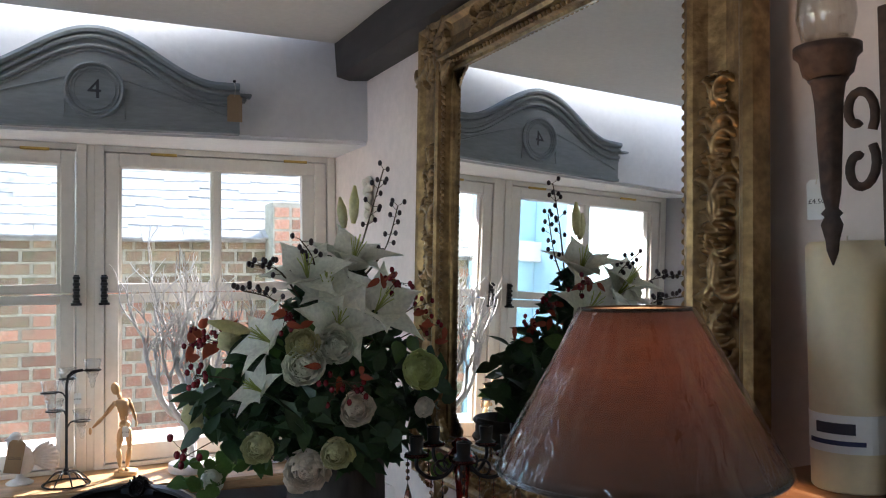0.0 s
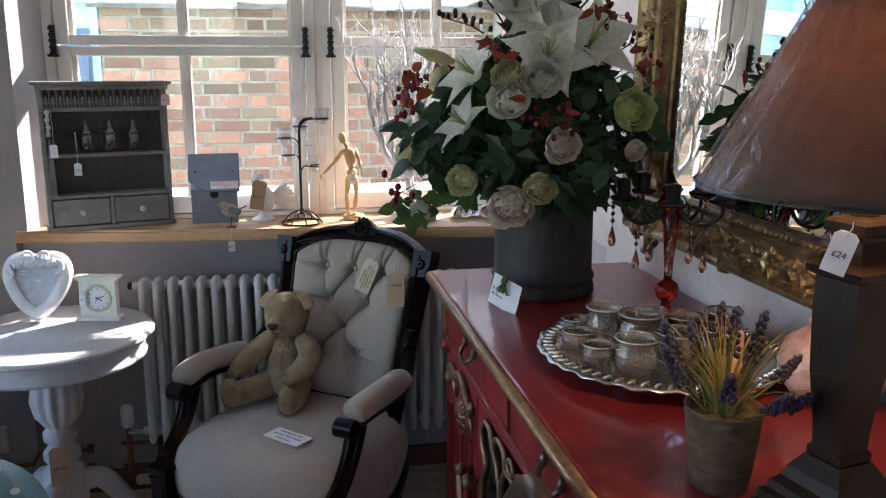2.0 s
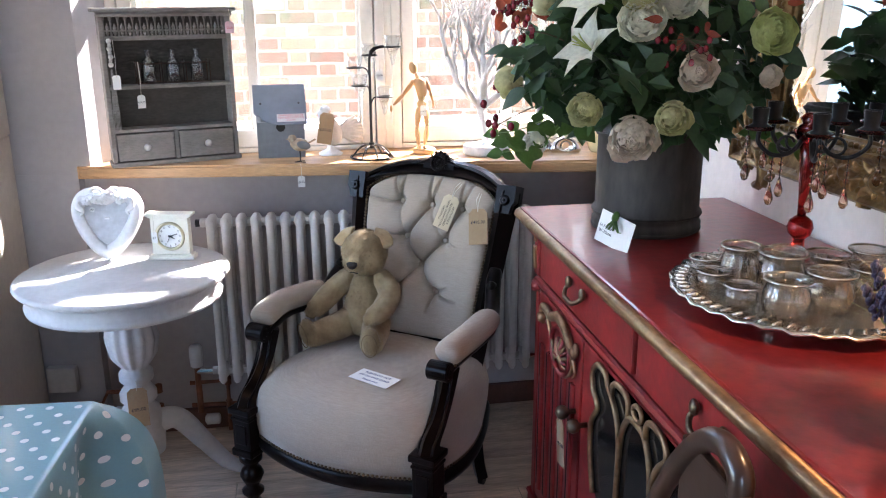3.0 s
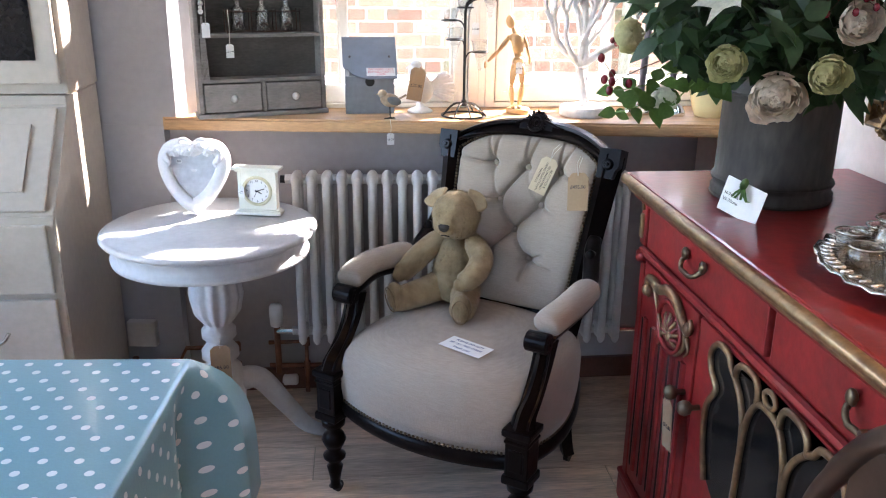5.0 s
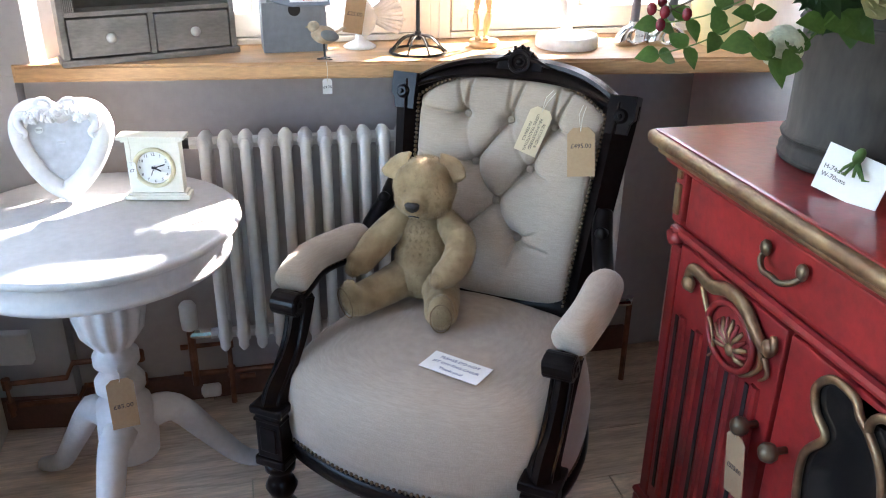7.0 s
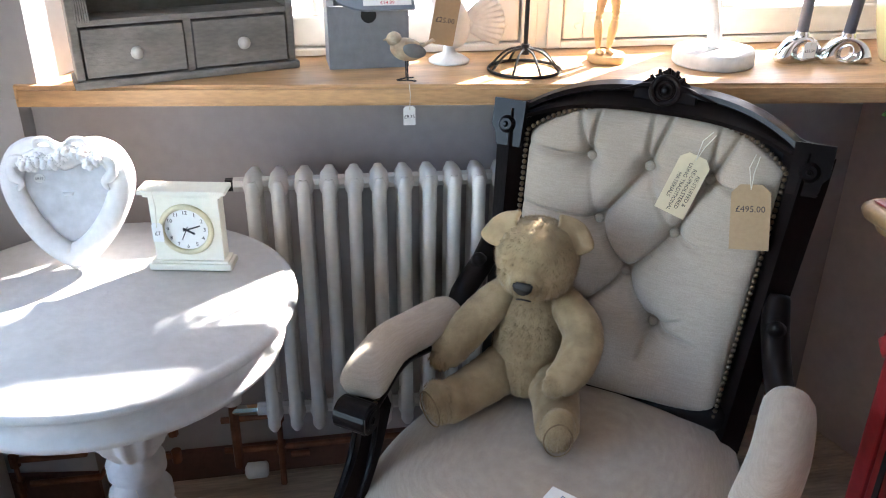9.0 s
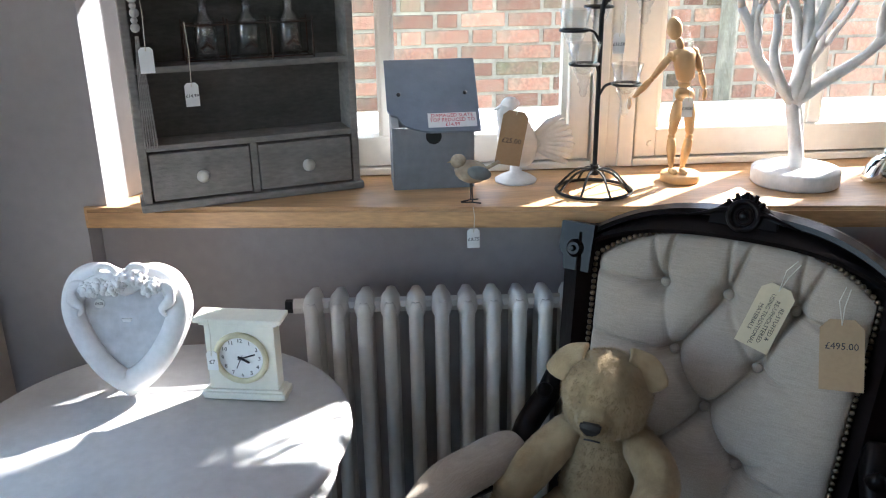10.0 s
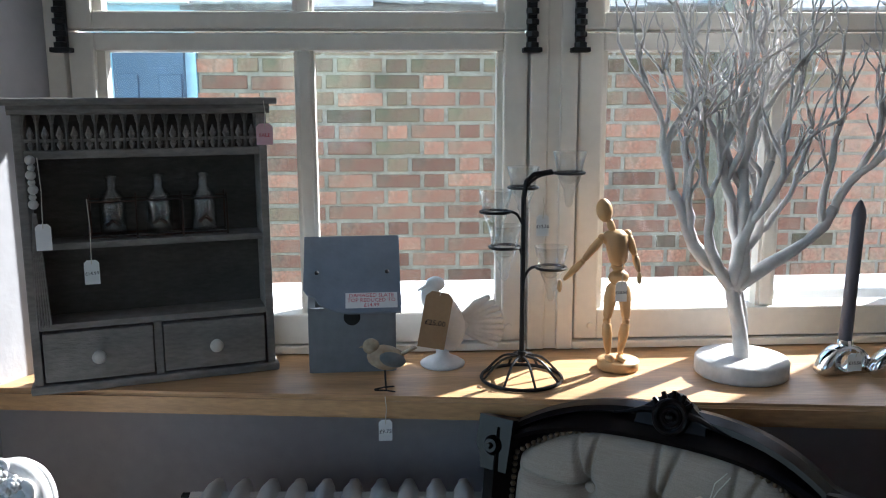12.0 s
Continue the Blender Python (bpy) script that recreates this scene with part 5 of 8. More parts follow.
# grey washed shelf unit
# Dark stain, deepened in colour for the shade inside the shelf
SHADEBOARD = mat("stained_shaded_board", (0.085, 0.078, 0.07), 0.85, 0, 0.25, 7, 0.35, 60, stretch=(1, 1, 3))
SH = Matrix.Translation((-0.618, 2.836, SILL)) @ pose(0, 0, 0, 0, 0, 16.7)
shelf = thing("shelf_unit", SH, "small grey-washed wooden shelf unit with two drawers", "shelf")
SW, SD = 0.372, 0.074
part("plinth", B((-0.006, -0.006, 0), (SW + 0.006, SD, 0.014), 0.004), GREYWOOD, shelf)
for x in (0, SW - 0.013):
    part("side", B((x, 0, 0.014), (x + 0.013, SD - 0.004, 0.446), 0.002), GREYWOOD, shelf)
part("back_panel", B((0.013, SD - 0.008, 0.014), (SW - 0.013, SD - 0.003, 0.446)), SHADEBOARD, shelf, "dark-stained back board, recess shade in its colour")
part("top_board", B((-0.016, -0.016, 0.446), (SW + 0.016, SD + 0.002, 0.457), 0.003), GREYWOOD, shelf)
part("top_moulding", T([(-0.004, -0.004, 0.440), (SW + 0.004, -0.004, 0.440)], 0.008, 8), GREYWOOD, shelf)
for z in (0.106, 0.232):
    part("shelf_board", B((0.013, 0.001, z - 0.005), (SW - 0.013, SD - 0.008, z + 0.005), 0.001), GREYWOOD, shelf)
part("rail", B((0.013, 0.0, 0.366), (SW - 0.013, 0.010, 0.379), 0.002), GREYWOOD, shelf)
n = 17
for k in range(n):
    x = 0.0135 + (SW - 0.027) * (k + 0.5) / n
    w = (SW - 0.027) / n / 2
    bm = bmesh.new()
    for s_ in (-1, 1):                                         # half posts that branch into a pointed arch
        tube(bm, [(x + s_ * w, 0.004, 0.379), (x + s_ * w, 0.004, 0.405), (x + s_ * w, 0.004, 0.428), (x + s_ * w, 0.004, 0.442)], [0.0034, 0.0026, 0.0030, 0.0062], 6)
        tube(bm, [(x + s_ * w, 0.004, 0.416), (x + s_ * w * 0.62, 0.004, 0.432), (x, 0.004, 0.442)], 0.0021, 5)
    lathe(bm, [(0.0015, 0.379), (0.0052, 0.387), (0.0025, 0.394), (0.0056, 0.402), (0.0008, 0.415)], 6, pose(x, 0.004, 0))
    box(bm, (x - w, 0.002, 0.391), (x + w, 0.006, 0.396))
    part("fretwork_arch", bm, GREYWOOD, shelf)
part("divider", B((SW / 2 - 0.006, 0, 0.014), (SW / 2 + 0.006, SD - 0.01, 0.101)), GREYWOOD, shelf)
for x0, x1 in ((0.016, SW / 2 - 0.008), (SW / 2 + 0.008, SW - 0.016)):
    dr = part("drawer", B((x0, -0.003, 0.018), (x1, SD - 0.012, 0.097), 0.002), GREYWOOD, shelf)
    xm = (x0 + x1) / 2
    part("knob", lathe(bmesh.new(), [(0.005, 0), (0.004, 0.008), (0.010, 0.014), (0.011, 0.020), (0.006, 0.026), (0.001, 0.027)], 14, Matrix.Translation((xm, -0.003, 0.058)) @ pose(0, 0, 0, 90, 0, 0)), KNOB, dr, "pale turned knob", True)
# wire rack of bottles
rack = thing("bottle_rack", SH @ pose(0.20, 0.038, 0.2372), "rusty wire rack holding three small glass bottles", "rack")
bm = bmesh.new()
for z in (0.004, 0.06):
    tube(bm, [(-0.105, -0.024, z), (0.105, -0.024, z), (0.105, 0.022, z), (-0.105, 0.022, z)], 0.0016, 5, True)
for x in (-0.105, -0.035, 0.035, 0.105):
    for y in (-0.024, 0.022):
        tube(bm, [(x, y, 0.0), (x, y, 0.068)], 0.0016, 5)
for x in (-0.07, 0.0, 0.07):
    tube(bm, [(x - 0.01, -0.0245, 0.022), (x, -0.026, 0.03), (x + 0.01, -0.0245, 0.022)], 0.003, 5)
part("wire_frame", bm, RUST, rack)
for x in (-0.07, 0.0, 0.07):
    bt = thing("glass_bottle", SH @ pose(0.20 + x, 0.037, 0.239), "small clear glass bottle in a wire rack", "bottle", "bottles in the rack")
    part("bottle", lathe(bmesh.new(), [(0.017, 0), (0.020, 0.003), (0.020, 0.058), (0.016, 0.068), (0.008, 0.075), (0.008, 0.092), (0.010, 0.094), (0.010, 0.098), (0.006, 0.098), (0.006, 0.076), (0.017, 0.06), (0.017, 0.005), (0.0, 0.004)], 18), CUPGLASS, bt, "", True)
price_tag(SH @ pose(0.095, -0.008, 0.305), 0.022, 0.038, "£14.99", PAPER, "white price tag hanging from the bottle rack", cord=0.095, size=0.0075)
# string of beads and tassel
bead = thing("bead_tassel", SH @ pose(0.022, -0.008, 0.372), "string of grey beads with a long tassel", "tassel")
for k in range(7):
    part("bead", ball(bmesh.new(), (0.001 * math.sin(k * 2), -0.003, -0.006 - k * 0.011), 0.0055 if k % 2 else 0.0075, None, 8, 6), KNOB, bead, "", True)
for k in range(6):
    x = -0.008 + k * 0.0032
    part("thread", T([(0.2 * x, -0.003, -0.085), (x * 0.8, -0.004, -0.16), (x * 1.2, -0.003, -0.262)], 0.0014, 5), GREYWOOD, bead)
price_tag(SH @ pose(0.032, -0.013, 0.37), 0.022, 0.040, "", PAPER, "white price tag on a string of beads", cord=0.10)
price_tag(SH @ pose(SW - 0.006, -0.019, 0.452), 0.026, 0.034, "SALE", mat("pink_card", (0.75, 0.50, 0.55), 0.8, 0, 0.04, 10, 0.05), "pink sale tag on the shelf unit", REDINK, 0.036, 0.0085)

# bird box
BH = Matrix.Translation((-0.202, 2.916, SILL)) @ pose(0, 0, 0, 0, 0, 2)
bird_box = thing("bird_box", BH, "grey painted bird box with a chipped slate roof", "bird box")
m_ = bmesh.new()
prism(m_, [(0.004, 0.0), (0.142, 0.0), (0.142, 0.112), (0.004, 0.112)], 0.0, 0.008)
part("front", m_, BIRDBOX, bird_box)
for x in (0.0, 0.134):
    bm = bmesh.new()
    a = [bm.verts.new((x, y, z)) for y, z in ((0.002, 0), (0.085, 0), (0.085, 0.202), (0.002, 0.112))]
    b = [bm.verts.new((x + 0.012, y, z)) for y, z in ((0.002, 0), (0.085, 0), (0.085, 0.202), (0.002, 0.112))]
    bm.faces.new(a)
    bm.faces.new(b[::-1])
    for i in range(4):
        bm.faces.new((a[i], b[i], b[(i + 1) % 4], a[(i + 1) % 4]))
    part("side", bm, BIRDBOX, bird_box)
part("back", B((0.012, 0.077, 0), (0.134, 0.085, 0.198)), BIRDBOX, bird_box)
# Black disc on the uncut front: the dark inside of the entrance, painted
bm = bmesh.new()
bmesh.ops.create_cone(bm, cap_ends=True, segments=20, radius1=0.014, radius2=0.014, depth=0.002, matrix=pose(0.073, -0.0015, 0.096, 90))
part("entrance_hole", bm, DARK, bird_box)
RF = Matrix.Translation((0.073, -0.014, 0.104)) @ pose(0, 0, 0, math.degrees(math.atan2(0.122, 0.10)), 0, 0)
bm = bmesh.new()
out_ = [(-0.080, 0.045), (-0.074, 0.036), (-0.062, 0.032), (-0.054, 0.018), (-0.042, 0.010), (-0.026, 0.004), (-0.006, 0.0), (0.082, 0.0), (0.082, 0.146), (-0.080, 0.146)]
a = [bm.verts.new(RF @ Vector((x, y, 0.0))) for x, y in out_]
b = [bm.verts.new(RF @ Vector((x, y, 0.006))) for x, y in out_]
bm.faces.new(a[::-1])
bm.faces.new(b)
for i in range(len(out_)):
    j = (i + 1) % len(out_)
    bm.faces.new((a[i], a[j], b[j], b[i]))
slate = part("slate_roof", bm, SLATE, bird_box, "chipped slate roof")
for x in (-0.058, 0.060):
    part("screw", ball(bmesh.new(), RF @ Vector((x, 0.075, 0.007)), 0.0038, None, 8, 5), BLACKIRON, slate)
lab = part("sale_label", B((-0.010, 0.008, 0.0062), (0.076, 0.036, 0.0068), 0.0, RF), PAPER, slate, "pale label with red writing")
for i, tx in enumerate(("DAMAGED SLATE", "TOP REDUCED TO", "£14.99")):
    words(tx, 0.0095, REDINK, RF @ pose(0.033, 0.0305 - i * 0.0088, 0.0073), lab)

# small bird
bird = thing("bird_ornament", pose(-0.073, 2.825, SILL, 0, 0, 4), "small painted robin ornament on wire legs", "ornament")
bm = bmesh.new()
ball(bm, (0.0, 0, 0.054), (0.030, 0.017, 0.020), pose(0, 0, 0, 0, 12, 0))
ball(bm, (-0.022, 0, 0.073), (0.0135, 0.012, 0.0125))
tube(bm, [(-0.033, 0, 0.073), (-0.041, 0, 0.0715)], [0.003, 0.0005], 6)
tube(bm, [(0.020, 0, 0.056), (0.034, 0, 0.062), (0.048, 0, 0.069)], [0.007, 0.005, 0.006], 6, False, (1, 1, 0.4))
FEATHER = mat("painted_feather", (0.42, 0.36, 0.26), 0.6, 0, 0.3, 40, 0.2, 120, col2=(0.30, 0.18, 0.10))
WING = mat("grey_wing_paint", (0.16, 0.17, 0.17), 0.6, 0, 0.2, 40, 0.2)
part("body", bm, FEATHER, bird, "", True)
for s in (-1, 1):
    part("wing", ball(bmesh.new(), (0.010, s * 0.0135, 0.054), (0.022, 0.006, 0.012), pose(0, 0, 0, 0, 14, 0)), WING, bird, "grey wing", True)
    bm = T([(-0.001, s * 0.007, 0.036), (0.0, s * 0.008, 0.003)], 0.0013, 5)
    for dx in (-0.018, -0.014, 0.014):
        tube(bm, [(0.0, s * 0.008, 0.0025), (dx, s * 0.008 + dx * 0.35 * s, 0.0015)], 0.0013, 5)
    part("leg", bm, BLACKIRON, bird, "black wire leg")
price_tag(pose(-0.074, wall_y(-0.074) - 0.0485, SILL + 0.002), 0.021, 0.034, "£9.75", PAPER, "white price tag hanging over the window board edge", cord=0.038, size=0.0085)

# white duck ornament
duck = thing("duck_ornament", pose(0.024, 2.952, SILL), "white painted wooden duck on a round foot", "ornament")
bm = lathe(bmesh.new(), [(0.038, 0), (0.039, 0.004), (0.030, 0.010), (0.012, 0.018), (0.010, 0.03)], 22)
part("foot", bm, WHITERESIN, duck, "", True)
bm = bmesh.new()
ball(bm, (0.002, 0, 0.075), (0.036, 0.024, 0.052), pose(0, 0, 0, 0, -18, 0))
tube(bm, curve([(-0.012, 0, 0.10), (-0.022, 0, 0.118), (-0.022, 0, 0.132), (-0.012, 0, 0.14)], 4), [0.022, 0.02, 0.018, 0.016, 0.015, 0.014, 0.014, 0.014, 0.013, 0.013, 0.013, 0.013, 0.013][:13], 10)
ball(bm, (-0.012, 0, 0.143), (0.017, 0.014, 0.013))
tube(bm, [(-0.026, 0, 0.14), (-0.042, 0, 0.132)], [0.007, 0.003], 8, False, (1, 1.3, 0.5))
part("body", bm, WHITERESIN, duck, "", True)
wing = part("wing", ball(bmesh.new(), (0.030, 0.004, 0.072), (0.022, 0.006, 0.016), None, 12, 8), WHITERESIN, duck, "feathered wing", True)
for k in range(9):
    a = radians(-28 + k * 9)
    part("feather", T([(0.02, 0.004, 0.07), (0.055 * math.cos(a) + 0.02, 0.004 - 0.001 * k, 0.07 + 0.055 * math.sin(a)), (0.092 * math.cos(a) + 0.015, 0.002, 0.066 + 0.075 * math.sin(a))], [0.006, 0.009, 0.005], 6, False, (1, 0.4, 1)), WHITERESIN, wing, "", True)
price_tag(pose(0.020, 2.918, SILL + 0.142, 0, 10, 0), 0.046, 0.098, "£25.00", CARD, "brown card price tag round the duck's neck", cord=0.006, size=0.013)

# iron stand with glass cups
ST = pose(0.149, 2.866, SILL)
stand = thing("votive_stand", ST, "black iron stand with five hanging glass votive cups", "candle stand")
part("pole", T([(0, 0, 0.03), (0, 0, 0.30), (0.004, 0, 0.325), (0.016, 0, 0.336), (0.045, 0, 0.340)], 0.0042, 8), BLACKIRON, stand)
part("pole_sleeve", T([(0, 0, 0.03), (0, 0, 0.048)], 0.0075, 10), BLACKIRON, stand)
part("base_ring", T([(0.066 * math.cos(a), 0.066 * math.sin(a), 0.003) for a in [i * math.pi / 16 for i in range(32)]], 0.003, 6, True), BLACKIRON, stand)
for k in range(8):
    a = k * math.pi / 4 + 0.2
    part("spoke", T(curve([(0.004 * math.cos(a), 0.004 * math.sin(a), 0.040), (0.035 * math.cos(a), 0.035 * math.sin(a), 0.034), (0.066 * math.cos(a), 0.066 * math.sin(a), 0.003)], 4), 0.0022, 6), BLACKIRON, stand)
for (dx, dy, z, h) in ((0.072, 0.0, 0.338, 1), (-0.046, -0.005, 0.278, 1), (0.004, 0.035, 0.312, 0), (-0.034, -0.03, 0.226, 0), (0.042, -0.02, 0.190, 1)):
    n_ = Vector((dx, dy, 0)).normalized()
    e = Vector((dx, dy, 0)) - n_ * 0.024
    part("arm", T(curve([(0, 0, z - 0.025), tuple(e * 0.45 + Vector((0, 0, z - 0.006))), tuple(e + Vector((0, 0, z)))], 5), 0.0024, 6), BLACKIRON, stand)
    part("cup_ring", T([(dx + 0.0235 * math.cos(a), dy + 0.0235 * math.sin(a), z) for a in [i * math.pi / 12 for i in range(24)]], 0.0024, 6, True), BLACKIRON, stand)
    cup = thing("votive_cup", ST @ pose(dx, dy, z), "clear flared glass votive cup with a drop stem", "glass cup", "cups of the stand")
    part("glass", lathe(bmesh.new(), [(0.0, -0.055), (0.004, -0.053), (0.007, -0.046), (0.0055, -0.04), (0.010, -0.034), (0.008, -0.028), (0.013, -0.020), (0.018, -0.008), (0.021, 0.003), (0.022, 0.012), (0.027, 0.034), (0.0255, 0.034), (0.0205, 0.012), (0.019, 0.003), (0.015, -0.008), (0.008, -0.016), (0.0, -0.018)], 20), CUPGLASS, cup, "", True)
price_tag(ST @ pose(0.030, -0.004, 0.300), 0.020, 0.034, "£12.50", PAPER, "white price tag on the iron stand", cord=0.028, size=0.0075)

# jointed wooden artist's figure, one mesh
bm = bmesh.new()
lathe(bm, [(0.034, 0), (0.036, 0.003), (0.036, 0.013), (0.034, 0.016)], 28)
tube(bm, [(0.008, 0.004, 0.014), (0.006, 0.004, 0.17)], 0.0015, 6)


def limb(bm, a, b, r0, r1):
    a, b = Vector(a), Vector(b)
    tube(bm, [a, a.lerp(b, 0.12), a.lerp(b, 0.4), a.lerp(b, 0.85), b], [r0 * 0.5, r0 * 0.95, r0 * 1.1, r1 * 1.0, r1 * 0.5], 10)


for s, hip, knee, foot in ((-1, (-0.014, 0, 0.148), (-0.022, 0, 0.083), (-0.018, 0, 0.024)), (1, (0.006, 0, 0.148), (0.010, -0.004, 0.083), (0.002, 0, 0.024))):
    limb(bm, hip, knee, 0.0100, 0.0075)
    ball(bm, knee, 0.0066, None, 10, 7)
    limb(bm, knee, foot, 0.0080, 0.0055)
    ball(bm, (foot[0], -0.010, 0.0205), (0.0075, 0.017, 0.0055), None, 12, 7)
ball(bm, (-0.004, 0, 0.158), (0.018, 0.012, 0.013), None, 12, 8)
ball(bm, (-0.006, 0, 0.178), (0.012, 0.010, 0.010), None, 12, 8)
limb(bm, (-0.004, 0, 0.178), (-0.012, 0, 0.238), 0.016, 0.021)
ball(bm, (-0.012, 0, 0.225), (0.024, 0.013, 0.015), None, 12, 8)
limb(bm, (-0.016, 0, 0.236), (-0.024, 0, 0.257), 0.006, 0.006)
ball(bm, (-0.032, -0.002, 0.272), (0.0135, 0.0135, 0.020), pose(0, 0, 0, 0, -10, 0), 14, 9)
for pts in (((-0.034, 0, 0.226), (-0.066, 0, 0.186), (-0.098, -0.004, 0.156)), ((0.008, 0, 0.232), (0.022, -0.002, 0.195), (0.028, -0.008, 0.168))):
    ball(bm, pts[0], 0.0075, None, 10, 7)
    limb(bm, pts[0], pts[1], 0.0068, 0.0055)
    ball(bm, pts[1], 0.0052, None, 10, 7)
    limb(bm, pts[1], pts[2], 0.0058, 0.0042)
    ball(bm, (pts[2][0] + (pts[2][0] - pts[1][0]) * 0.2, pts[2][1], pts[2][2] - 0.010), (0.0045, 0.003, 0.011), None, 10, 7)
fig = link("artist_figure", bm, BEECH, True)
fig.matrix_world = pose(0.322, 2.912, SILL)
tagged(fig, "jointed beech artist's figure on a round base", "figure")
price_tag(pose(0.318, 2.893, SILL + 0.185), 0.019, 0.034, "£10.50", PAPER, "white price tag round the wooden figure", cord=0.030, size=0.0075)

# white branch tree
tree = thing("branch_tree", pose(0.520, 2.872, SILL), "bare white-painted branch standing on a round base", "ornament")
bm = lathe(bmesh.new(), [(0.073, 0), (0.076, 0.003), (0.076, 0.025), (0.073, 0.029)], 40)
part("base", bm, WHITEBARK, tree, "round white wooden base", True)
rt = random.Random(12)
trunkbm, twigbm = bmesh.new(), bmesh.new()


def grow(bm, p, d, ln, r, depth):
    """One crooked branch, which forks at its end and along its length."""
    pts, rr = [p.copy()], [r]
    n = 6
    for i in range(n):
        d = (d + Vector((rt.uniform(-.42, .42), rt.uniform(-.2, .2), rt.uniform(-.06, .30)))).normalized()
        p = p + d * ln / n
        p.y = max(-0.10, min(0.085, p.y))
        pts.append(p.copy())
        rr.append(r * (1 - 0.42 * (i + 1) / n) * rt.uniform(0.85, 1.2))
        if depth < 3 and i in (2, 4) and rt.random() < (0.70 if depth < 2 else 0.5):
            sd = (d + Vector((rt.uniform(-.9, .9), rt.uniform(-.35, .35), rt.uniform(-.1, .4)))).normalized()
            grow(twigbm if depth >= 1 else trunkbm, p.copy(), sd, ln * rt.uniform(.5, .8), rr[-1] * 0.70, depth + 1)
    tube(bm, pts, rr, 8 if r > 0.004 else 5)
    if depth < 3:
        for s in range(2):
            sd = (d + Vector((rt.uniform(-.55, .55), rt.uniform(-.25, .25), rt.uniform(-.05, .3)))).normalized()
            grow(twigbm if depth >= 1 else bm, p.copy(), sd, ln * rt.uniform(.62, .88), rr[-1] * 0.86, depth + 1)


tube(trunkbm, curve([(0.0, 0, 0.02), (-0.006, 0, 0.07), (-0.020, 0, 0.13), (-0.022, 0, 0.16)], 4), [0.013] * 4 + [0.012] * 9, 9)
tube(trunkbm, curve([(0.006, 0.01, 0.02), (0.004, 0.012, 0.09), (-0.01, 0.008, 0.15), (0.0, 0.008, 0.2)], 4), [0.008] * 13, 8)
for d, ln, r in (((-0.75, 0.02, 0.75), 0.20, 0.0130), ((-0.22, 0.05, 1.0), 0.22, 0.0130), ((0.12, -0.08, 1.0), 0.22, 0.0125), ((0.62, 0.03, 0.75), 0.20, 0.0140), ((0.30, 0.12, 0.9), 0.20, 0.0105), ((0.88, -0.02, 0.52), 0.21, 0.0130), ((-0.88, 0.06, 0.60), 0.17, 0.0100)):
    grow(trunkbm, Vector((-0.020, 0, 0.145)), Vector(d).normalized(), ln, r, 0)
part("trunk", trunkbm, WHITEBARK, tree, "", True)
tagged(part("twigs", twigbm, WHITEBARK, tree, "", True), kind="stuff")

# two grey taper candles in silver holders
for x, y, rz, lean in ((0.690, 2.862, 12, 2.0), (0.772, 2.838, -8, 5.0)):
    m = pose(x, y, SILL, 0, 0, rz)
    hold = thing("candle_holder", m, "polished silver arched candle holder on the window board", "candle holder", "taper candle holders")
    bm = bmesh.new()
    ring = []
    for i in range(40):                                        # a solid half disc with a round hole
        a = 2 * math.pi * i / 40
        c_, s_ = math.cos(a), math.sin(a)
        ro = min(0.022 / -s_ if s_ < 0 else 9, -0.022 * s_ + math.sqrt(0.050 ** 2 - (0.022 * c_) ** 2))
        o_, n_ = (ro * c_, 0.022 + ro * s_), (0.0135 * c_, 0.022 + 0.0135 * s_)
        e_ = (o_[0] * 0.95, 0.022 + (o_[1] - 0.022) * 0.95)
        ring.append([bm.verts.new(v) for v in ((n_[0], -0.010, n_[1]), (e_[0], -0.014, e_[1]), (o_[0], -0.011, o_[1]), (o_[0], 0.011, o_[1]), (e_[0], 0.014, e_[1]), (n_[0], 0.010, n_[1]))])
    for p, q in zip(ring, ring[1:] + ring[:1]):
        for i in range(6):
            bm.faces.new((p[i], p[(i + 1) % 6], q[(i + 1) % 6], q[i]))
    lathe(bm, [(0.012, 0.040), (0.013, 0.042), (0.013, 0.058), (0.011, 0.058)], 16)
    part("arch", bm, CHROME, hold, "", True)
    cd = thing("taper_candle", m @ pose(0.0, 0, 0.059, 0, lean, 0), "grey taper candle in a silver holder", "candle", "taper candles")
    part("wax", lathe(bmesh.new(), [(0.0105, -0.012), (0.0105, 0.19), (0.0110, 0.205), (0.0095, 0.215), (0.004, 0.228), (0.0015, 0.231)], 16), GREYWAX, cd, "", True)
    part("wick", T([(0, 0, 0.230), (0, 0, 0.236)], 0.001, 5), STRING, cd)
price_tag(pose(0.690, 2.828, SILL + 0.050), 0.024, 0.030, "£15.50", PAPER, "white price tag on a silver candle holder", cord=0.006, size=0.0075)

# cream jug
jug = thing("cream_jug", pose(0.905, 2.835, SILL), "tall cream glazed pottery jug with a loop handle", "jug")
part("body", lathe(bmesh.new(), [(0.046, 0), (0.050, 0.004), (0.058, 0.03), (0.072, 0.085), (0.075, 0.115), (0.068, 0.15), (0.050, 0.172), (0.046, 0.182), (0.054, 0.192), (0.056, 0.195), (0.050, 0.196), (0.042, 0.184), (0.044, 0.17), (0.06, 0.145), (0.0, 0.13)], 36), CREAMGLAZE, jug, "", True)
part("handle", T([(-0.018 + 0.034 * math.cos(a), 0.03, 0.228 + 0.042 * math.sin(a)) for a in [i * math.pi / 12 for i in range(24)]], 0.0035, 8, True), CREAMGLAZE, jug, "", True)
price_tag(pose(0.900, 2.755, SILL + 0.19), 0.036, 0.06, "", CARD, "brown card tag on the cream jug", cord=0.025)

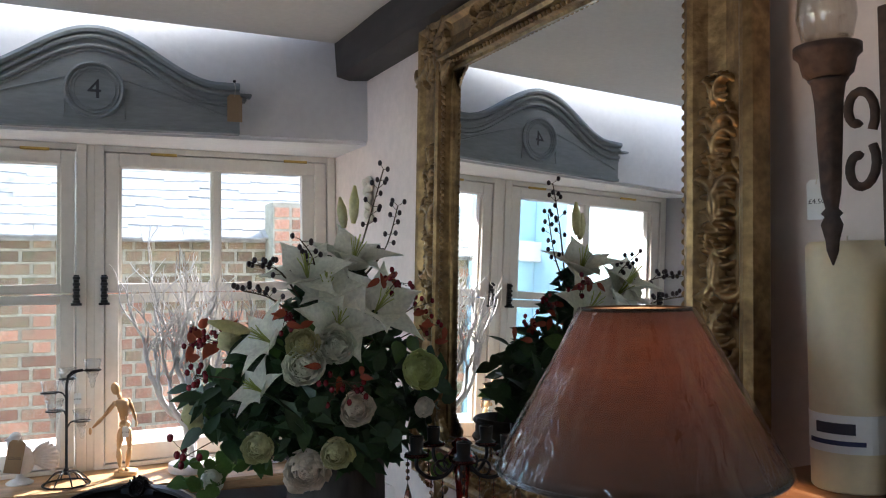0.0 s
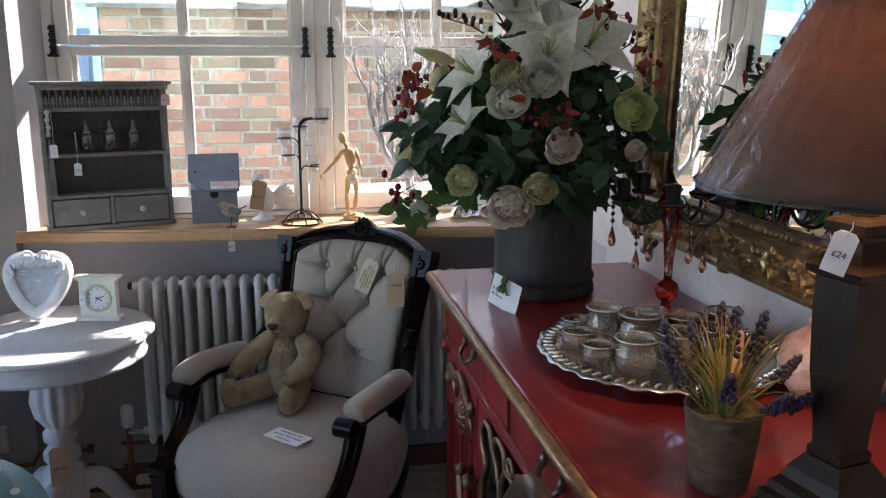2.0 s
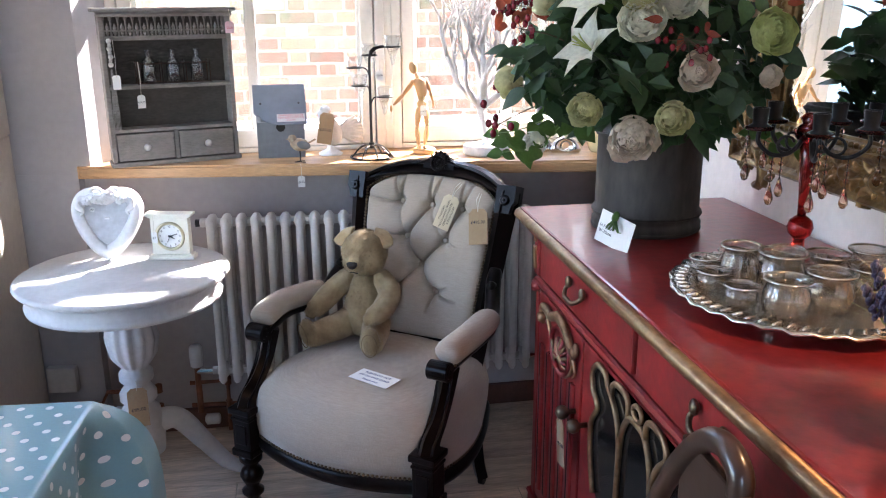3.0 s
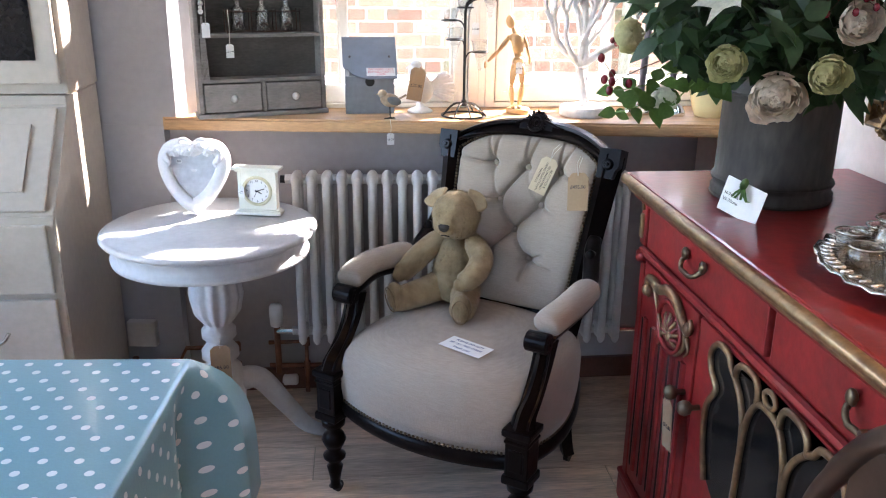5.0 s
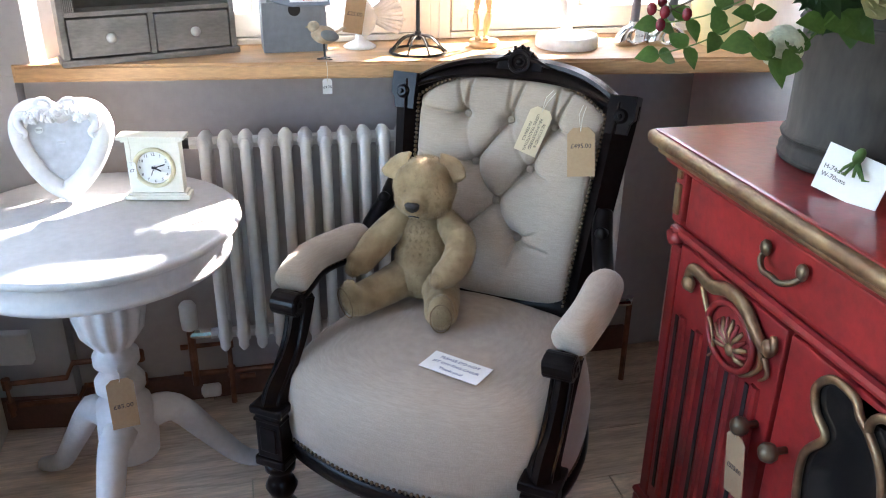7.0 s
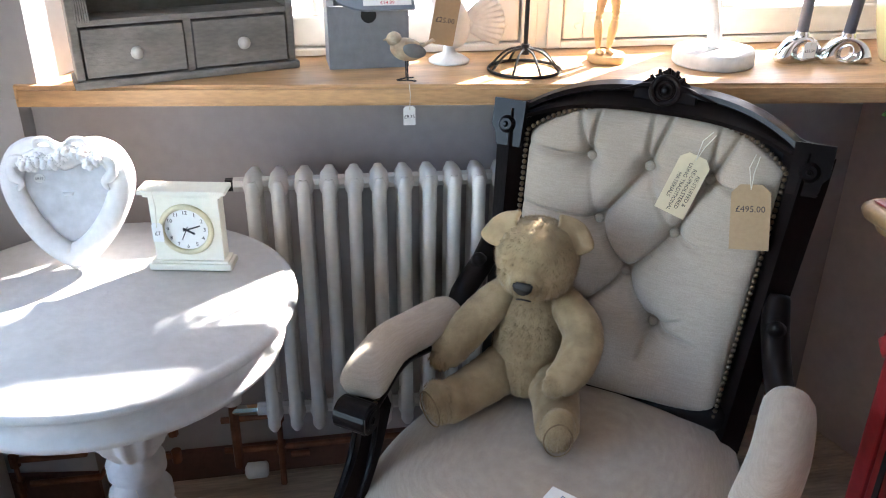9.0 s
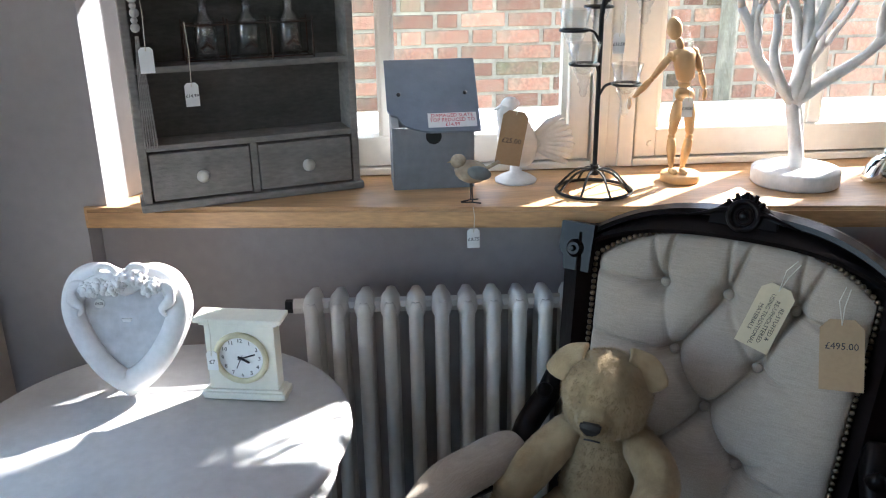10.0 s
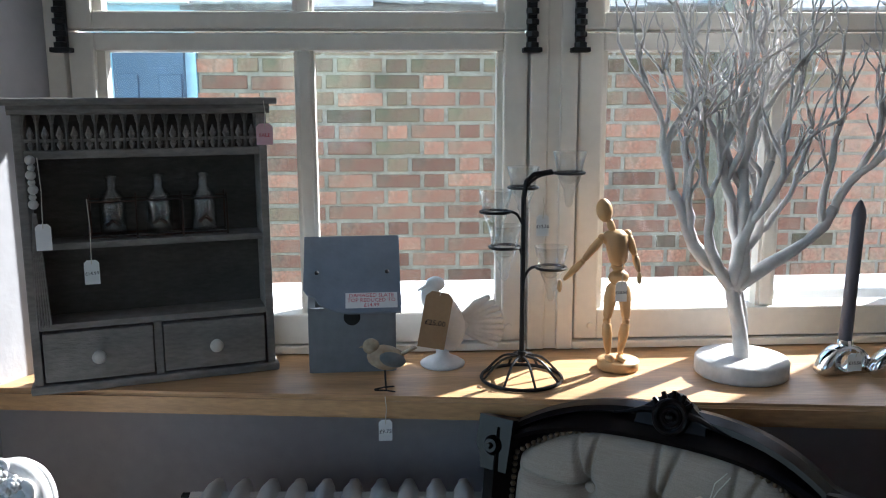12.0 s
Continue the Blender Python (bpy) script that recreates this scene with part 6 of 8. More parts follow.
# ---------------------------------------------------------------- on the round table
HT = Matrix.Translation((-0.614, 2.600, 0.717)) @ pose(0, 0, 0, -14, 0, -8)
heart = thing("heart_frame", HT, "white heart-shaped photo frame with moulded roses", "photo frame")


HEART = [(0, 0), (0.035, 0.022), (0.068, 0.062), (0.092, 0.112), (0.096, 0.150), (0.080, 0.182), (0.050, 0.196), (0.020, 0.190), (0, 0.178)]


def heart_pts(s, zc):
    """A full heart outline, scaled by s about its middle."""
    half = [Vector((x, 0, z)) for x, z in HEART]
    line = curve(half, 5)
    pts = [(p.x * s, (p.z - 0.11) * s + 0.11 + zc) for p in line]
    return pts + [(-x, z) for x, z in pts[-2:0:-1]]


ring = [Vector((x, 0, z)) for x, z in heart_pts(0.82, 0.003)]
part("frame", T(ring, 0.0175, 12, True, (1, 0.7, 1)), WHITERESIN, heart, "", True)
part("bead_edge", T([Vector((x, 0.006, z)) for x, z in heart_pts(0.97, 0.002)], 0.006, 8, True), WHITERESIN, heart, "", True)
part("picture", prism(bmesh.new(), [(x, z) for x, z in heart_pts(0.76, 0.003)], 0.002, 0.005), mat("pale_backing_card", (0.55, 0.55, 0.57), 0.7, 0, 0.12, 30, 0.05), heart)
rh = random.Random(4)
garland = part("garland", T(curve([(-0.056, -0.012, 0.168), (-0.028, -0.013, 0.180), (0.0, -0.013, 0.176), (0.028, -0.013, 0.180), (0.056, -0.012, 0.168)], 5), 0.008, 8, False, (1, 0.6, 1)), WHITERESIN, heart, "moulded garland of roses", True)
for k in range(11):
    cx, cz = -0.052 + k * 0.0104, 0.175 + rh.uniform(-0.010, 0.011) - 0.006 * abs(k - 5) / 5
    bm = bmesh.new()
    for q, (n_, r_) in enumerate(((6, 0.0075), (4, 0.0042), (1, 0.0))):          # whorls of petals
        for j in range(n_):
            a = j * 2 * math.pi / n_ + k + q
            ball(bm, (cx + r_ * math.cos(a), -0.017 - 0.003 * q, cz + r_ * math.sin(a)), (0.0052, 0.0042, 0.0052), None, 8, 5)
    part("rose", bm, WHITERESIN, garland, "", True)
for s in (-1, 1):
    part("ribbon", T(curve([(s * 0.052, -0.014, 0.172), (s * 0.072, -0.016, 0.166), (s * 0.072, -0.015, 0.148), (s * 0.060, -0.014, 0.136), (s * 0.066, -0.013, 0.124)], 4), [0.004, 0.006, 0.008, 0.009, 0.009, 0.008, 0.007, 0.008, 0.009, 0.009, 0.008, 0.007, 0.006, 0.005, 0.004, 0.003, 0.002], 7, False, (1, 0.5, 1)), WHITERESIN, heart, "", True)
    part("bow", T(curve([(s * 0.006, -0.012, 0.186), (s * 0.016, -0.013, 0.197), (s * 0.032, -0.013, 0.197), (s * 0.034, -0.012, 0.187), (s * 0.012, -0.012, 0.185)], 4), 0.0052, 7, False, (1, 0.6, 1)), WHITERESIN, heart, "", True)
part("strut", T([(0, 0.004, 0.12), (0, 0.06, 0.02)], 0.006, 6, False, (2, 1, 1)), WHITERESIN, heart)
lb = part("price_sticker", prism(bmesh.new(), [(-0.040 + 0.008 * math.cos(a), 0.140 + 0.007 * math.sin(a)) for a in [i * math.pi / 8 for i in range(16)]], 0.0005, 0.0015), PAPER, heart)
words("£4.75", 0.0055, INK, pose(-0.040, 0.0002, 0.140, 90, 0, 0), lb)

CK = Matrix.Translation((-0.440, 2.578, 0.7158)) @ pose(0, 0, 0, 0, 0, -11)
clock = thing("mantel_clock", CK, "small ivory mantel clock with a round dial", "clock")
part("base", B((-0.063, -0.006, 0), (0.063, 0.034, 0.011), 0.003), MILK, clock)
part("base_step", B((-0.058, -0.003, 0.011), (0.058, 0.031, 0.015), 0.002), MILK, clock)
part("case", B((-0.052, 0.0, 0.015), (0.052, 0.028, 0.119), 0.002), MILK, clock)
part("cornice", B((-0.065, -0.008, 0.124), (0.065, 0.034, 0.131), 0.002), MILK, clock)
part("cornice_step", B((-0.058, -0.004, 0.119), (0.058, 0.031, 0.124), 0.002), MILK, clock)
bez = part("bezel", T([(0.037 * math.cos(a), -0.001, 0.067 + 0.037 * math.sin(a)) for a in [i * math.pi / 18 for i in range(36)]], 0.0045, 8, True), mat("pale_gold_bezel", (0.62, 0.57, 0.38), 0.45, 0.1, 0.1, 20, 0.05), clock, "", True)
dial = part("dial", prism(bmesh.new(), [(0.035 * math.cos(a), 0.067 + 0.035 * math.sin(a)) for a in [i * math.pi / 18 for i in range(36)]], -0.0008, 0.001), PAPER, clock)
for h in range(1, 13):
    a = math.pi / 2 - h * math.pi / 6
    words(str(h), 0.0085, INK, pose(0.0275 * math.cos(a), -0.0012, 0.067 + 0.0275 * math.sin(a), 90), dial, "numeral")
for ang, ln, rr_ in ((118, 0.014, 0.0016), (72, 0.022, 0.0012), (205, 0.018, 0.0007)):
    a = math.pi / 2 - radians(ang)
    part("clock_hand", T([(-0.005 * math.cos(a), -0.0022, 0.067 - 0.005 * math.sin(a)), (ln * math.cos(a), -0.0022, 0.067 + ln * math.sin(a))], rr_, 5), INK, dial)
price_tag(CK @ pose(-0.040, -0.010, 0.131), 0.016, 0.03, "£7", PAPER, "small white price tag on the clock", cord=0.05, size=0.009)
price_tag(pose(-0.545, 2.435, 0.42, 0, 0, 10), 0.052, 0.115, "£85.00", CARD, "brown card price tag tied round the table stem", cord=0.02, size=0.014)

# ---------------------------------------------------------------- on the armchair
BEAR = pose(0.082, 2.512, 0.478, 0, 0, -28)
bear = thing("teddy_bear", BEAR, "old worn golden mohair teddy bear sitting on a chair", "teddy bear")
frnd = random.Random(8)
THREAD = mat("black_thread", (0.015, 0.012, 0.01), 0.6, 0, 0.2, 40, 0.4)


def plush(name, bm, label="", voxel=0.0042):
    """One stuffed limb: its shapes grown together and softened, with an uneven nap."""
    fur = bmesh.new()
    bm.normal_update()
    faces = bm.faces[:]
    reach = list(itertools.accumulate(f.calc_area() for f in faces))
    for f in frnd.choices(faces, cum_weights=reach, k=int(reach[-1] * 210000)):
        w = [frnd.expovariate(1.0) + 1e-3 for v in f.verts]
        p = sum((v.co * q for v, q in zip(f.verts, w)), Vector()) / sum(w)
        nrm = f.normal if f.normal.length > 0.5 else Vector((0, 0, 1))
        lay = Vector((frnd.gauss(0, 0.35), -0.25 + frnd.gauss(0, 0.35), -0.75 + frnd.gauss(0, 0.3)))
        lay -= nrm * lay.dot(nrm)
        tip = p + nrm * frnd.uniform(0.0016, 0.0046) + lay * frnd.uniform(0.003, 0.007)
        across = nrm.cross(lay + Vector((0.01, 0, 0))).normalized() * 0.00045
        fur.faces.new([fur.verts.new(q) for q in (p - across, p + across, tip)])
    ob = part(name, bm, MOHAIR, bear, label, True)
    tagged(part("nap", fur, MOHAIR, ob, "short worn pile"), kind="stuff")
    re = ob.modifiers.new("skin", "REMESH")
    re.mode, re.voxel_size, re.use_smooth_shade = "VOXEL", voxel, True
    sm = ob.modifiers.new("soften", "SMOOTH")
    sm.factor, sm.iterations = 0.5, 5
    tx = bpy.data.textures.new("nap", "CLOUDS")
    tx.noise_scale, tx.noise_depth = 0.012, 2
    di = ob.modifiers.new("nap", "DISPLACE")
    di.texture, di.strength, di.mid_level = tx, 0.0035, 0.5
    return ob


bm = bmesh.new()
ball(bm, (0, 0.012, 0.082), (0.062, 0.058, 0.082), pose(0, 0, 0, -8, 0, 0), 24, 16)
ball(bm, (0, 0.022, 0.140), (0.052, 0.045, 0.050), None, 22, 14)
ball(bm, (0, -0.004, 0.050), (0.060, 0.055, 0.048), None, 22, 14)
plush("torso", bm)
bm = bmesh.new()
ball(bm, (0.002, 0.014, 0.248), (0.067, 0.060, 0.062), None, 24, 16)
ball(bm, (0.002, 0.006, 0.220), (0.062, 0.052, 0.040), None, 22, 14)
tube(bm, [(0.0, -0.010, 0.230), (-0.001, -0.034, 0.226), (-0.002, -0.050, 0.224)], [0.042, 0.032, 0.023], 18)
ball(bm, (-0.002, -0.048, 0.222), (0.024, 0.014, 0.020), None, 14, 10)
head = plush("head", bm, "threadbare head with a long muzzle")
for s in (-1, 1):
    bm = bmesh.new()                                             # cupped, drooping ear
    em = Matrix.Translation((s * 0.030, 0.010 + s * 0.004, 0.302)) @ pose(0, 0, 0, 0, s * 33, s * 8) @ pose(0, 0, 0, -38, 0, 0)
    ears = []
    for i in range(9):
        f = i / 8
        w = 0.019 + 0.010 * math.sin(math.pi * min(1, f * 0.9)) - 0.017 * f ** 5
        ears.append([bm.verts.new(em @ Vector((s * (0.064 * f - 0.006 * (j / 6) ** 2), 0.009 * (j / 6) ** 2 - 0.012 * f * f, w * j / 6))) for j in range(-6, 7)])
    for p, q in zip(ears, ears[1:]):
        for j in range(12):
            bm.faces.new((p[j], p[j + 1], q[j + 1], q[j]))
    ear = part("ear", bm, MOHAIR, bear, "drooping round ear", True)
    so = ear.modifiers.new("thickness", "SOLIDIFY")
    so.thickness, so.offset = 0.010, 0
    sb_ = ear.modifiers.new("round", "SUBSURF")
    sb_.levels = sb_.render_levels = 2
for pts in (curve([(-0.050, 0.020, 0.168), (-0.082, -0.012, 0.136), (-0.108, -0.052, 0.104), (-0.124, -0.080, 0.086)], 5), curve([(0.050, 0.020, 0.168), (0.088, -0.018, 0.142), (0.086, -0.068, 0.112), (0.064, -0.108, 0.096)], 5)):
    nn = len(pts)
    bm = tube(bmesh.new(), pts, [0.023 + 0.010 * math.sin(math.pi * min(1, 0.2 + 0.8 * i / nn)) for i in range(nn - 1)] + [0.015], 16)
    ball(bm, pts[-1], (0.020, 0.021, 0.018), None, 14, 9)
    ball(bm, pts[0], (0.026, 0.028, 0.028), None, 14, 9)
    plush("arm", bm)
for s, pts in ((-1, curve([(-0.036, -0.010, 0.044), (-0.066, -0.062, 0.038), (-0.104, -0.128, 0.034)], 6)), (1, curve([(0.040, -0.010, 0.044), (0.062, -0.070, 0.038), (0.078, -0.136, 0.034)], 6))):
    nn = len(pts)
    bm = tube(bmesh.new(), pts, [0.043 - 0.010 * i / nn for i in range(nn)], 18)
    d = (pts[-1] - pts[-3]).normalized()
    fm = Matrix.Translation(pts[-1] + d * 0.010 + Vector((0, 0, 0.012))) @ pose(0, 0, 0, 12, 0, math.degrees(math.atan2(d.y, d.x)) + 90)
    ball(bm, (0, 0, 0), (0.027, 0.022, 0.043), fm, 18, 12)
    leg = plush("leg", bm)
    ring = [fm @ Vector((0.021 * math.cos(a), -0.0195, 0.036 * math.sin(a) - 0.001)) for a in [i * math.pi / 14 for i in range(28)]]
    part("paw_seam", T(ring, 0.0012, 5, True), mat("worn_seam", (0.22, 0.15, 0.08), 0.9, 0, 0.2, 40, 0.2), leg, "", True)
bm = bmesh.new()
prism(bm, [(-0.016, 0.010), (0.012, 0.010), (0.014, 0.002), (0.004, -0.010), (-0.008, -0.010), (-0.018, 0.002)], -0.006, 0.006, pose(0, -0.066, 0.228, 12))
bmesh.ops.bevel(bm, geom=bm.edges[:], offset=0.003, segments=2, affect="EDGES")
part("nose", bm, THREAD, head, "black stitched nose", True)
part("mouth", T(curve([(-0.012, -0.058, 0.205), (-0.002, -0.062, 0.208), (0.010, -0.057, 0.204)], 4), 0.0014, 5), THREAD, head)
for s in (-1, 1):
    part("eye", ball(bmesh.new(), (s * 0.024, -0.038, 0.252), (0.0032, 0.003, 0.0026), None, 8, 6), THREAD, head, "", True)

note = thing("note_card", pose(0.081, 2.212, 0.4785, 1.0, -1.0, -47), "white handwritten note card lying on the seat", "card")
part("card", B((-0.063, -0.030, 0), (0.063, 0.030, 0.0012)), PAPER, note)
NOTEINK = mat("blue_ink", (0.06, 0.10, 0.22), 0.8, 0, 0.1, 10, 0)
for i, tx in enumerate(("PLEASE DO NOT", "SIT ON THIS CHAIR", "Thank you!")):
    words(tx, 0.0115, NOTEINK, pose(0, 0.016 - i * 0.017, 0.0015), note)


def chair_tag(x, z, lean, material, texts, w, h, cord, size, label, sideways=False):
    m = CH @ Matrix.Translation((x, back_y(z, x) - 0.056, z)) @ pose(0, 0, 0, -17, lean, 0)
    t = thing("price_tag", m, label, "tag", "price tags")
    part("card", prism(bmesh.new(), [(a, b - cord) for a, b in tag_outline(w, h, w * 0.22)], -0.0006, 0.0006), material, t)
    part("string", T([(0.010, 0.004, 0.0), (0.003, -0.002, -cord * 0.6), (0, -0.002, -cord - 0.008), (-0.004, -0.001, -cord * 0.4), (0.004, 0.004, 0.003)], 0.0009, 5), STRING, t)
    for i, tx in enumerate(texts):
        if sideways:
            words(tx, size, INK, pose(w * 0.30 - i * w * 0.19, -0.0011, -cord - h * 0.55, 90, 90, 0), t)
        else:
            words(tx, size, INK, pose(0, -0.0011, -cord - h * 0.38, 90, 0, 0), t)
    return t


BUFF = mat("buff_card", (0.60, 0.50, 0.34), 0.85, 0, 0.05, 12, 0.1)
chair_tag(0.102, 0.905, 17, BUFF, ("RE-STUFFED &", "RE-UPHOLSTERED", "USING TRADITIONAL", "MATERIALS"), 0.050, 0.100, 0.040, 0.0085, "buff handwritten tag describing the chair's upholstery", True)
chair_tag(0.172, 0.884, -9, CARD, ("£495.00",), 0.058, 0.100, 0.042, 0.0135, "brown card price tag on the armchair")

# ---------------------------------------------------------------- on the sideboard
TOP = 0.8895


JARGLASS = thin_glass("pressed_glass", (0.93, 0.91, 0.87), 0.05, 0.5, 0.6)
SMOKEGLASS = thin_glass("mercury_glass", (0.86, 0.83, 0.79), 0.08, 0.5, 0.50)
FILM = thin_glass("cellophane", (0.97, 0.97, 0.97), 0.05, 0.5, 0.42)

# zinc planter
POTC = pose(0.715, 2.052, TOP)
pot = thing("zinc_planter", POTC, "dark aged zinc planter with ribbed bands", "planter")
part("body", lathe(bmesh.new(), [(0.119, 0), (0.124, 0.003), (0.125, 0.022), (0.120, 0.026), (0.120, 0.034), (0.124, 0.038), (0.124, 0.048), (0.119, 0.052), (0.118, 0.215), (0.123, 0.220), (0.123, 0.232), (0.118, 0.237), (0.118, 0.26), (0.123, 0.265), (0.123, 0.275), (0.119, 0.28), (0.112, 0.28), (0.112, 0.23), (0.0, 0.23)], 56), ZINC, pot, "", True)
for z_ in (0.008, 0.043, 0.226, 0.270):
    part("band", T([(0.1225 * math.cos(a), 0.1225 * math.sin(a), z_) for a in [i * math.pi / 28 for i in range(56)]], 0.0038, 6, True), ZINC, pot, "raised zinc band", True)
cardm = Matrix.Translation((0.571, 1.900, TOP + 0.0005)) @ pose(0, 0, 0, 0, 0, -65.5) @ pose(0, 0, 0, -10, 0, 0)
card = thing("price_card", cardm, "white handwritten price card leaning on the planter", "card")
part("card", prism(bmesh.new(), [(-0.050, 0.0), (0.050, 0.0), (0.050, 0.070), (-0.050, 0.070)], -0.0008, 0.0008, pose(0, 0, 0, 0, 9, 0)), PAPER, card)
for i, tx in enumerate(("H-74cms", "W-70cms")):
    words(tx, 0.010, INK, pose(-0.02, -0.0014, 0.040 - i * 0.012, 90, 9, 0), card)
bm = bmesh.new()
ball(bm, (0.012, -0.012, 0.068), (0.008, 0.008, 0.013), pose(0, 0, 0, 0, 15, 0), 10, 7)
for k in range(5):
    tube(bm, [(0.012, -0.012, 0.062), (0.012 + 0.016 * math.cos(k * 1.3 + 3.5), -0.014, 0.048 - 0.012 * abs(math.sin(k))), (0.012 + 0.024 * math.cos(k * 1.3 + 3.5), -0.012, 0.038)], [0.003, 0.0025, 0.0008], 5)
LEAFG = leaf_mat("green_leaf", (0.042, 0.10, 0.030), (0.016, 0.042, 0.018), 0.3)
LEAFL = leaf_mat("light_leaf", (0.12, 0.22, 0.05), (0.06, 0.13, 0.03), 0.4)
part("bud_tag", bm, LEAFL, card, "green artificial bud", True)

# ---- flower arrangement
PETW = leaf_mat("white_petal", (0.82, 0.81, 0.74), (0.74, 0.75, 0.62), 0.4, 0.6)
PETC = leaf_mat("cream_petal", (0.72, 0.68, 0.42), (0.60, 0.60, 0.28), 0.3, 0.6)
PETG = leaf_mat("green_white_petal", (0.58, 0.62, 0.30), (0.42, 0.48, 0.16), 0.3, 0.6)
PETP = leaf_mat("blush_petal", (0.78, 0.71, 0.62), (0.70, 0.60, 0.48), 0.3, 0.6)
BERRY = mat("dark_red_berry", (0.16, 0.012, 0.02), 0.25, 0, 0.3, 60, 0.05, per_object=0.3)
BLACKBERRY = mat("black_berry", (0.025, 0.014, 0.02), 0.3, 0, 0.3, 60, 0.05)
STEM = mat("brown_stem", (0.07, 0.05, 0.025), 0.7, 0, 0.2, 30, 0.2)
STAMEN = leaf_mat("pale_green_stamen", (0.46, 0.52, 0.16), (0.36, 0.42, 0.10), 0.4)
REDLEAF = leaf_mat("autumn_leaf", (0.40, 0.095, 0.035), (0.24, 0.04, 0.022), 0.45)
flowers = thing("flower_arrangement", POTC, "large artificial arrangement of white lilies, roses and berries", "flowers")
INV = POTC.inverted()
FC = Vector((0.64, 1.95, 1.28))


def petal(bm, m, ln, w, cup, curl, nu=4, nv=6, ruffle=0.0, tip=0.6, blunt=False):
    """A petal from the origin along local y, facing local z."""
    g = []
    for j in range(nv + 1):
        v = j / nv
        ww = w * (math.sin(math.pi * (0.12 + 0.88 * v) ** tip) if v < 1 else 0.06)
        if blunt:
            ww = w * max(0.12, 1 - abs(v * 1.86 - 1.0) ** 3.2)
        row = []
        for i in range(nu + 1):
            u = -1 + 2 * i / nu
            z = cup * w * (u * u) * (1 - 0.5 * v) + curl * ln * v * v + ruffle * math.sin(u * 5 + v * 9) * v
            row.append(bm.verts.new(m @ Vector((u * ww, ln * v * (1 - 0.04 * u * u), z))))
        g.append(row)
    for j in range(nv):
        for i in range(nu):
            bm.faces.new((g[j][i], g[j][i + 1], g[j + 1][i + 1], g[j + 1][i]))


def face_to(p, d):
    """A pose at p whose z axis points along d."""
    return Matrix.Translation(p) @ Vector(d).to_track_quat("Z", "Y").to_matrix().to_4x4()


def rose(p, d, r, material, seed, name="rose"):
    m = INV @ face_to(p, d)
    q = random.Random(seed)
    bm = bmesh.new()
    n = 58
    for k in range(n):
        f = k / (n - 1)
        a = k * 2.399 + q.uniform(-.15, .15)
        tilt = 90 - 30 * f ** 1.5 + q.uniform(-5, 5)
        ln = r * (0.50 + 0.34 * f)
        base = m @ Matrix.Rotation(a, 4, "Z") @ Matrix.Translation((0, r * (0.03 + 0.62 * f), -r * (0.22 + 0.42 * f))) @ Matrix.Rotation(radians(tilt), 4, "X")
        petal(bm, base, ln, r * (0.22 + 0.28 * f), 0.45, 0.38 - 0.26 * f, 5, 5, r * 0.018, 0.5, True)
    ball(bm, m @ Vector((0, 0, -r * 0.35)), (r * 0.35, r * 0.35, r * 0.35), None, 8, 6)
    return part(name, bm, material, flowers, "", True)


def lily(p, d, r, seed, roll=0.0):
    m = INV @ face_to(p, d) @ Matrix.Rotation(roll, 4, "Z")
    q = random.Random(seed)
    bm = bmesh.new()
    for k in range(6):
        outer_ = k % 2
        base = m @ Matrix.Rotation(k * math.pi / 3, 4, "Z") @ Matrix.Translation((0, r * 0.06, -r * 0.55)) @ Matrix.Rotation(radians(60 + q.uniform(-9, 9) - 6 * outer_), 4, "X")
        petal(bm, base, r * 1.12, r * (0.38 if outer_ else 0.50), 0.42, -0.62 + q.uniform(-.08, .08), 4, 9, r * 0.025, 0.85)
    ob = part("lily", bm, PETW, flowers, "white lily flower", True)
    bm = bmesh.new()
    for k in range(6):
        a = k * math.pi / 3 + 0.4
        tube(bm, [m @ Vector((0, 0, -r * 0.5)), m @ Vector((r * 0.1 * math.cos(a), r * 0.1 * math.sin(a), 0)), m @ Vector((r * 0.2 * math.cos(a), r * 0.2 * math.sin(a), r * 0.28))], [0.0012, 0.0009, 0.0011], 5)
    tube(bm, [m @ Vector((0, 0, -r * 0.5)), m @ Vector((0, 0, r * 0.42))], [0.003, 0.002], 5)
    part("stamens", bm, STAMEN, ob, "", True)
    bm = T([m @ Vector((0, 0, -r * 0.5)), m @ Vector((0, 0, -r * 1.1)), INV @ Vector((0.70, 2.02, 1.15))], [r * 0.09, 0.005, 0.004], 6)
    part("stem", bm, LEAFG, ob)


def out_dir(p, cam_bias=0.5):
    d = (Vector(p) - FC).normalized() + Vector((-0.35, -0.75, 0.05)) * cam_bias
    return d.normalized()


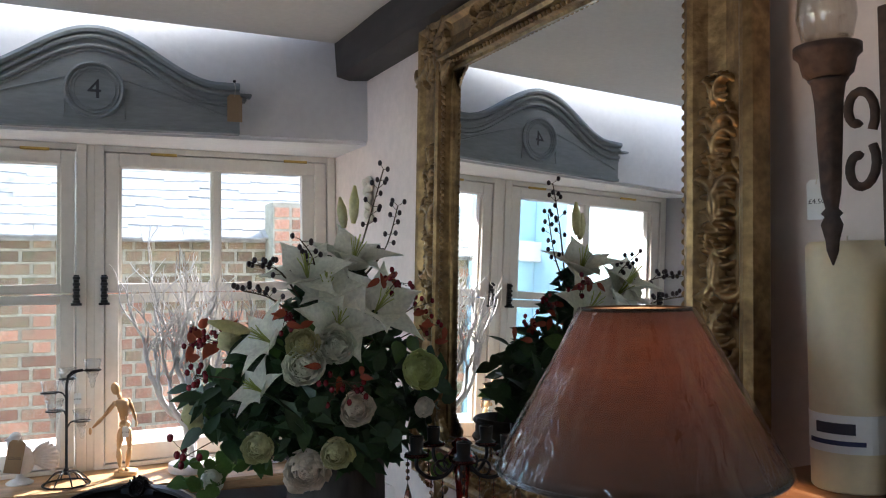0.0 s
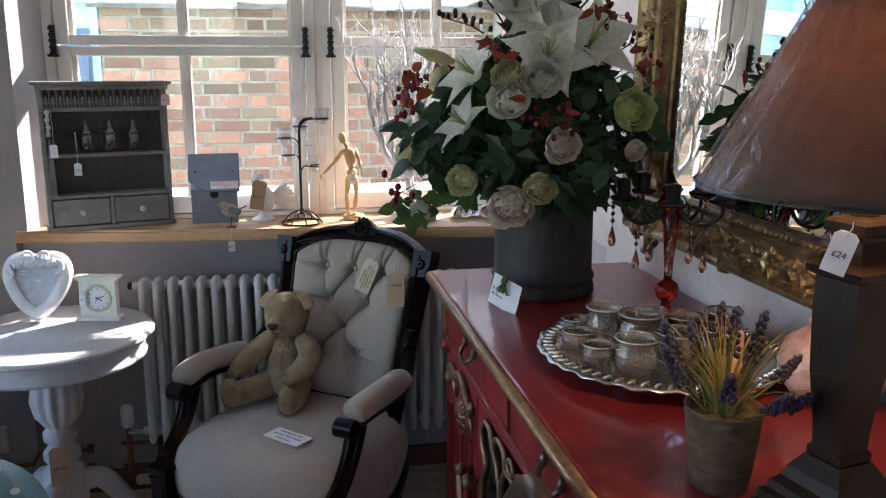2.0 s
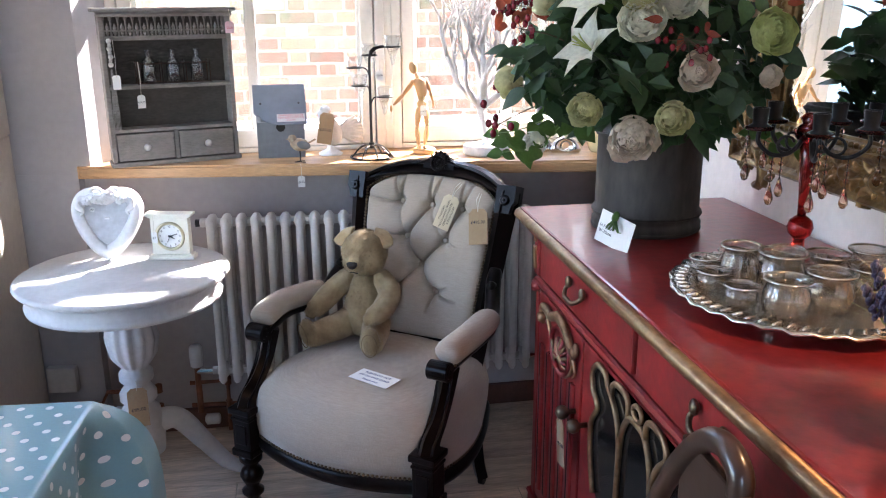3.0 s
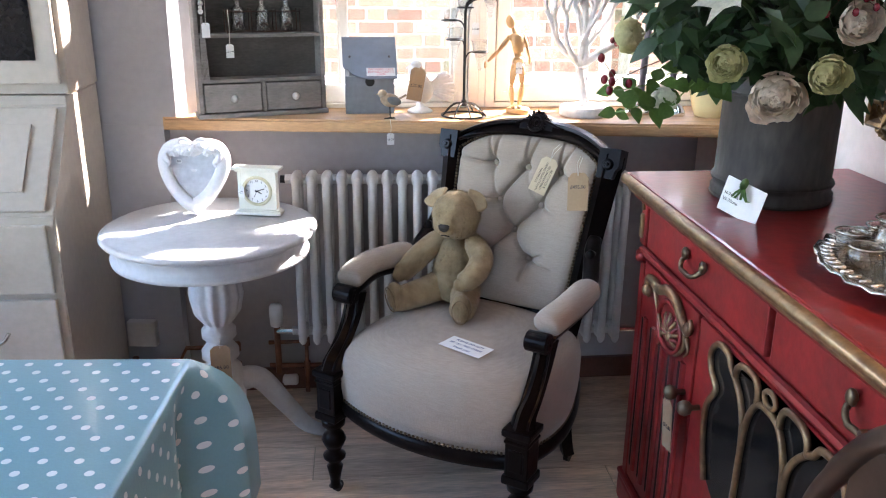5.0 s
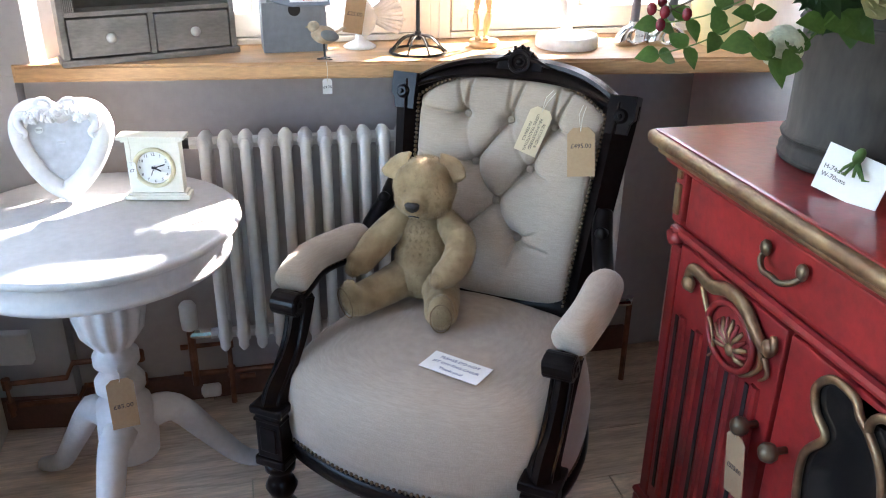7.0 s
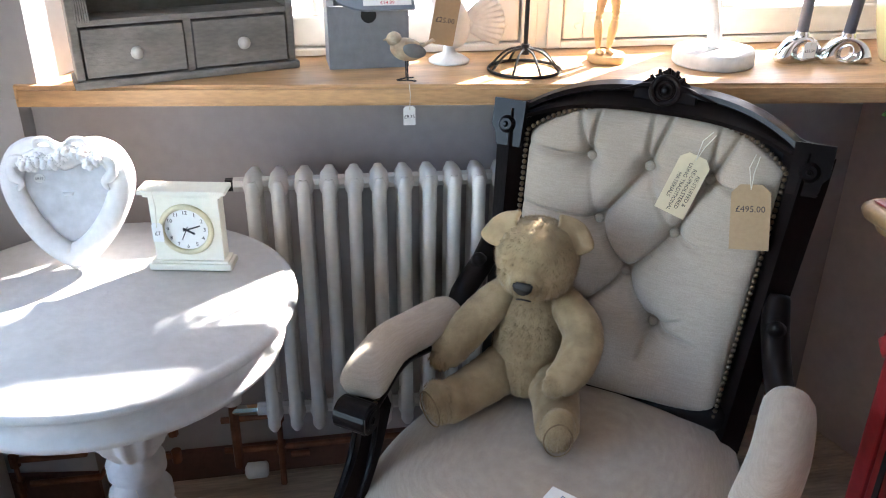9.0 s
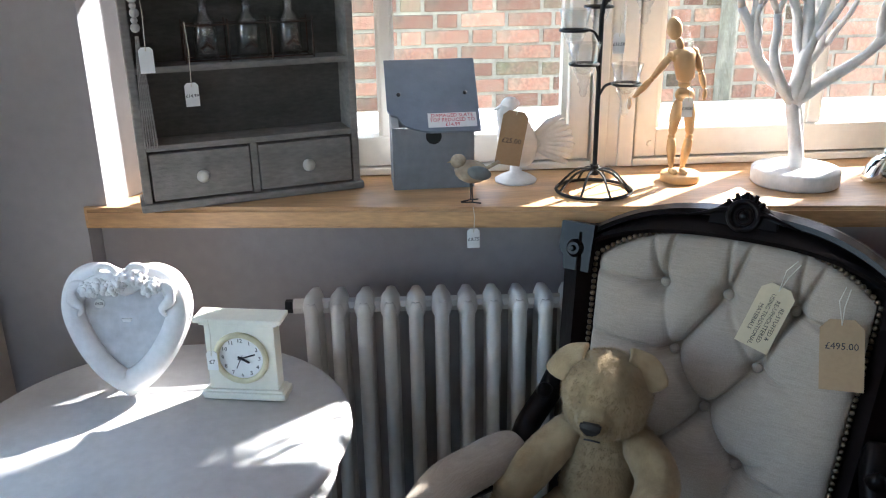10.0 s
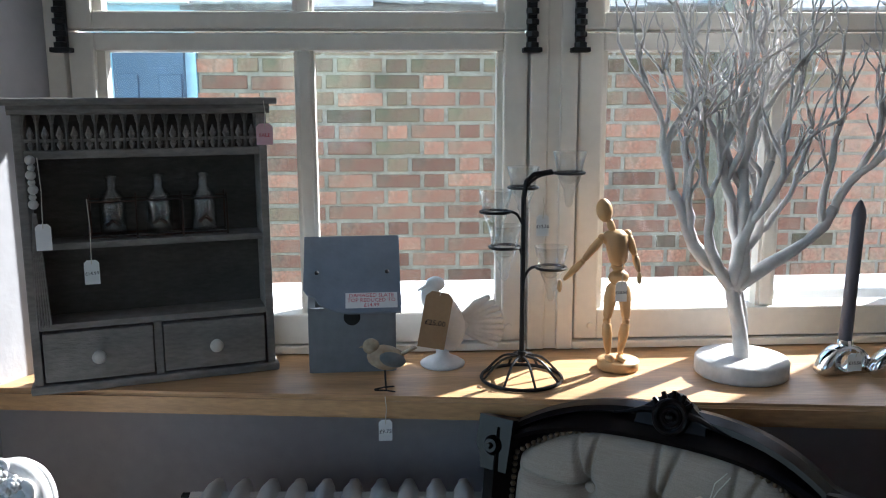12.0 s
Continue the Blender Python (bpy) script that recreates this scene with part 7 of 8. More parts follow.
LILIES = [(0.685, 1.820, 1.600, 0.088), (0.558, 1.780, 1.565, 0.080), (0.598, 1.765, 1.530, 0.072), (0.455, 1.760, 1.425, 0.070), (0.712, 1.735, 1.490, 0.088), (0.608, 1.715, 1.455, 0.086), (0.440, 1.760, 1.325, 0.056)]
for k, (x, y, z, r) in enumerate(LILIES):
    aim = Vector((-0.75, -0.25, 0.45)).normalized() if k in (3, 6) else out_dir((x, y, z), 0.12 + 0.16 * (k % 3))
    lily((x, y, z), aim, r, 70 + k, k * 0.7)
BLOOMS = (((0.445, 1.742, 1.206), 0.9, 0.037, PETC), ((0.579, 1.655, 1.196), 0.9, 0.037, PETC), ((0.784, 1.700, 1.344), 0.9, 0.050, PETG), ((0.628, 1.672, 1.278), 0.8, 0.041, PETP), ((0.795, 1.712, 1.262), 0.8, 0.026, PETP), ((0.525, 1.69, 1.368), 0.7, 0.048, PETW), ((0.590, 1.69, 1.405), 0.7, 0.046, PETW), ((0.525, 1.70, 1.412), 0.7, 0.038, PETC), ((0.548, 1.76, 1.145), 1.0, 0.055, PETP), ((0.372, 1.82, 1.132), 0.4, 0.030, PETW), ((0.395, 2.12, 1.222), -0.3, 0.045, PETC), ((0.47, 2.10, 1.40), -0.2, 0.040, PETC))
ROSES = [(p, r) for p, d, r, mt in BLOOMS]
for k, (p, d, r, mt) in enumerate(BLOOMS):
    rose(p, out_dir(p, d), r, mt, 90 + k)
for p, d, ln in (((0.690, 1.85, 1.66), (0.05, 0.0, 1), 0.085), ((0.672, 1.86, 1.65), (-0.12, 0.05, 1), 0.07), ((0.43, 1.74, 1.435), (-0.9, -0.1, 0.25), 0.085)):
    d = Vector(d).normalized()
    a = INV @ Vector(p)
    part("lily_bud", T([a, a + d * ln * 0.25, a + d * ln * 0.6, a + d * ln], [0.005, 0.011, 0.012, 0.003], 8), PETC, flowers, "closed lily bud", True)

# leaves: separate large ones outside, a dense mass within
rl = random.Random(21)


def leaf_mesh(name, ln, w, material):
    bm = bmesh.new()
    g = []
    for j in range(6):
        v = j / 5
        ww = w * math.sin(math.pi * (0.06 + 0.94 * v) ** 0.75) if j < 5 else 0.0006
        g.append([bm.verts.new((-ww, ln * v, 0.22 * ww - 0.18 * ln * v * v)), bm.verts.new((0, ln * v, -0.18 * ln * v * v)), bm.verts.new((ww, ln * v, 0.22 * ww - 0.18 * ln * v * v))])
    for j in range(5):
        for i in range(2):
            bm.faces.new((g[j][i], g[j][i + 1], g[j + 1][i + 1], g[j + 1][i]))
    me = bpy.data.meshes.new(name)
    bm.to_mesh(me)
    bm.free()
    me.materials.append(material)
    me.shade_smooth()
    return me


LM = [leaf_mesh("leaf", 0.062, 0.016, LEAFG), leaf_mesh("leaf", 0.046, 0.017, LEAFG), leaf_mesh("leaf", 0.05, 0.021, LEAFL), leaf_mesh("leaf", 0.034, 0.0075, REDLEAF), leaf_mesh("leaf", 0.046, 0.0125, REDLEAF)]


BLOOM = [(Vector(c), r_) for c, r_ in ([((x, y, z), r) for x, y, z, r in LILIES] + [(p, r) for p, r in ROSES])]


def hides(p):
    """Whether a leaf at p would cover a bloom from the room's side."""
    for c, r in BLOOM:
        d = p - c
        along = d.dot(Vector((0.45, 0.89, 0.0)))
        if along < 0.045 and (d - Vector((0.45, 0.89, 0.0)) * along).length < r + 0.034:
            return True
    return False


def spot(q, f):
    """A point of the arrangement's outline, at fraction f of its depth."""
    while True:
        a, b = q.uniform(0, 2 * math.pi), q.uniform(-1, 1)
        s = math.sqrt(1 - b * b)
        p = Vector((0.615 + 0.285 * f * s * math.cos(a), 1.865 + 0.235 * f * s * math.sin(a), 1.270 + (0.17 if b > 0 else 0.135) * f * b))
        if p.x < 0.93 and not hides(p):
            return p


def place_leaf(p, q):
    d = (p - Vector((0.64, 1.93, 1.2))).normalized() + Vector((q.uniform(-.7, .7), q.uniform(-.7, .7), q.uniform(-.8, .5)))
    return INV @ face_to(p, Vector((d.x * 0.4 + q.uniform(-.5, .5), d.y * 0.4 - 0.5, 0.6 + q.uniform(-.5, .5)))) @ Matrix.Rotation(q.uniform(0, 6.28), 4, "Z")


for k in range(250):
    p = spot(rl, rl.uniform(0.78, 1.03))
    ob = new("leaf", LM[rl.choice((0, 0, 0, 1, 1, 1, 2))])
    ob.parent = flowers
    ob.matrix_local = place_leaf(p, rl)
mass = bmesh.new()
for k in range(1500):
    if k < 1150:
        p = spot(rl, rl.uniform(0.25, 0.92))
    else:                                                      # thinner towards the top
        h = rl.random()
        rr = 0.16 * (1 - h) + 0.015
        a = rl.uniform(0, 6.28)
        p = Vector((0.62 + 0.05 * h + rr * math.cos(a), 1.875 + rr * math.sin(a) * 0.8, 1.36 + 0.21 * h))
        if hides(p):
            continue
    m = place_leaf(p, rl)
    w, ln = rl.uniform(0.011, 0.018), rl.uniform(0.035, 0.06)
    vs = [mass.verts.new(m @ Vector(c)) for c in ((0, 0, 0), (-w, ln * 0.45, 0.006), (0, ln, -0.01), (w, ln * 0.45, 0.006))]
    mass.faces.new(vs)
tagged(part("foliage", mass, LEAFG, flowers, "dense dark green foliage"), kind="stuff")
# trailing sprigs low at the side
for k, (a, b, c) in enumerate((((0.42, 1.80, 1.17), (0.36, 1.80, 1.12), (0.31, 1.80, 1.15)), ((0.80, 1.78, 1.15), (0.86, 1.74, 1.12), (0.90, 1.70, 1.13)), ((0.50, 2.05, 1.17), (0.44, 2.12, 1.12), (0.375, 2.175, 1.10)), ((0.50, 2.05, 1.14), (0.44, 2.12, 1.08), (0.385, 2.175, 1.05)))):
    pts = curve([INV @ Vector(v) for v in (a, b, c)], 4)
    part("sprig_stem", T(pts, 0.0013, 5), LEAFL, flowers)
    for j, p in enumerate(pts[1::2]):
        for s in (-1, 1):
            ob = new("leaf", LM[2])
            ob.parent = flowers
            ob.matrix_local = face_to(p, (0.2 * s, -0.7, 0.6)) @ Matrix.Rotation(s * 1.3 + j, 4, "Z") @ Matrix.Diagonal((0.75, 0.75, 0.75, 1))


def berries(c, n, spread, r, material, stem_to, seed, leafy=False):
    q = random.Random(seed)
    c = Vector(c)
    ends = []
    sb = bmesh.new()
    hub = INV @ c
    tube(sb, curve([INV @ Vector(stem_to), (INV @ Vector(stem_to)).lerp(hub, 0.5) + Vector((0, 0, 0.01)), hub], 4), 0.0015, 5)
    obs = []
    for k in range(n):
        e = hub + Vector((q.gauss(0, spread), q.gauss(0, spread * 0.6), q.gauss(0, spread)))
        tube(sb, [hub, hub.lerp(e, 0.6) + Vector((0, 0, -0.002)), e], 0.0007, 4)
        obs.append(e)
    st = part("berry_spray", sb, STEM, flowers, "spray of berries on thin stems")
    for e in obs:
        bm = ball(bmesh.new(), e, (r, r, r * 1.25), None, 8, 6)
        part("berry", bm, material, st, "", True)
    if leafy:
        for k in range(6 if c.y > 2.2 else 4):
            ob = new("leaf", LM[4] if c.y > 2.2 else LM[3])
            ob.parent = flowers
            ob.matrix_local = face_to(hub + Vector((q.gauss(0, .02), q.gauss(0, .01), q.gauss(0, .02))), (q.uniform(-.6, .6), -0.8, q.uniform(-.4, .6))) @ Matrix.Rotation(q.uniform(0, 6.28), 4, "Z")


for k, (c, n, sp, r, mt, st, lf) in enumerate((((0.335, 1.79, 1.350), 11, 0.013, 0.0055, BERRY, (0.48, 1.85, 1.30), False), ((0.490, 1.70, 1.460), 9, 0.012, 0.005, BERRY, (0.55, 1.82, 1.36), True), ((0.600, 1.665, 1.335), 14, 0.020, 0.0055, BERRY, (0.62, 1.80, 1.28), True), ((0.745, 1.740, 1.530), 12, 0.018, 0.0055, BERRY, (0.70, 1.85, 1.40), True), ((0.80, 1.78, 1.47), 8, 0.018, 0.005, BERRY, (0.72, 1.86, 1.38), True), ((0.86, 1.80, 1.43), 6, 0.02, 0.005, BERRY, (0.74, 1.86, 1.36), True), ((0.430, 2.255, 1.392), 20, 0.018, 0.0062, BERRY, (0.57, 2.0, 1.34), True), ((0.372, 2.095, 1.135), 6, 0.020, 0.0080, BERRY, (0.52, 2.02, 1.2), False), ((0.385, 2.15, 1.212), 6, 0.010, 0.0055, BERRY, (0.55, 2.02, 1.2), False), ((0.475, 2.25, 1.40), 8, 0.02, 0.006, BERRY, (0.57, 2.0, 1.34), True))):
    berries(c, n, sp, r, mt, st, 120 + k, lf)
for k, line in enumerate((((0.70, 1.88, 1.55), (0.735, 1.86, 1.68), (0.765, 1.853, 1.785)), ((0.70, 1.87, 1.52), (0.76, 1.84, 1.60), (0.79, 1.83, 1.70)), ((0.56, 1.84, 1.50), (0.50, 1.78, 1.555), (0.445, 1.74, 1.565)), ((0.55, 1.84, 1.46), (0.48, 1.78, 1.50), (0.42, 1.75, 1.515)), ((0.60, 1.84, 1.52), (0.58, 1.80, 1.58), (0.545, 1.78, 1.62)))):
    pts = curve([INV @ Vector(v) for v in line], 6)
    sp = part("berry_twig", T(pts, [0.0022] * 6 + [0.0015] * (len(pts) - 6), 5), STEM, flowers, "dark twig with black berries")
    q = random.Random(150 + k)
    for p in pts[4:]:
        for s in (-1, 1):
            if q.random() < 0.7:
                e = p + Vector((s * q.uniform(0.008, 0.02), q.uniform(-.01, .01), q.uniform(-.002, .016)))
                part("berry_stalk", T([p, e], 0.0007, 4), STEM, sp)
                part("berry", ball(bmesh.new(), e, (0.0052, 0.0052, 0.0066), None, 8, 6), BLACKBERRY, sp, "", True)

# silver tray
TR = pose(0.775, 1.500, TOP)
tray = thing("silver_tray", TR, "tarnished silver tray with a scalloped embossed rim", "tray")
bm = bmesh.new()
n = 96
rings = []
for r_, z_, sc in ((0.0, 0.016, 0), (0.165, 0.016, 0), (0.178, 0.020, 0.0), (0.195, 0.026, 0.2), (0.215, 0.030, 0.7), (0.226, 0.031, 1.0), (0.226, 0.027, 1.0), (0.205, 0.022, 0.5), (0.175, 0.012, 0), (0.0, 0.012, 0)):
    ring_ = []
    for k in range(n):
        a = 2 * math.pi * k / n
        rr = max(r_, 0.001) * (1 + 0.028 * sc * abs(math.sin(a * 8)) + 0.006 * sc * math.sin(a * 48))
        ring_.append(bm.verts.new((rr * math.cos(a), rr * math.sin(a), z_ + 0.003 * sc * math.sin(a * 32))))
    rings.append(ring_)
for p, q in zip(rings, rings[1:]):
    for k in range(n):
        bm.faces.new((p[k], p[(k + 1) % n], q[(k + 1) % n], q[k]))
part("plate", bm, SILVER, tray, "", True)
bm = bmesh.new()
for k in range(64):
    a = 2 * math.pi * k / 64
    tube(bm, [(0.196 * math.cos(a), 0.196 * math.sin(a), 0.029), (0.207 * math.cos(a + 0.03), 0.207 * math.sin(a + 0.03), 0.034), (0.221 * math.cos(a), 0.221 * math.sin(a), 0.033)], [0.002, 0.004, 0.002], 5)
part("embossed_rim", bm, SILVER, tray, "", True)
for k in range(4):
    a = k * math.pi / 2 + 0.7
    part("foot", ball(bmesh.new(), (0.16 * math.cos(a), 0.16 * math.sin(a), 0.007), (0.012, 0.012, 0.007), None, 10, 6), SILVER, tray, "", True)


def jar(x, y, r, h, material, label):
    t = thing("tealight_jar", pose(x, y, TOP + 0.0165), label, "glass jar", "tealight jars on the tray")
    part("glass", lathe(bmesh.new(), [(r * 0.72, 0), (r * 0.9, h * 0.05), (r * 1.0, h * 0.35), (r * 0.98, h * 0.6), (r * 0.82, h * 0.78), (r * 0.80, h * 0.84), (r * 0.96, h * 0.95), (r, h), (r * 0.92, h), (r * 0.74, h * 0.84), (r * 0.9, h * 0.6), (r * 0.9, h * 0.3), (r * 0.6, h * 0.08), (0, h * 0.07)], 28, None, (h * 0.1, h * 0.7, 14, 0.03)), material, t, "", True)
    part("rim_band", T([(r * 0.99 * math.cos(a), r * 0.99 * math.sin(a), h * 0.965) for a in [i * math.pi / 14 for i in range(28)]], r * 0.045, 6, True), SILVER, t, "", True)


for x, y, r, h, mt, lb in ((0.690, 1.425, 0.038, 0.062, JARGLASS, "clear pressed-glass tealight jar on a silver tray"), (0.772, 1.432, 0.040, 0.066, JARGLASS, "clear pressed-glass tealight jar on a silver tray"), (0.735, 1.515, 0.041, 0.078, SMOKEGLASS, "silvered glass tealight jar with a narrow neck"), (0.690, 1.575, 0.036, 0.076, SMOKEGLASS, "silvered glass tealight jar with a narrow neck"), (0.641, 1.478, 0.029, 0.036, SMOKEGLASS, "low silvered glass tealight holder"), (0.632, 1.560, 0.029, 0.036, SMOKEGLASS, "low silvered glass tealight holder"), (0.655, 1.640, 0.028, 0.036, SMOKEGLASS, "low silvered glass tealight holder"), (0.725, 1.660, 0.030, 0.038, SMOKEGLASS, "low silvered glass tealight holder"), (0.822, 1.515, 0.038, 0.070, SMOKEGLASS, "silvered glass tealight jar with a narrow neck"), (0.852, 1.440, 0.036, 0.066, JARGLASS, "clear pressed-glass tealight jar on a silver tray"), (0.905, 1.520, 0.036, 0.072, SMOKEGLASS, "silvered glass tealight jar with a narrow neck"), (0.790, 1.590, 0.030, 0.060, SMOKEGLASS, "silvered glass tealight jar with a narrow neck")):
    jar(x, y, r, h, mt, lb)
peach = thing("votive_candle", pose(0.838, 1.372, TOP + 0.0165), "peach wax votive candle standing on the tray", "candle")
part("wax", lathe(bmesh.new(), [(0.018, 0), (0.020, 0.004), (0.020, 0.075), (0.017, 0.082), (0.0, 0.083)], 18), mat("peach_wax", (0.72, 0.44, 0.24), 0.5, 0, 0.1, 12, 0.05), peach, "", True)
part("wick", T([(0, 0, 0.082), (0, 0, 0.09)], 0.001, 5), STRING, peach)

# red glass candelabra
CB = pose(0.853, 1.655, TOP + 0.0165)
cand = thing("candelabra", CB, "red glass candelabra with black arms and hanging drops", "candelabra")
part("foot", lathe(bmesh.new(), [(0.045, 0), (0.046, 0.004), (0.030, 0.012), (0.012, 0.035), (0.010, 0.055)], 24), REDGLASS, cand, "", True)
part("ball_knop", lathe(bmesh.new(), [(0.010, 0.055), (0.020, 0.065), (0.024, 0.078), (0.020, 0.092), (0.010, 0.100)], 24, None, (0.058, 0.098, 10, 0.05)), REDGLASS, cand, "faceted red glass knop", True)
part("stem", lathe(bmesh.new(), [(0.008, 0.100), (0.009, 0.13), (0.014, 0.20), (0.017, 0.235), (0.010, 0.242)], 20, None, (0.11, 0.24, 8, 0.05)), REDGLASS, cand, "", True)
part("hub", lathe(bmesh.new(), [(0.012, 0.240), (0.026, 0.248), (0.028, 0.262), (0.016, 0.275), (0.022, 0.285), (0.010, 0.295)], 20, None, (0.242, 0.29, 8, 0.07)), REDGLASS, cand, "", True)
CUPBLACK = mat("black_metal_cup", (0.015, 0.014, 0.016), 0.35, 0.5, 0.2, 30, 0.1)
for k in range(5):
    a = k * 2 * math.pi / 5 + 0.5
    c, s = math.cos(a), math.sin(a)
    R_ = 0.098
    arm = part("arm", T(curve([(0.012 * c, 0.012 * s, 0.25), (0.035 * c, 0.035 * s, 0.222), (0.07 * c, 0.07 * s, 0.218), (0.097 * c, 0.097 * s, 0.240), (R_ * c, R_ * s, 0.262)], 5), 0.0042, 7), BLACKIRON, cand, "", True)
    part("scroll", T([((0.045 + 0.016 * math.cos(t)) * c, (0.045 + 0.016 * math.cos(t)) * s, 0.236 + 0.016 * math.sin(t)) for t in [i * 0.5 - 2.2 for i in range(11)]], 0.0028, 6), BLACKIRON, arm)
    part("candle_cup", lathe(bmesh.new(), [(0.008, 0.262), (0.022, 0.266), (0.024, 0.270), (0.013, 0.276), (0.015, 0.305), (0.013, 0.305), (0.011, 0.28), (0.0, 0.28)], 16, pose(R_ * c, R_ * s, 0)), CUPBLACK, arm, "", True)
    part("bobeche", T([(R_ * c + 0.022 * math.cos(t), R_ * s + 0.022 * math.sin(t), 0.268) for t in [i * math.pi / 8 for i in range(16)]], 0.004, 6, True), REDGLASS, arm, "", True)
    for j, rr in enumerate((0.118, 0.068)):
        x, y = rr * c, rr * s
        z0 = 0.262 if j == 0 else 0.216
        if j == 1:
            z0 = 0.214
        ch = part("drop_chain", T([(x, y, z0), (x, y, z0 - 0.055)], 0.0008, 4), BLACKIRON, arm)
        for q in range(3):
            part("crystal_bead", ball(bmesh.new(), (x, y, z0 - 0.012 - q * 0.014), 0.0048, None, 8, 6), AMBERGLASS, ch, "", True)
        part("crystal_drop", lathe(bmesh.new(), [(0.001, -0.005), (0.008, -0.030), (0.0085, -0.036), (0.005, -0.044), (0.001, -0.046)], 8, pose(x, y, z0 - 0.046)), AMBERGLASS, ch, "", True)

# grape hyacinths in a bark pot
GP = pose(0.643, 1.048, TOP)
gp = thing("hyacinth_pot", GP, "bark-textured pot of artificial grape hyacinths", "potted plant")
BARK = mat("bark_pot", (0.15, 0.10, 0.058), 0.9, 0, 0.45, 24, 0.8, 60, col2=(0.05, 0.034, 0.022), stretch=(1, 1, 2.2))
part("pot", lathe(bmesh.new(), [(0.034, 0), (0.037, 0.003), (0.043, 0.05), (0.049, 0.105), (0.050, 0.110), (0.046, 0.110), (0.044, 0.098), (0.0, 0.098)], 32), BARK, gp, "", True)
part("moss", ball(bmesh.new(), (0, 0, 0.100), (0.043, 0.043, 0.010), None, 16, 8), mat("dry_moss", (0.13, 0.10, 0.04), 0.95, 0, 0.5, 40, 1.0, 120), gp)
rg = random.Random(33)
BLADE = leaf_mat("grass_blade", (0.20, 0.22, 0.06), (0.12, 0.15, 0.04), 0.35)
STRAW = leaf_mat("straw_blade", (0.38, 0.30, 0.11), (0.26, 0.20, 0.07), 0.35)
for k in range(120):
    a, b = rg.uniform(0, 6.28), rg.uniform(0.15, 1.0)
    h, r0 = rg.uniform(0.07, 0.150), rg.uniform(0, 0.026)
    rr = rg.uniform(0.04, 0.165) * b + (0.05 if rg.random() < 0.12 else 0)
    c, s = math.cos(a), math.sin(a)
    bm = bmesh.new()
    w = rg.uniform(0.0016, 0.0034)
    g = []
    for j in range(6):
        v = j / 5
        p = Vector((c * (r0 + rr * v ** 1.7), s * (r0 + rr * v ** 1.7), 0.10 + h * v * (1 - 0.28 * b * v)))
        ww = w * (1 - v * 0.9)
        g.append((bm.verts.new(p + Vector((-s * ww, c * ww, 0))), bm.verts.new(p - Vector((-s * ww, c * ww, 0)))))
    for p, q in zip(g, g[1:]):
        bm.faces.new((p[0], p[1], q[1], q[0]))
    part("blade", bm, STRAW if rg.random() < 0.5 else BLADE, gp)
FLOR = mat("violet_floret", (0.022, 0.018, 0.050), 0.55, 0, 0.3, 60, 0.1, per_object=0.2)
for k in range(12):
    a = k * 2.4
    rr = 0.045 + 0.095 * ((k * 0.37) % 1)
    x, y, h = rr * math.cos(a), rr * math.sin(a), rg.uniform(0.115, 0.155) - rr * 0.5
    bend = Vector((x * 0.25, y * 0.25, 0))
    sp = part("flower_stalk", T([(x * 0.25, y * 0.25, 0.10), (x * 0.75, y * 0.75, 0.10 + h * 0.5), (x, y, 0.10 + h)], 0.0014, 5), BLADE, gp)
    bm = bmesh.new()
    for j in range(30):
        v = j / 29
        p = Vector((x * (0.75 + 0.3 * v), y * (0.75 + 0.3 * v), 0.10 + h * (0.52 + 0.5 * v)))
        t = j * 2.4
        q_ = 0.0085 * (1 - 0.65 * v)
        ball(bm, p + Vector((q_ * math.cos(t), q_ * math.sin(t), 0)), (0.0036, 0.0036, 0.0044), None, 6, 4)
    part("flower_spike", bm, FLOR, sp, "spike of violet-blue florets", True)

# table lamp
LX, LY = 0.728, 0.935
LP = pose(LX, LY, TOP, 0, 0, 12)
lampt = thing("table_lamp", LP, "table lamp with a dark square column and brown shade", "table lamp")


def square(bm, prof):
    rings = [[bm.verts.new((sx * r, sy * r, z)) for sx, sy in ((-1, -1), (1, -1), (1, 1), (-1, 1))] for r, z in prof]
    for p, q in zip(rings, rings[1:]):
        for k in range(4):
            bm.faces.new((p[k], p[(k + 1) % 4], q[(k + 1) % 4], q[k]))
    bm.faces.new(rings[0][::-1])
    bm.faces.new(rings[-1])
    return bm


part("plinth", square(bmesh.new(), [(0.0636, 0), (0.0645, 0.003), (0.0645, 0.016), (0.0602, 0.018), (0.0602, 0.030), (0.0533, 0.034), (0.0516, 0.044), (0.0430, 0.052), (0.0378, 0.066), (0.0258, 0.085)]), LAMPWOOD, lampt)
part("column", square(bmesh.new(), [(0.0229, 0.084), (0.0244, 0.088), (0.0244, 0.096), (0.0207, 0.100), (0.0222, 0.13), (0.0281, 0.19), (0.0303, 0.265), (0.0296, 0.302)]), LAMPWOOD, lampt)
part("capital", square(bmesh.new(), [(0.0296, 0.302), (0.0370, 0.307), (0.0385, 0.315), (0.0303, 0.322), (0.0237, 0.332), (0.0207, 0.346), (0.0222, 0.351), (0.0274, 0.355), (0.0281, 0.366), (0.0237, 0.370), (0.0118, 0.374)]), LAMPWOOD, lampt)
part("socket", lathe(bmesh.new(), [(0.015, 0.374), (0.015, 0.42), (0.012, 0.425), (0.012, 0.45)], 18), mat("brass_socket", (0.35, 0.22, 0.09), 0.35, 0.8, 0.1, 20, 0.05), lampt, "brass bulb socket", True)
SHADE = bpy.data.materials.new("brown_linen_shade")
SHADE.use_nodes = True
N, K = SHADE.node_tree.nodes, SHADE.node_tree.links
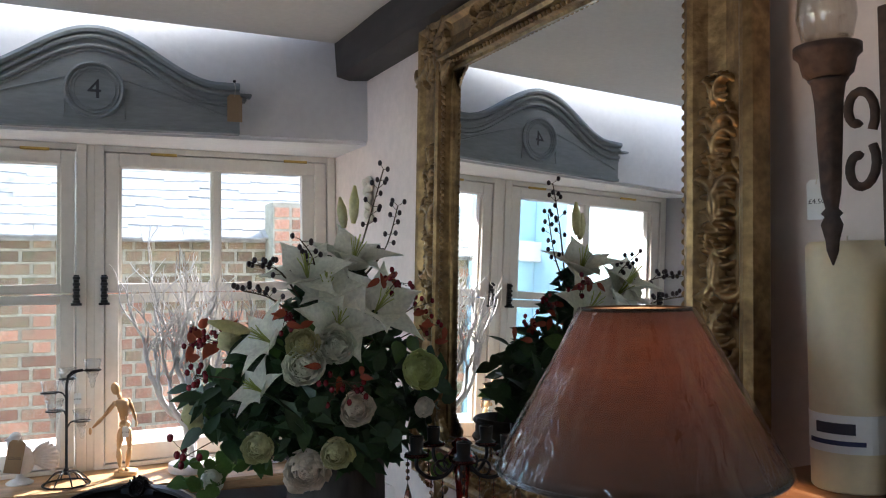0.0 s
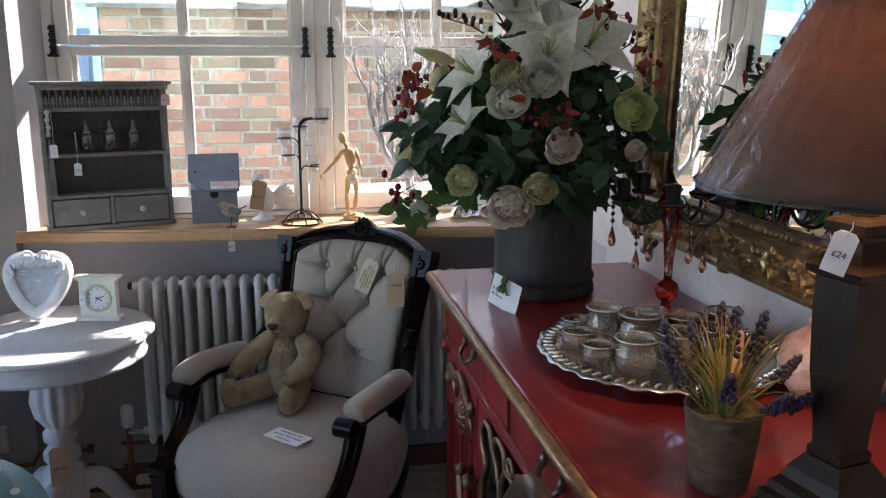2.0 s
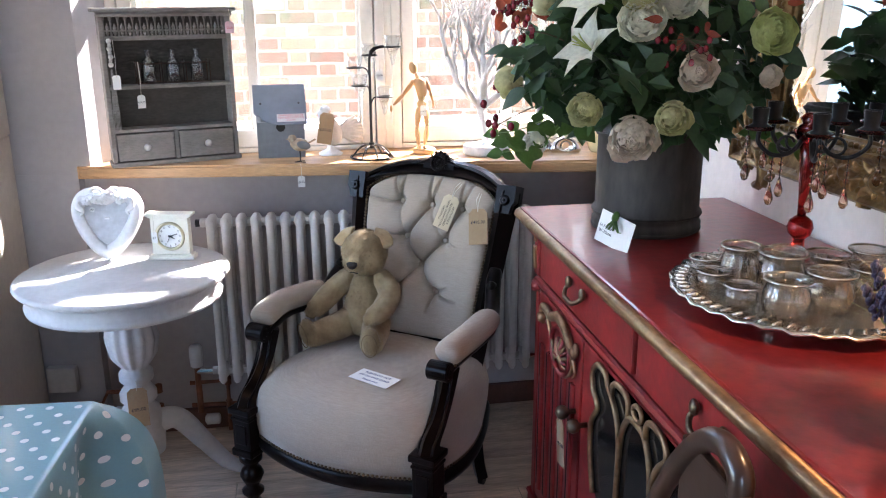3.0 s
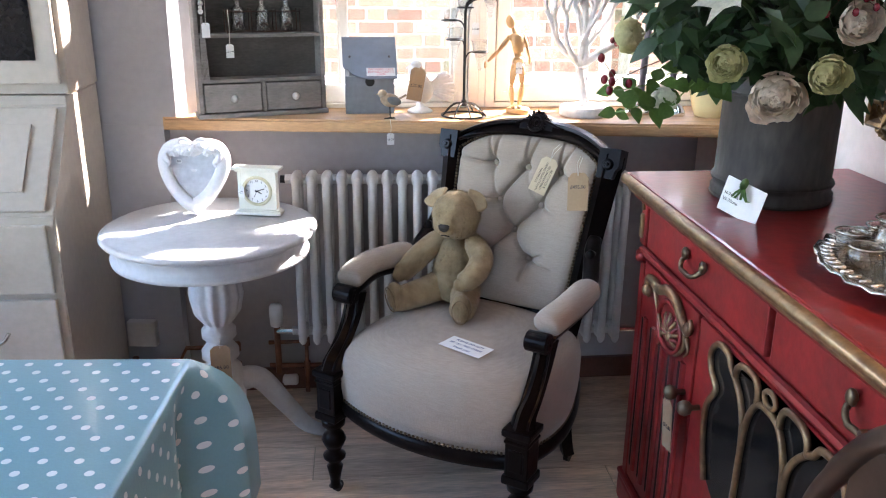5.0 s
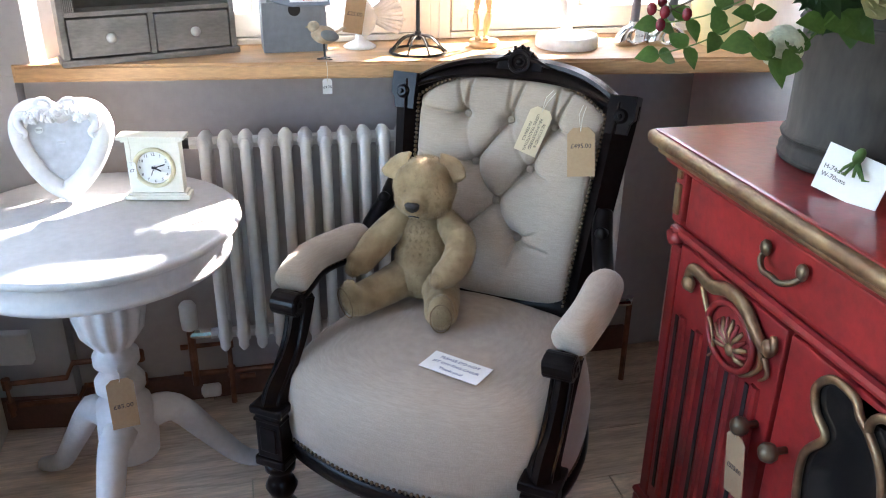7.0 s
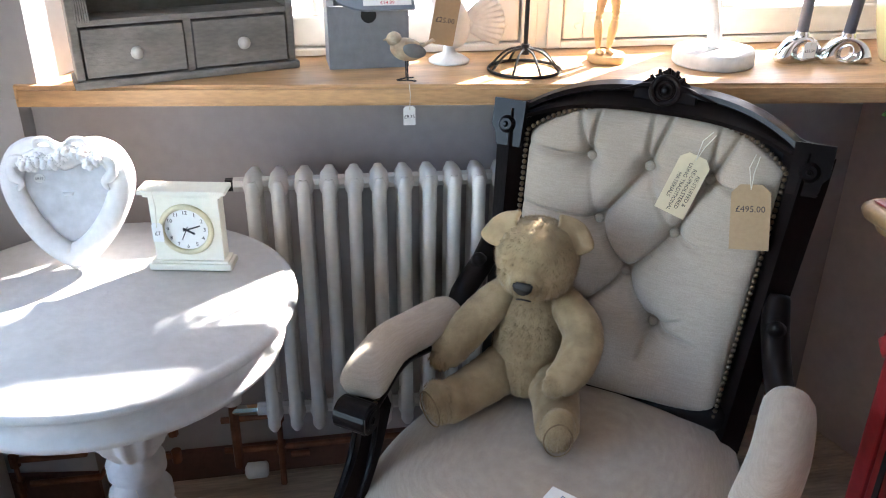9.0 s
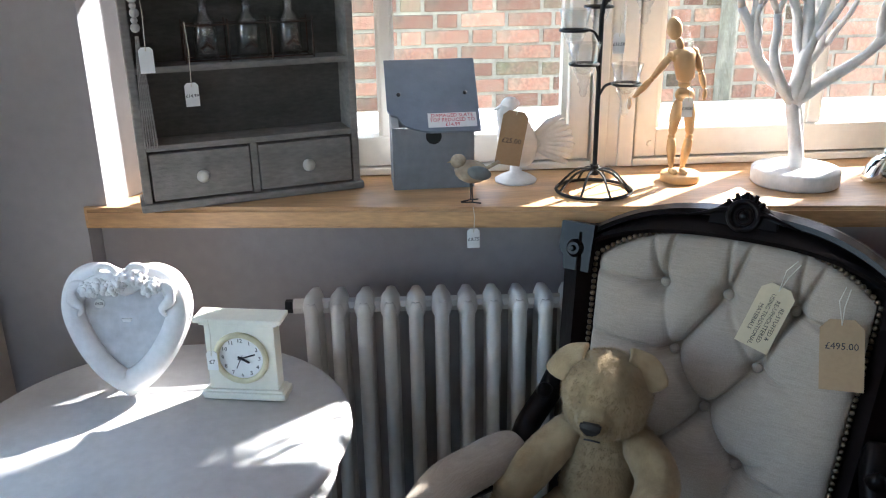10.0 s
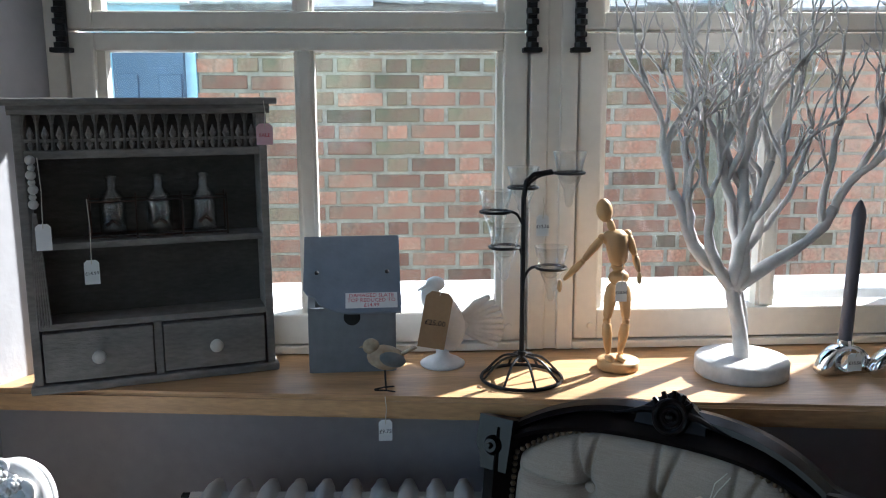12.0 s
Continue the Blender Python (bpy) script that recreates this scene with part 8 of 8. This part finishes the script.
pb = N["Principled BSDF"]
pb.inputs["Roughness"].default_value = 0.9
tc = N.new("ShaderNodeTexCoord")
cols = []
for sc in ((420, 420, 14), (26, 26, 760)):
    mp, nz = N.new("ShaderNodeMapping"), N.new("ShaderNodeTexNoise")
    mp.inputs["Scale"].default_value = sc
    nz.inputs["Scale"].default_value, nz.inputs["Detail"].default_value = 1.0, 4
    K.new(tc.outputs["Object"], mp.inputs[0])
    K.new(mp.outputs[0], nz.inputs["Vector"])
    cols.append(nz)
ad = N.new("ShaderNodeMath")
ad.operation = "ADD"
K.new(cols[0].outputs["Fac"], ad.inputs[0])
K.new(cols[1].outputs["Fac"], ad.inputs[1])
rp = N.new("ShaderNodeValToRGB")
rp.color_ramp.elements[0].position, rp.color_ramp.elements[1].position = 0.30, 0.72
rp.color_ramp.elements[0].color, rp.color_ramp.elements[1].color = (0.060, 0.033, 0.022, 1), (0.21, 0.122, 0.075, 1)
hf = N.new("ShaderNodeMath")
hf.operation = "MULTIPLY"
hf.inputs[1].default_value = 0.5
K.new(ad.outputs[0], hf.inputs[0])
K.new(hf.outputs[0], rp.inputs[0])
K.new(rp.outputs[0], pb.inputs["Base Color"])
tl, mx = N.new("ShaderNodeBsdfTranslucent"), N.new("ShaderNodeMixShader")
K.new(rp.outputs[0], tl.inputs["Color"])
mx.inputs[0].default_value = 0.62
K.new(pb.outputs[0], mx.inputs[1])
K.new(tl.outputs[0], mx.inputs[2])
K.new(mx.outputs[0], N["Material Output"].inputs["Surface"])


def cone_shell(r0, z0, r1, z1, n, wob=0.0, seed=1):
    bm = bmesh.new()
    q = random.Random(seed)
    rows = []
    for j in range(13):
        v = j / 12
        row = []
        for k in range(n):
            a = 2 * math.pi * k / n
            w = wob * (noise.noise((math.cos(a) * 5, math.sin(a) * 5, v * 2.0 + seed)) + 0.7 * noise.noise((math.cos(a) * 16, math.sin(a) * 16, v * 1.5)))
            r = r0 + (r1 - r0) * v + w
            row.append(bm.verts.new((r * math.cos(a), r * math.sin(a), z0 + (z1 - z0) * v)))
        rows.append(row)
    for p, q in zip(rows, rows[1:]):
        for k in range(n):
            bm.faces.new((p[k], p[(k + 1) % n], q[(k + 1) % n], q[k]))
    return bm


shade = part("shade", cone_shell(0.178, 0.404, 0.067, 0.604, 64), SHADE, lampt, "brown linen shade still in clear wrapping", True)
so = shade.modifiers.new("thickness", "SOLIDIFY")
so.thickness = 0.0015
part("shade_trim", T([(0.178 * math.cos(a), 0.178 * math.sin(a), 0.404) for a in [i * math.pi / 32 for i in range(64)]], 0.003, 6, True), LAMPWOOD, shade)
part("shade_trim", T([(0.067 * math.cos(a), 0.067 * math.sin(a), 0.604) for a in [i * math.pi / 24 for i in range(48)]], 0.0025, 6, True), LAMPWOOD, shade)
part("shade_ring", T([(-0.067, 0, 0.595), (0.067, 0, 0.595)], 0.0015, 5), BLACKIRON, shade)
wrap = part("clear_wrapping", cone_shell(0.1835, 0.402, 0.0715, 0.606, 150, 0.0048, 3), FILM, shade, "crinkled clear plastic film", True)
wrap.visible_shadow = False
price_tag(LP @ pose(-0.040, -0.022, 0.372, 0, 0, -50) @ pose(0, 0, 0, 0, 16, 0), 0.026, 0.048, "£24", PAPER, "white price tag hung on the lamp neck", cord=0.012, size=0.010)

# floral vase beside the lamp
fv = thing("floral_vase", pose(0.962, 1.275, TOP), "squat round ceramic vase with a faded rose pattern", "vase")
FLORAL = mat("faded_rose_pattern", (0.68, 0.52, 0.42), 0.3, 0, 0.3, 22, 0.05, 60, col2=(0.42, 0.17, 0.13))
part("body", lathe(bmesh.new(), [(0.05, 0), (0.055, 0.004), (0.078, 0.035), (0.084, 0.065), (0.074, 0.098), (0.045, 0.120), (0.036, 0.128), (0.042, 0.136), (0.036, 0.137), (0.03, 0.128), (0, 0.12)], 40), FLORAL, fv, "", True)
fc = thing("price_card", pose(0.905, 1.185, TOP, 0, 0, -45), "small white handwritten price card", "card")
part("card", prism(bmesh.new(), [(-0.028, 0), (0.028, 0), (0.028, 0.034), (-0.028, 0.034)], -0.0007, 0.0007, pose(0, 0, 0, -12, 0, 0)), PAPER, fc)
words("£6.25", 0.012, INK, pose(0, 0.0025, 0.018, 78, 0, 0), fc)

# ---------------------------------------------------------------- side wall: shelf, pillar candles, iron sconce
sh = thing("wall_shelf", pose(0, 0, 0), "plain brown wooden wall shelf holding candles", "shelf")
part("board", B((0.925, 0.50, 1.228), (1.059, 0.955, 1.258), 0.004), mat("brown_shelf_wood", (0.22, 0.12, 0.07), 0.5, 0, 0.25, 8, 0.15, 50, stretch=(3, 0.5, 3)), sh)
part("bracket", B((0.97, 0.90, 1.16), (1.059, 0.92, 1.2275), 0.004), LAMPWOOD, sh)
NAVY = mat("navy_print", (0.02, 0.03, 0.10), 0.6, 0, 0.1, 10, 0)
PRINT = mat("dark_print", (0.03, 0.03, 0.05), 0.6, 0, 0.1, 10, 0)
for y, h in ((0.838, 0.318), (0.718, 0.29)):
    pc = thing("pillar_candle", pose(1.0, y, 1.2585), "tall ivory pillar candle in clear wrapping with a label", "candle", "pillar candles")
    part("wax", lathe(bmesh.new(), [(0.049, 0), (0.051, 0.003), (0.051, h - 0.006), (0.047, h), (0.01, h - 0.004), (0, h - 0.004)], 40), IVORYWAX, pc, "", True)
    part("wick", T([(0, 0, h - 0.005), (0.001, 0, h + 0.008)], 0.0012, 5), STRING, pc)
    lbl = part("label_band", lathe(bmesh.new(), [(0.0516, 0.05), (0.0518, 0.05), (0.0518, 0.098), (0.0516, 0.098)], 40), PAPER, pc, "white paper label")
    for z0, z1, a0, a1, mm in ((0.060, 0.066, 150, 235, NAVY), (0.074, 0.088, 165, 222, PRINT)):
        bm = bmesh.new()
        lo = [bm.verts.new((0.0523 * math.cos(radians(a0 + (a1 - a0) * i / 10)), 0.0523 * math.sin(radians(a0 + (a1 - a0) * i / 10)), z0)) for i in range(11)]
        hi = [bm.verts.new((v.co.x, v.co.y, z1)) for v in lo]
        for i in range(10):
            bm.faces.new((lo[i], lo[i + 1], hi[i + 1], hi[i]))
        part("label_print", bm, mm, lbl)
SC = pose(0.925, 0.800, 1.545)
sc_ = thing("candle_sconce", SC, "rusty wrought-iron candle sconce with a twisted stem", "sconce")
bm = lathe(bmesh.new(), [(0.001, 0.0), (0.007, 0.018), (0.008, 0.03), (0.013, 0.05), (0.009, 0.06), (0.013, 0.064), (0.008, 0.07), (0.011, 0.09), (0.014, 0.15), (0.017, 0.205), (0.020, 0.225), (0.024, 0.23)], 20, None, (0.075, 0.2, 5, 0.10))
part("stem", bm, RUST, sc_, "twisted iron stem", True)
part("candle_cup", lathe(bmesh.new(), [(0.022, 0.23), (0.030, 0.238), (0.034, 0.256), (0.040, 0.262), (0.040, 0.272), (0.030, 0.274), (0.0, 0.268)], 24), RUST, sc_, "", True)
part("glass_shade", lathe(bmesh.new(), [(0.020, 0.274), (0.030, 0.282), (0.036, 0.31), (0.030, 0.36), (0.0285, 0.36), (0.0345, 0.31), (0.0285, 0.283), (0.019, 0.276)], 24), JARGLASS, sc_, "clear glass shade", True)
part("back_bar", B((-0.006, -0.085, 0.02), (0.006, -0.073, 0.30), 0.002), RUST, sc_)
for zc, hd in ((0.118, 1), (0.182, -1)):
    pts = [(0, -0.040 + (0.028 - 0.0013 * i) * math.cos(i * 0.36 * hd + (2.4 if hd > 0 else -2.4)) * 0.9, zc + (0.034 - 0.0014 * i) * math.sin(i * 0.36 * hd + (2.4 if hd > 0 else -2.4))) for i in range(17)]
    part("scroll", T(pts, 0.0055, 8), RUST, sc_, "", True)
part("wall_arm", T([(0.0, -0.079, 0.20), (0.134, -0.079, 0.20)], 0.006, 8), RUST, sc_)
price_tag(SC @ pose(-0.012, 0.012, 0.115, 0, 0, -55), 0.022, 0.05, "£4.50", PAPER, "white price tag on the iron sconce", cord=0.008, size=0.0085)

# white moulded ornament hung by the window
bm = bmesh.new()
ro = random.Random(8)
for k in range(16):
    t = k / 15
    ball(bm, (-0.010 - 0.006 * math.sin(k * 2.1), 0.012 * math.sin(k * 1.7) * (1 - 0.5 * t), -0.13 * t), (0.012, 0.020 * (1.15 - 0.6 * t), 0.013), pose(0, 0, 0, ro.uniform(-40, 40), 0, 0), 10, 7)
orn = link("wall_ornament", bm, mat("ivory_resin", (0.70, 0.66, 0.56), 0.6, 0, 0.1, 20, 0.2), True)
orn.matrix_world = pose(1.055, 2.66, 1.86)
tagged(orn, "ivory moulded plaster ornament hung on the wall", "ornament")

# ---------------------------------------------------------------- bentwood chair in front of the sideboard
bc = thing("bentwood_chair", pose(0, 0, 0), "dark polished bentwood chair standing against the sideboard", "chair")
hoop = curve([(0.36, 1.215, 0.46), (0.385, 1.225, 0.68), (0.395, 1.185, 0.79), (0.402, 1.125, 0.868), (0.404, 1.075, 0.888), (0.404, 1.040, 0.872), (0.403, 1.035, 0.845)], 5)
part("back_hoop", T(hoop, [0.014] * 10 + [0.016] * (len(hoop) - 10), 12), BENTWOOD, bc, "", True)
hoop2 = [Vector((p.x, 1.87 - p.y, p.z)) for p in hoop]
part("back_hoop", T(hoop2, [0.014] * 10 + [0.016] * (len(hoop) - 10), 12), BENTWOOD, bc, "", True)
part("back_panel", B((0.395, 0.70, 0.52), (0.409, 1.170, 0.855), 0.004), BENTWOOD, bc)
part("seat", lathe(bmesh.new(), [(0.19, 0.44), (0.20, 0.445), (0.20, 0.462), (0.19, 0.468), (0, 0.464)], 40, pose(0.20, 0.935, 0)), BENTWOOD, bc, "", True)
for x, y in ((0.06, 0.80), (0.06, 1.07), (0.355, 0.69), (0.355, 1.18)):
    part("leg", T([(x, y, 0.0), (x, y, 0.25), (x + 0.005, y, 0.455)], [0.012, 0.014, 0.016], 10), BENTWOOD, bc, "", True)

# ---------------------------------------------------------------- floor planks and bricks
bm = B((-0.6, -0.0875, -0.005), (0.6, 0.0875, 0.0), 0.0015)
plank_mesh = bpy.data.meshes.new("plank")
bm.to_mesh(plank_mesh)
bm.free()
plank_mesh.materials.append(FLOORWOOD)
floor_ob = bpy.data.objects["floor"]
for i in range(5):
    for j in range(28):
        ob = new("plank", plank_mesh)
        ob.parent = floor_ob
        xc = -2.0 + i * 1.203 + (j * 0.37) % 1.2 - 0.6
        xa, xb = max(xc - 0.6, -2.62), min(xc + 0.6, 1.08)      # cut to fit between the walls
        if xb - xa < 0.03:
            bpy.data.objects.remove(ob)
            continue
        ob.location, ob.scale = ((xa + xb) / 2, -1.75 + j * 0.1765, -0.0005), ((xb - xa) / 1.2, 1, 1)
bm = B((-0.102, -0.03, -0.0300), (0.102, 0.03, 0.0300), 0.004)
brick_mesh = bpy.data.meshes.new("brick")
bm.to_mesh(brick_mesh)
bm.free()
brick_mesh.materials.append(BRICK)
bm = B((-0.047, -0.03, -0.0300), (0.047, 0.03, 0.0300), 0.004)
half_mesh = bpy.data.meshes.new("half_brick")
bm.to_mesh(half_mesh)
bm.free()
half_mesh.materials.append(BRICK)
moss_mesh, moss_half = brick_mesh.copy(), half_mesh.copy()
for me in (moss_mesh, moss_half):
    me.materials[0] = MOSSBRICK
rest = bmesh.new()
rb = random.Random(9)
count = 0
for c in range(5, 25):
    z = 0.03 + c * 0.0755
    x = -0.93 + (0.0 if c % 2 else -0.06)
    k = 0
    while x < 3.4:
        stretch_ = (k % 3) != 2 if c % 2 else (k % 2 == 0)
        L = 0.21 if stretch_ else 0.10
        near = -0.95 < x < 1.9 and z > 0.5
        y = 5.532 + rb.uniform(-0.004, 0.004) - 0.03
        if near and count < 300:
            mossy = c >= 20 or (c >= 17 and rb.random() < 0.45) or rb.random() < 0.10
            ob = new("brick", (moss_mesh if stretch_ else moss_half) if mossy else (brick_mesh if stretch_ else half_mesh))
            ob.parent = outer
            ob.location = (x + L / 2, y, z + rb.uniform(-0.003, 0.003))
            ob.rotation_euler = (0, rb.uniform(-0.012, 0.012), 0)
            count += 1
        else:
            box(rest, (x + 0.003, y - 0.03, z - 0.030), (x + L - 0.003, y + 0.03, z + 0.030))
        x += L + 0.013
        k += 1
tagged(part("bricks", rest, BRICK, outer), kind="stuff")
for c in range(20):
    z = 0.53 + c * 0.0755
    for j in range(2):
        ob = new("brick", half_mesh)
        ob.parent = pier
        ob.location = (1.487 + j * 0.113, 5.292, z)
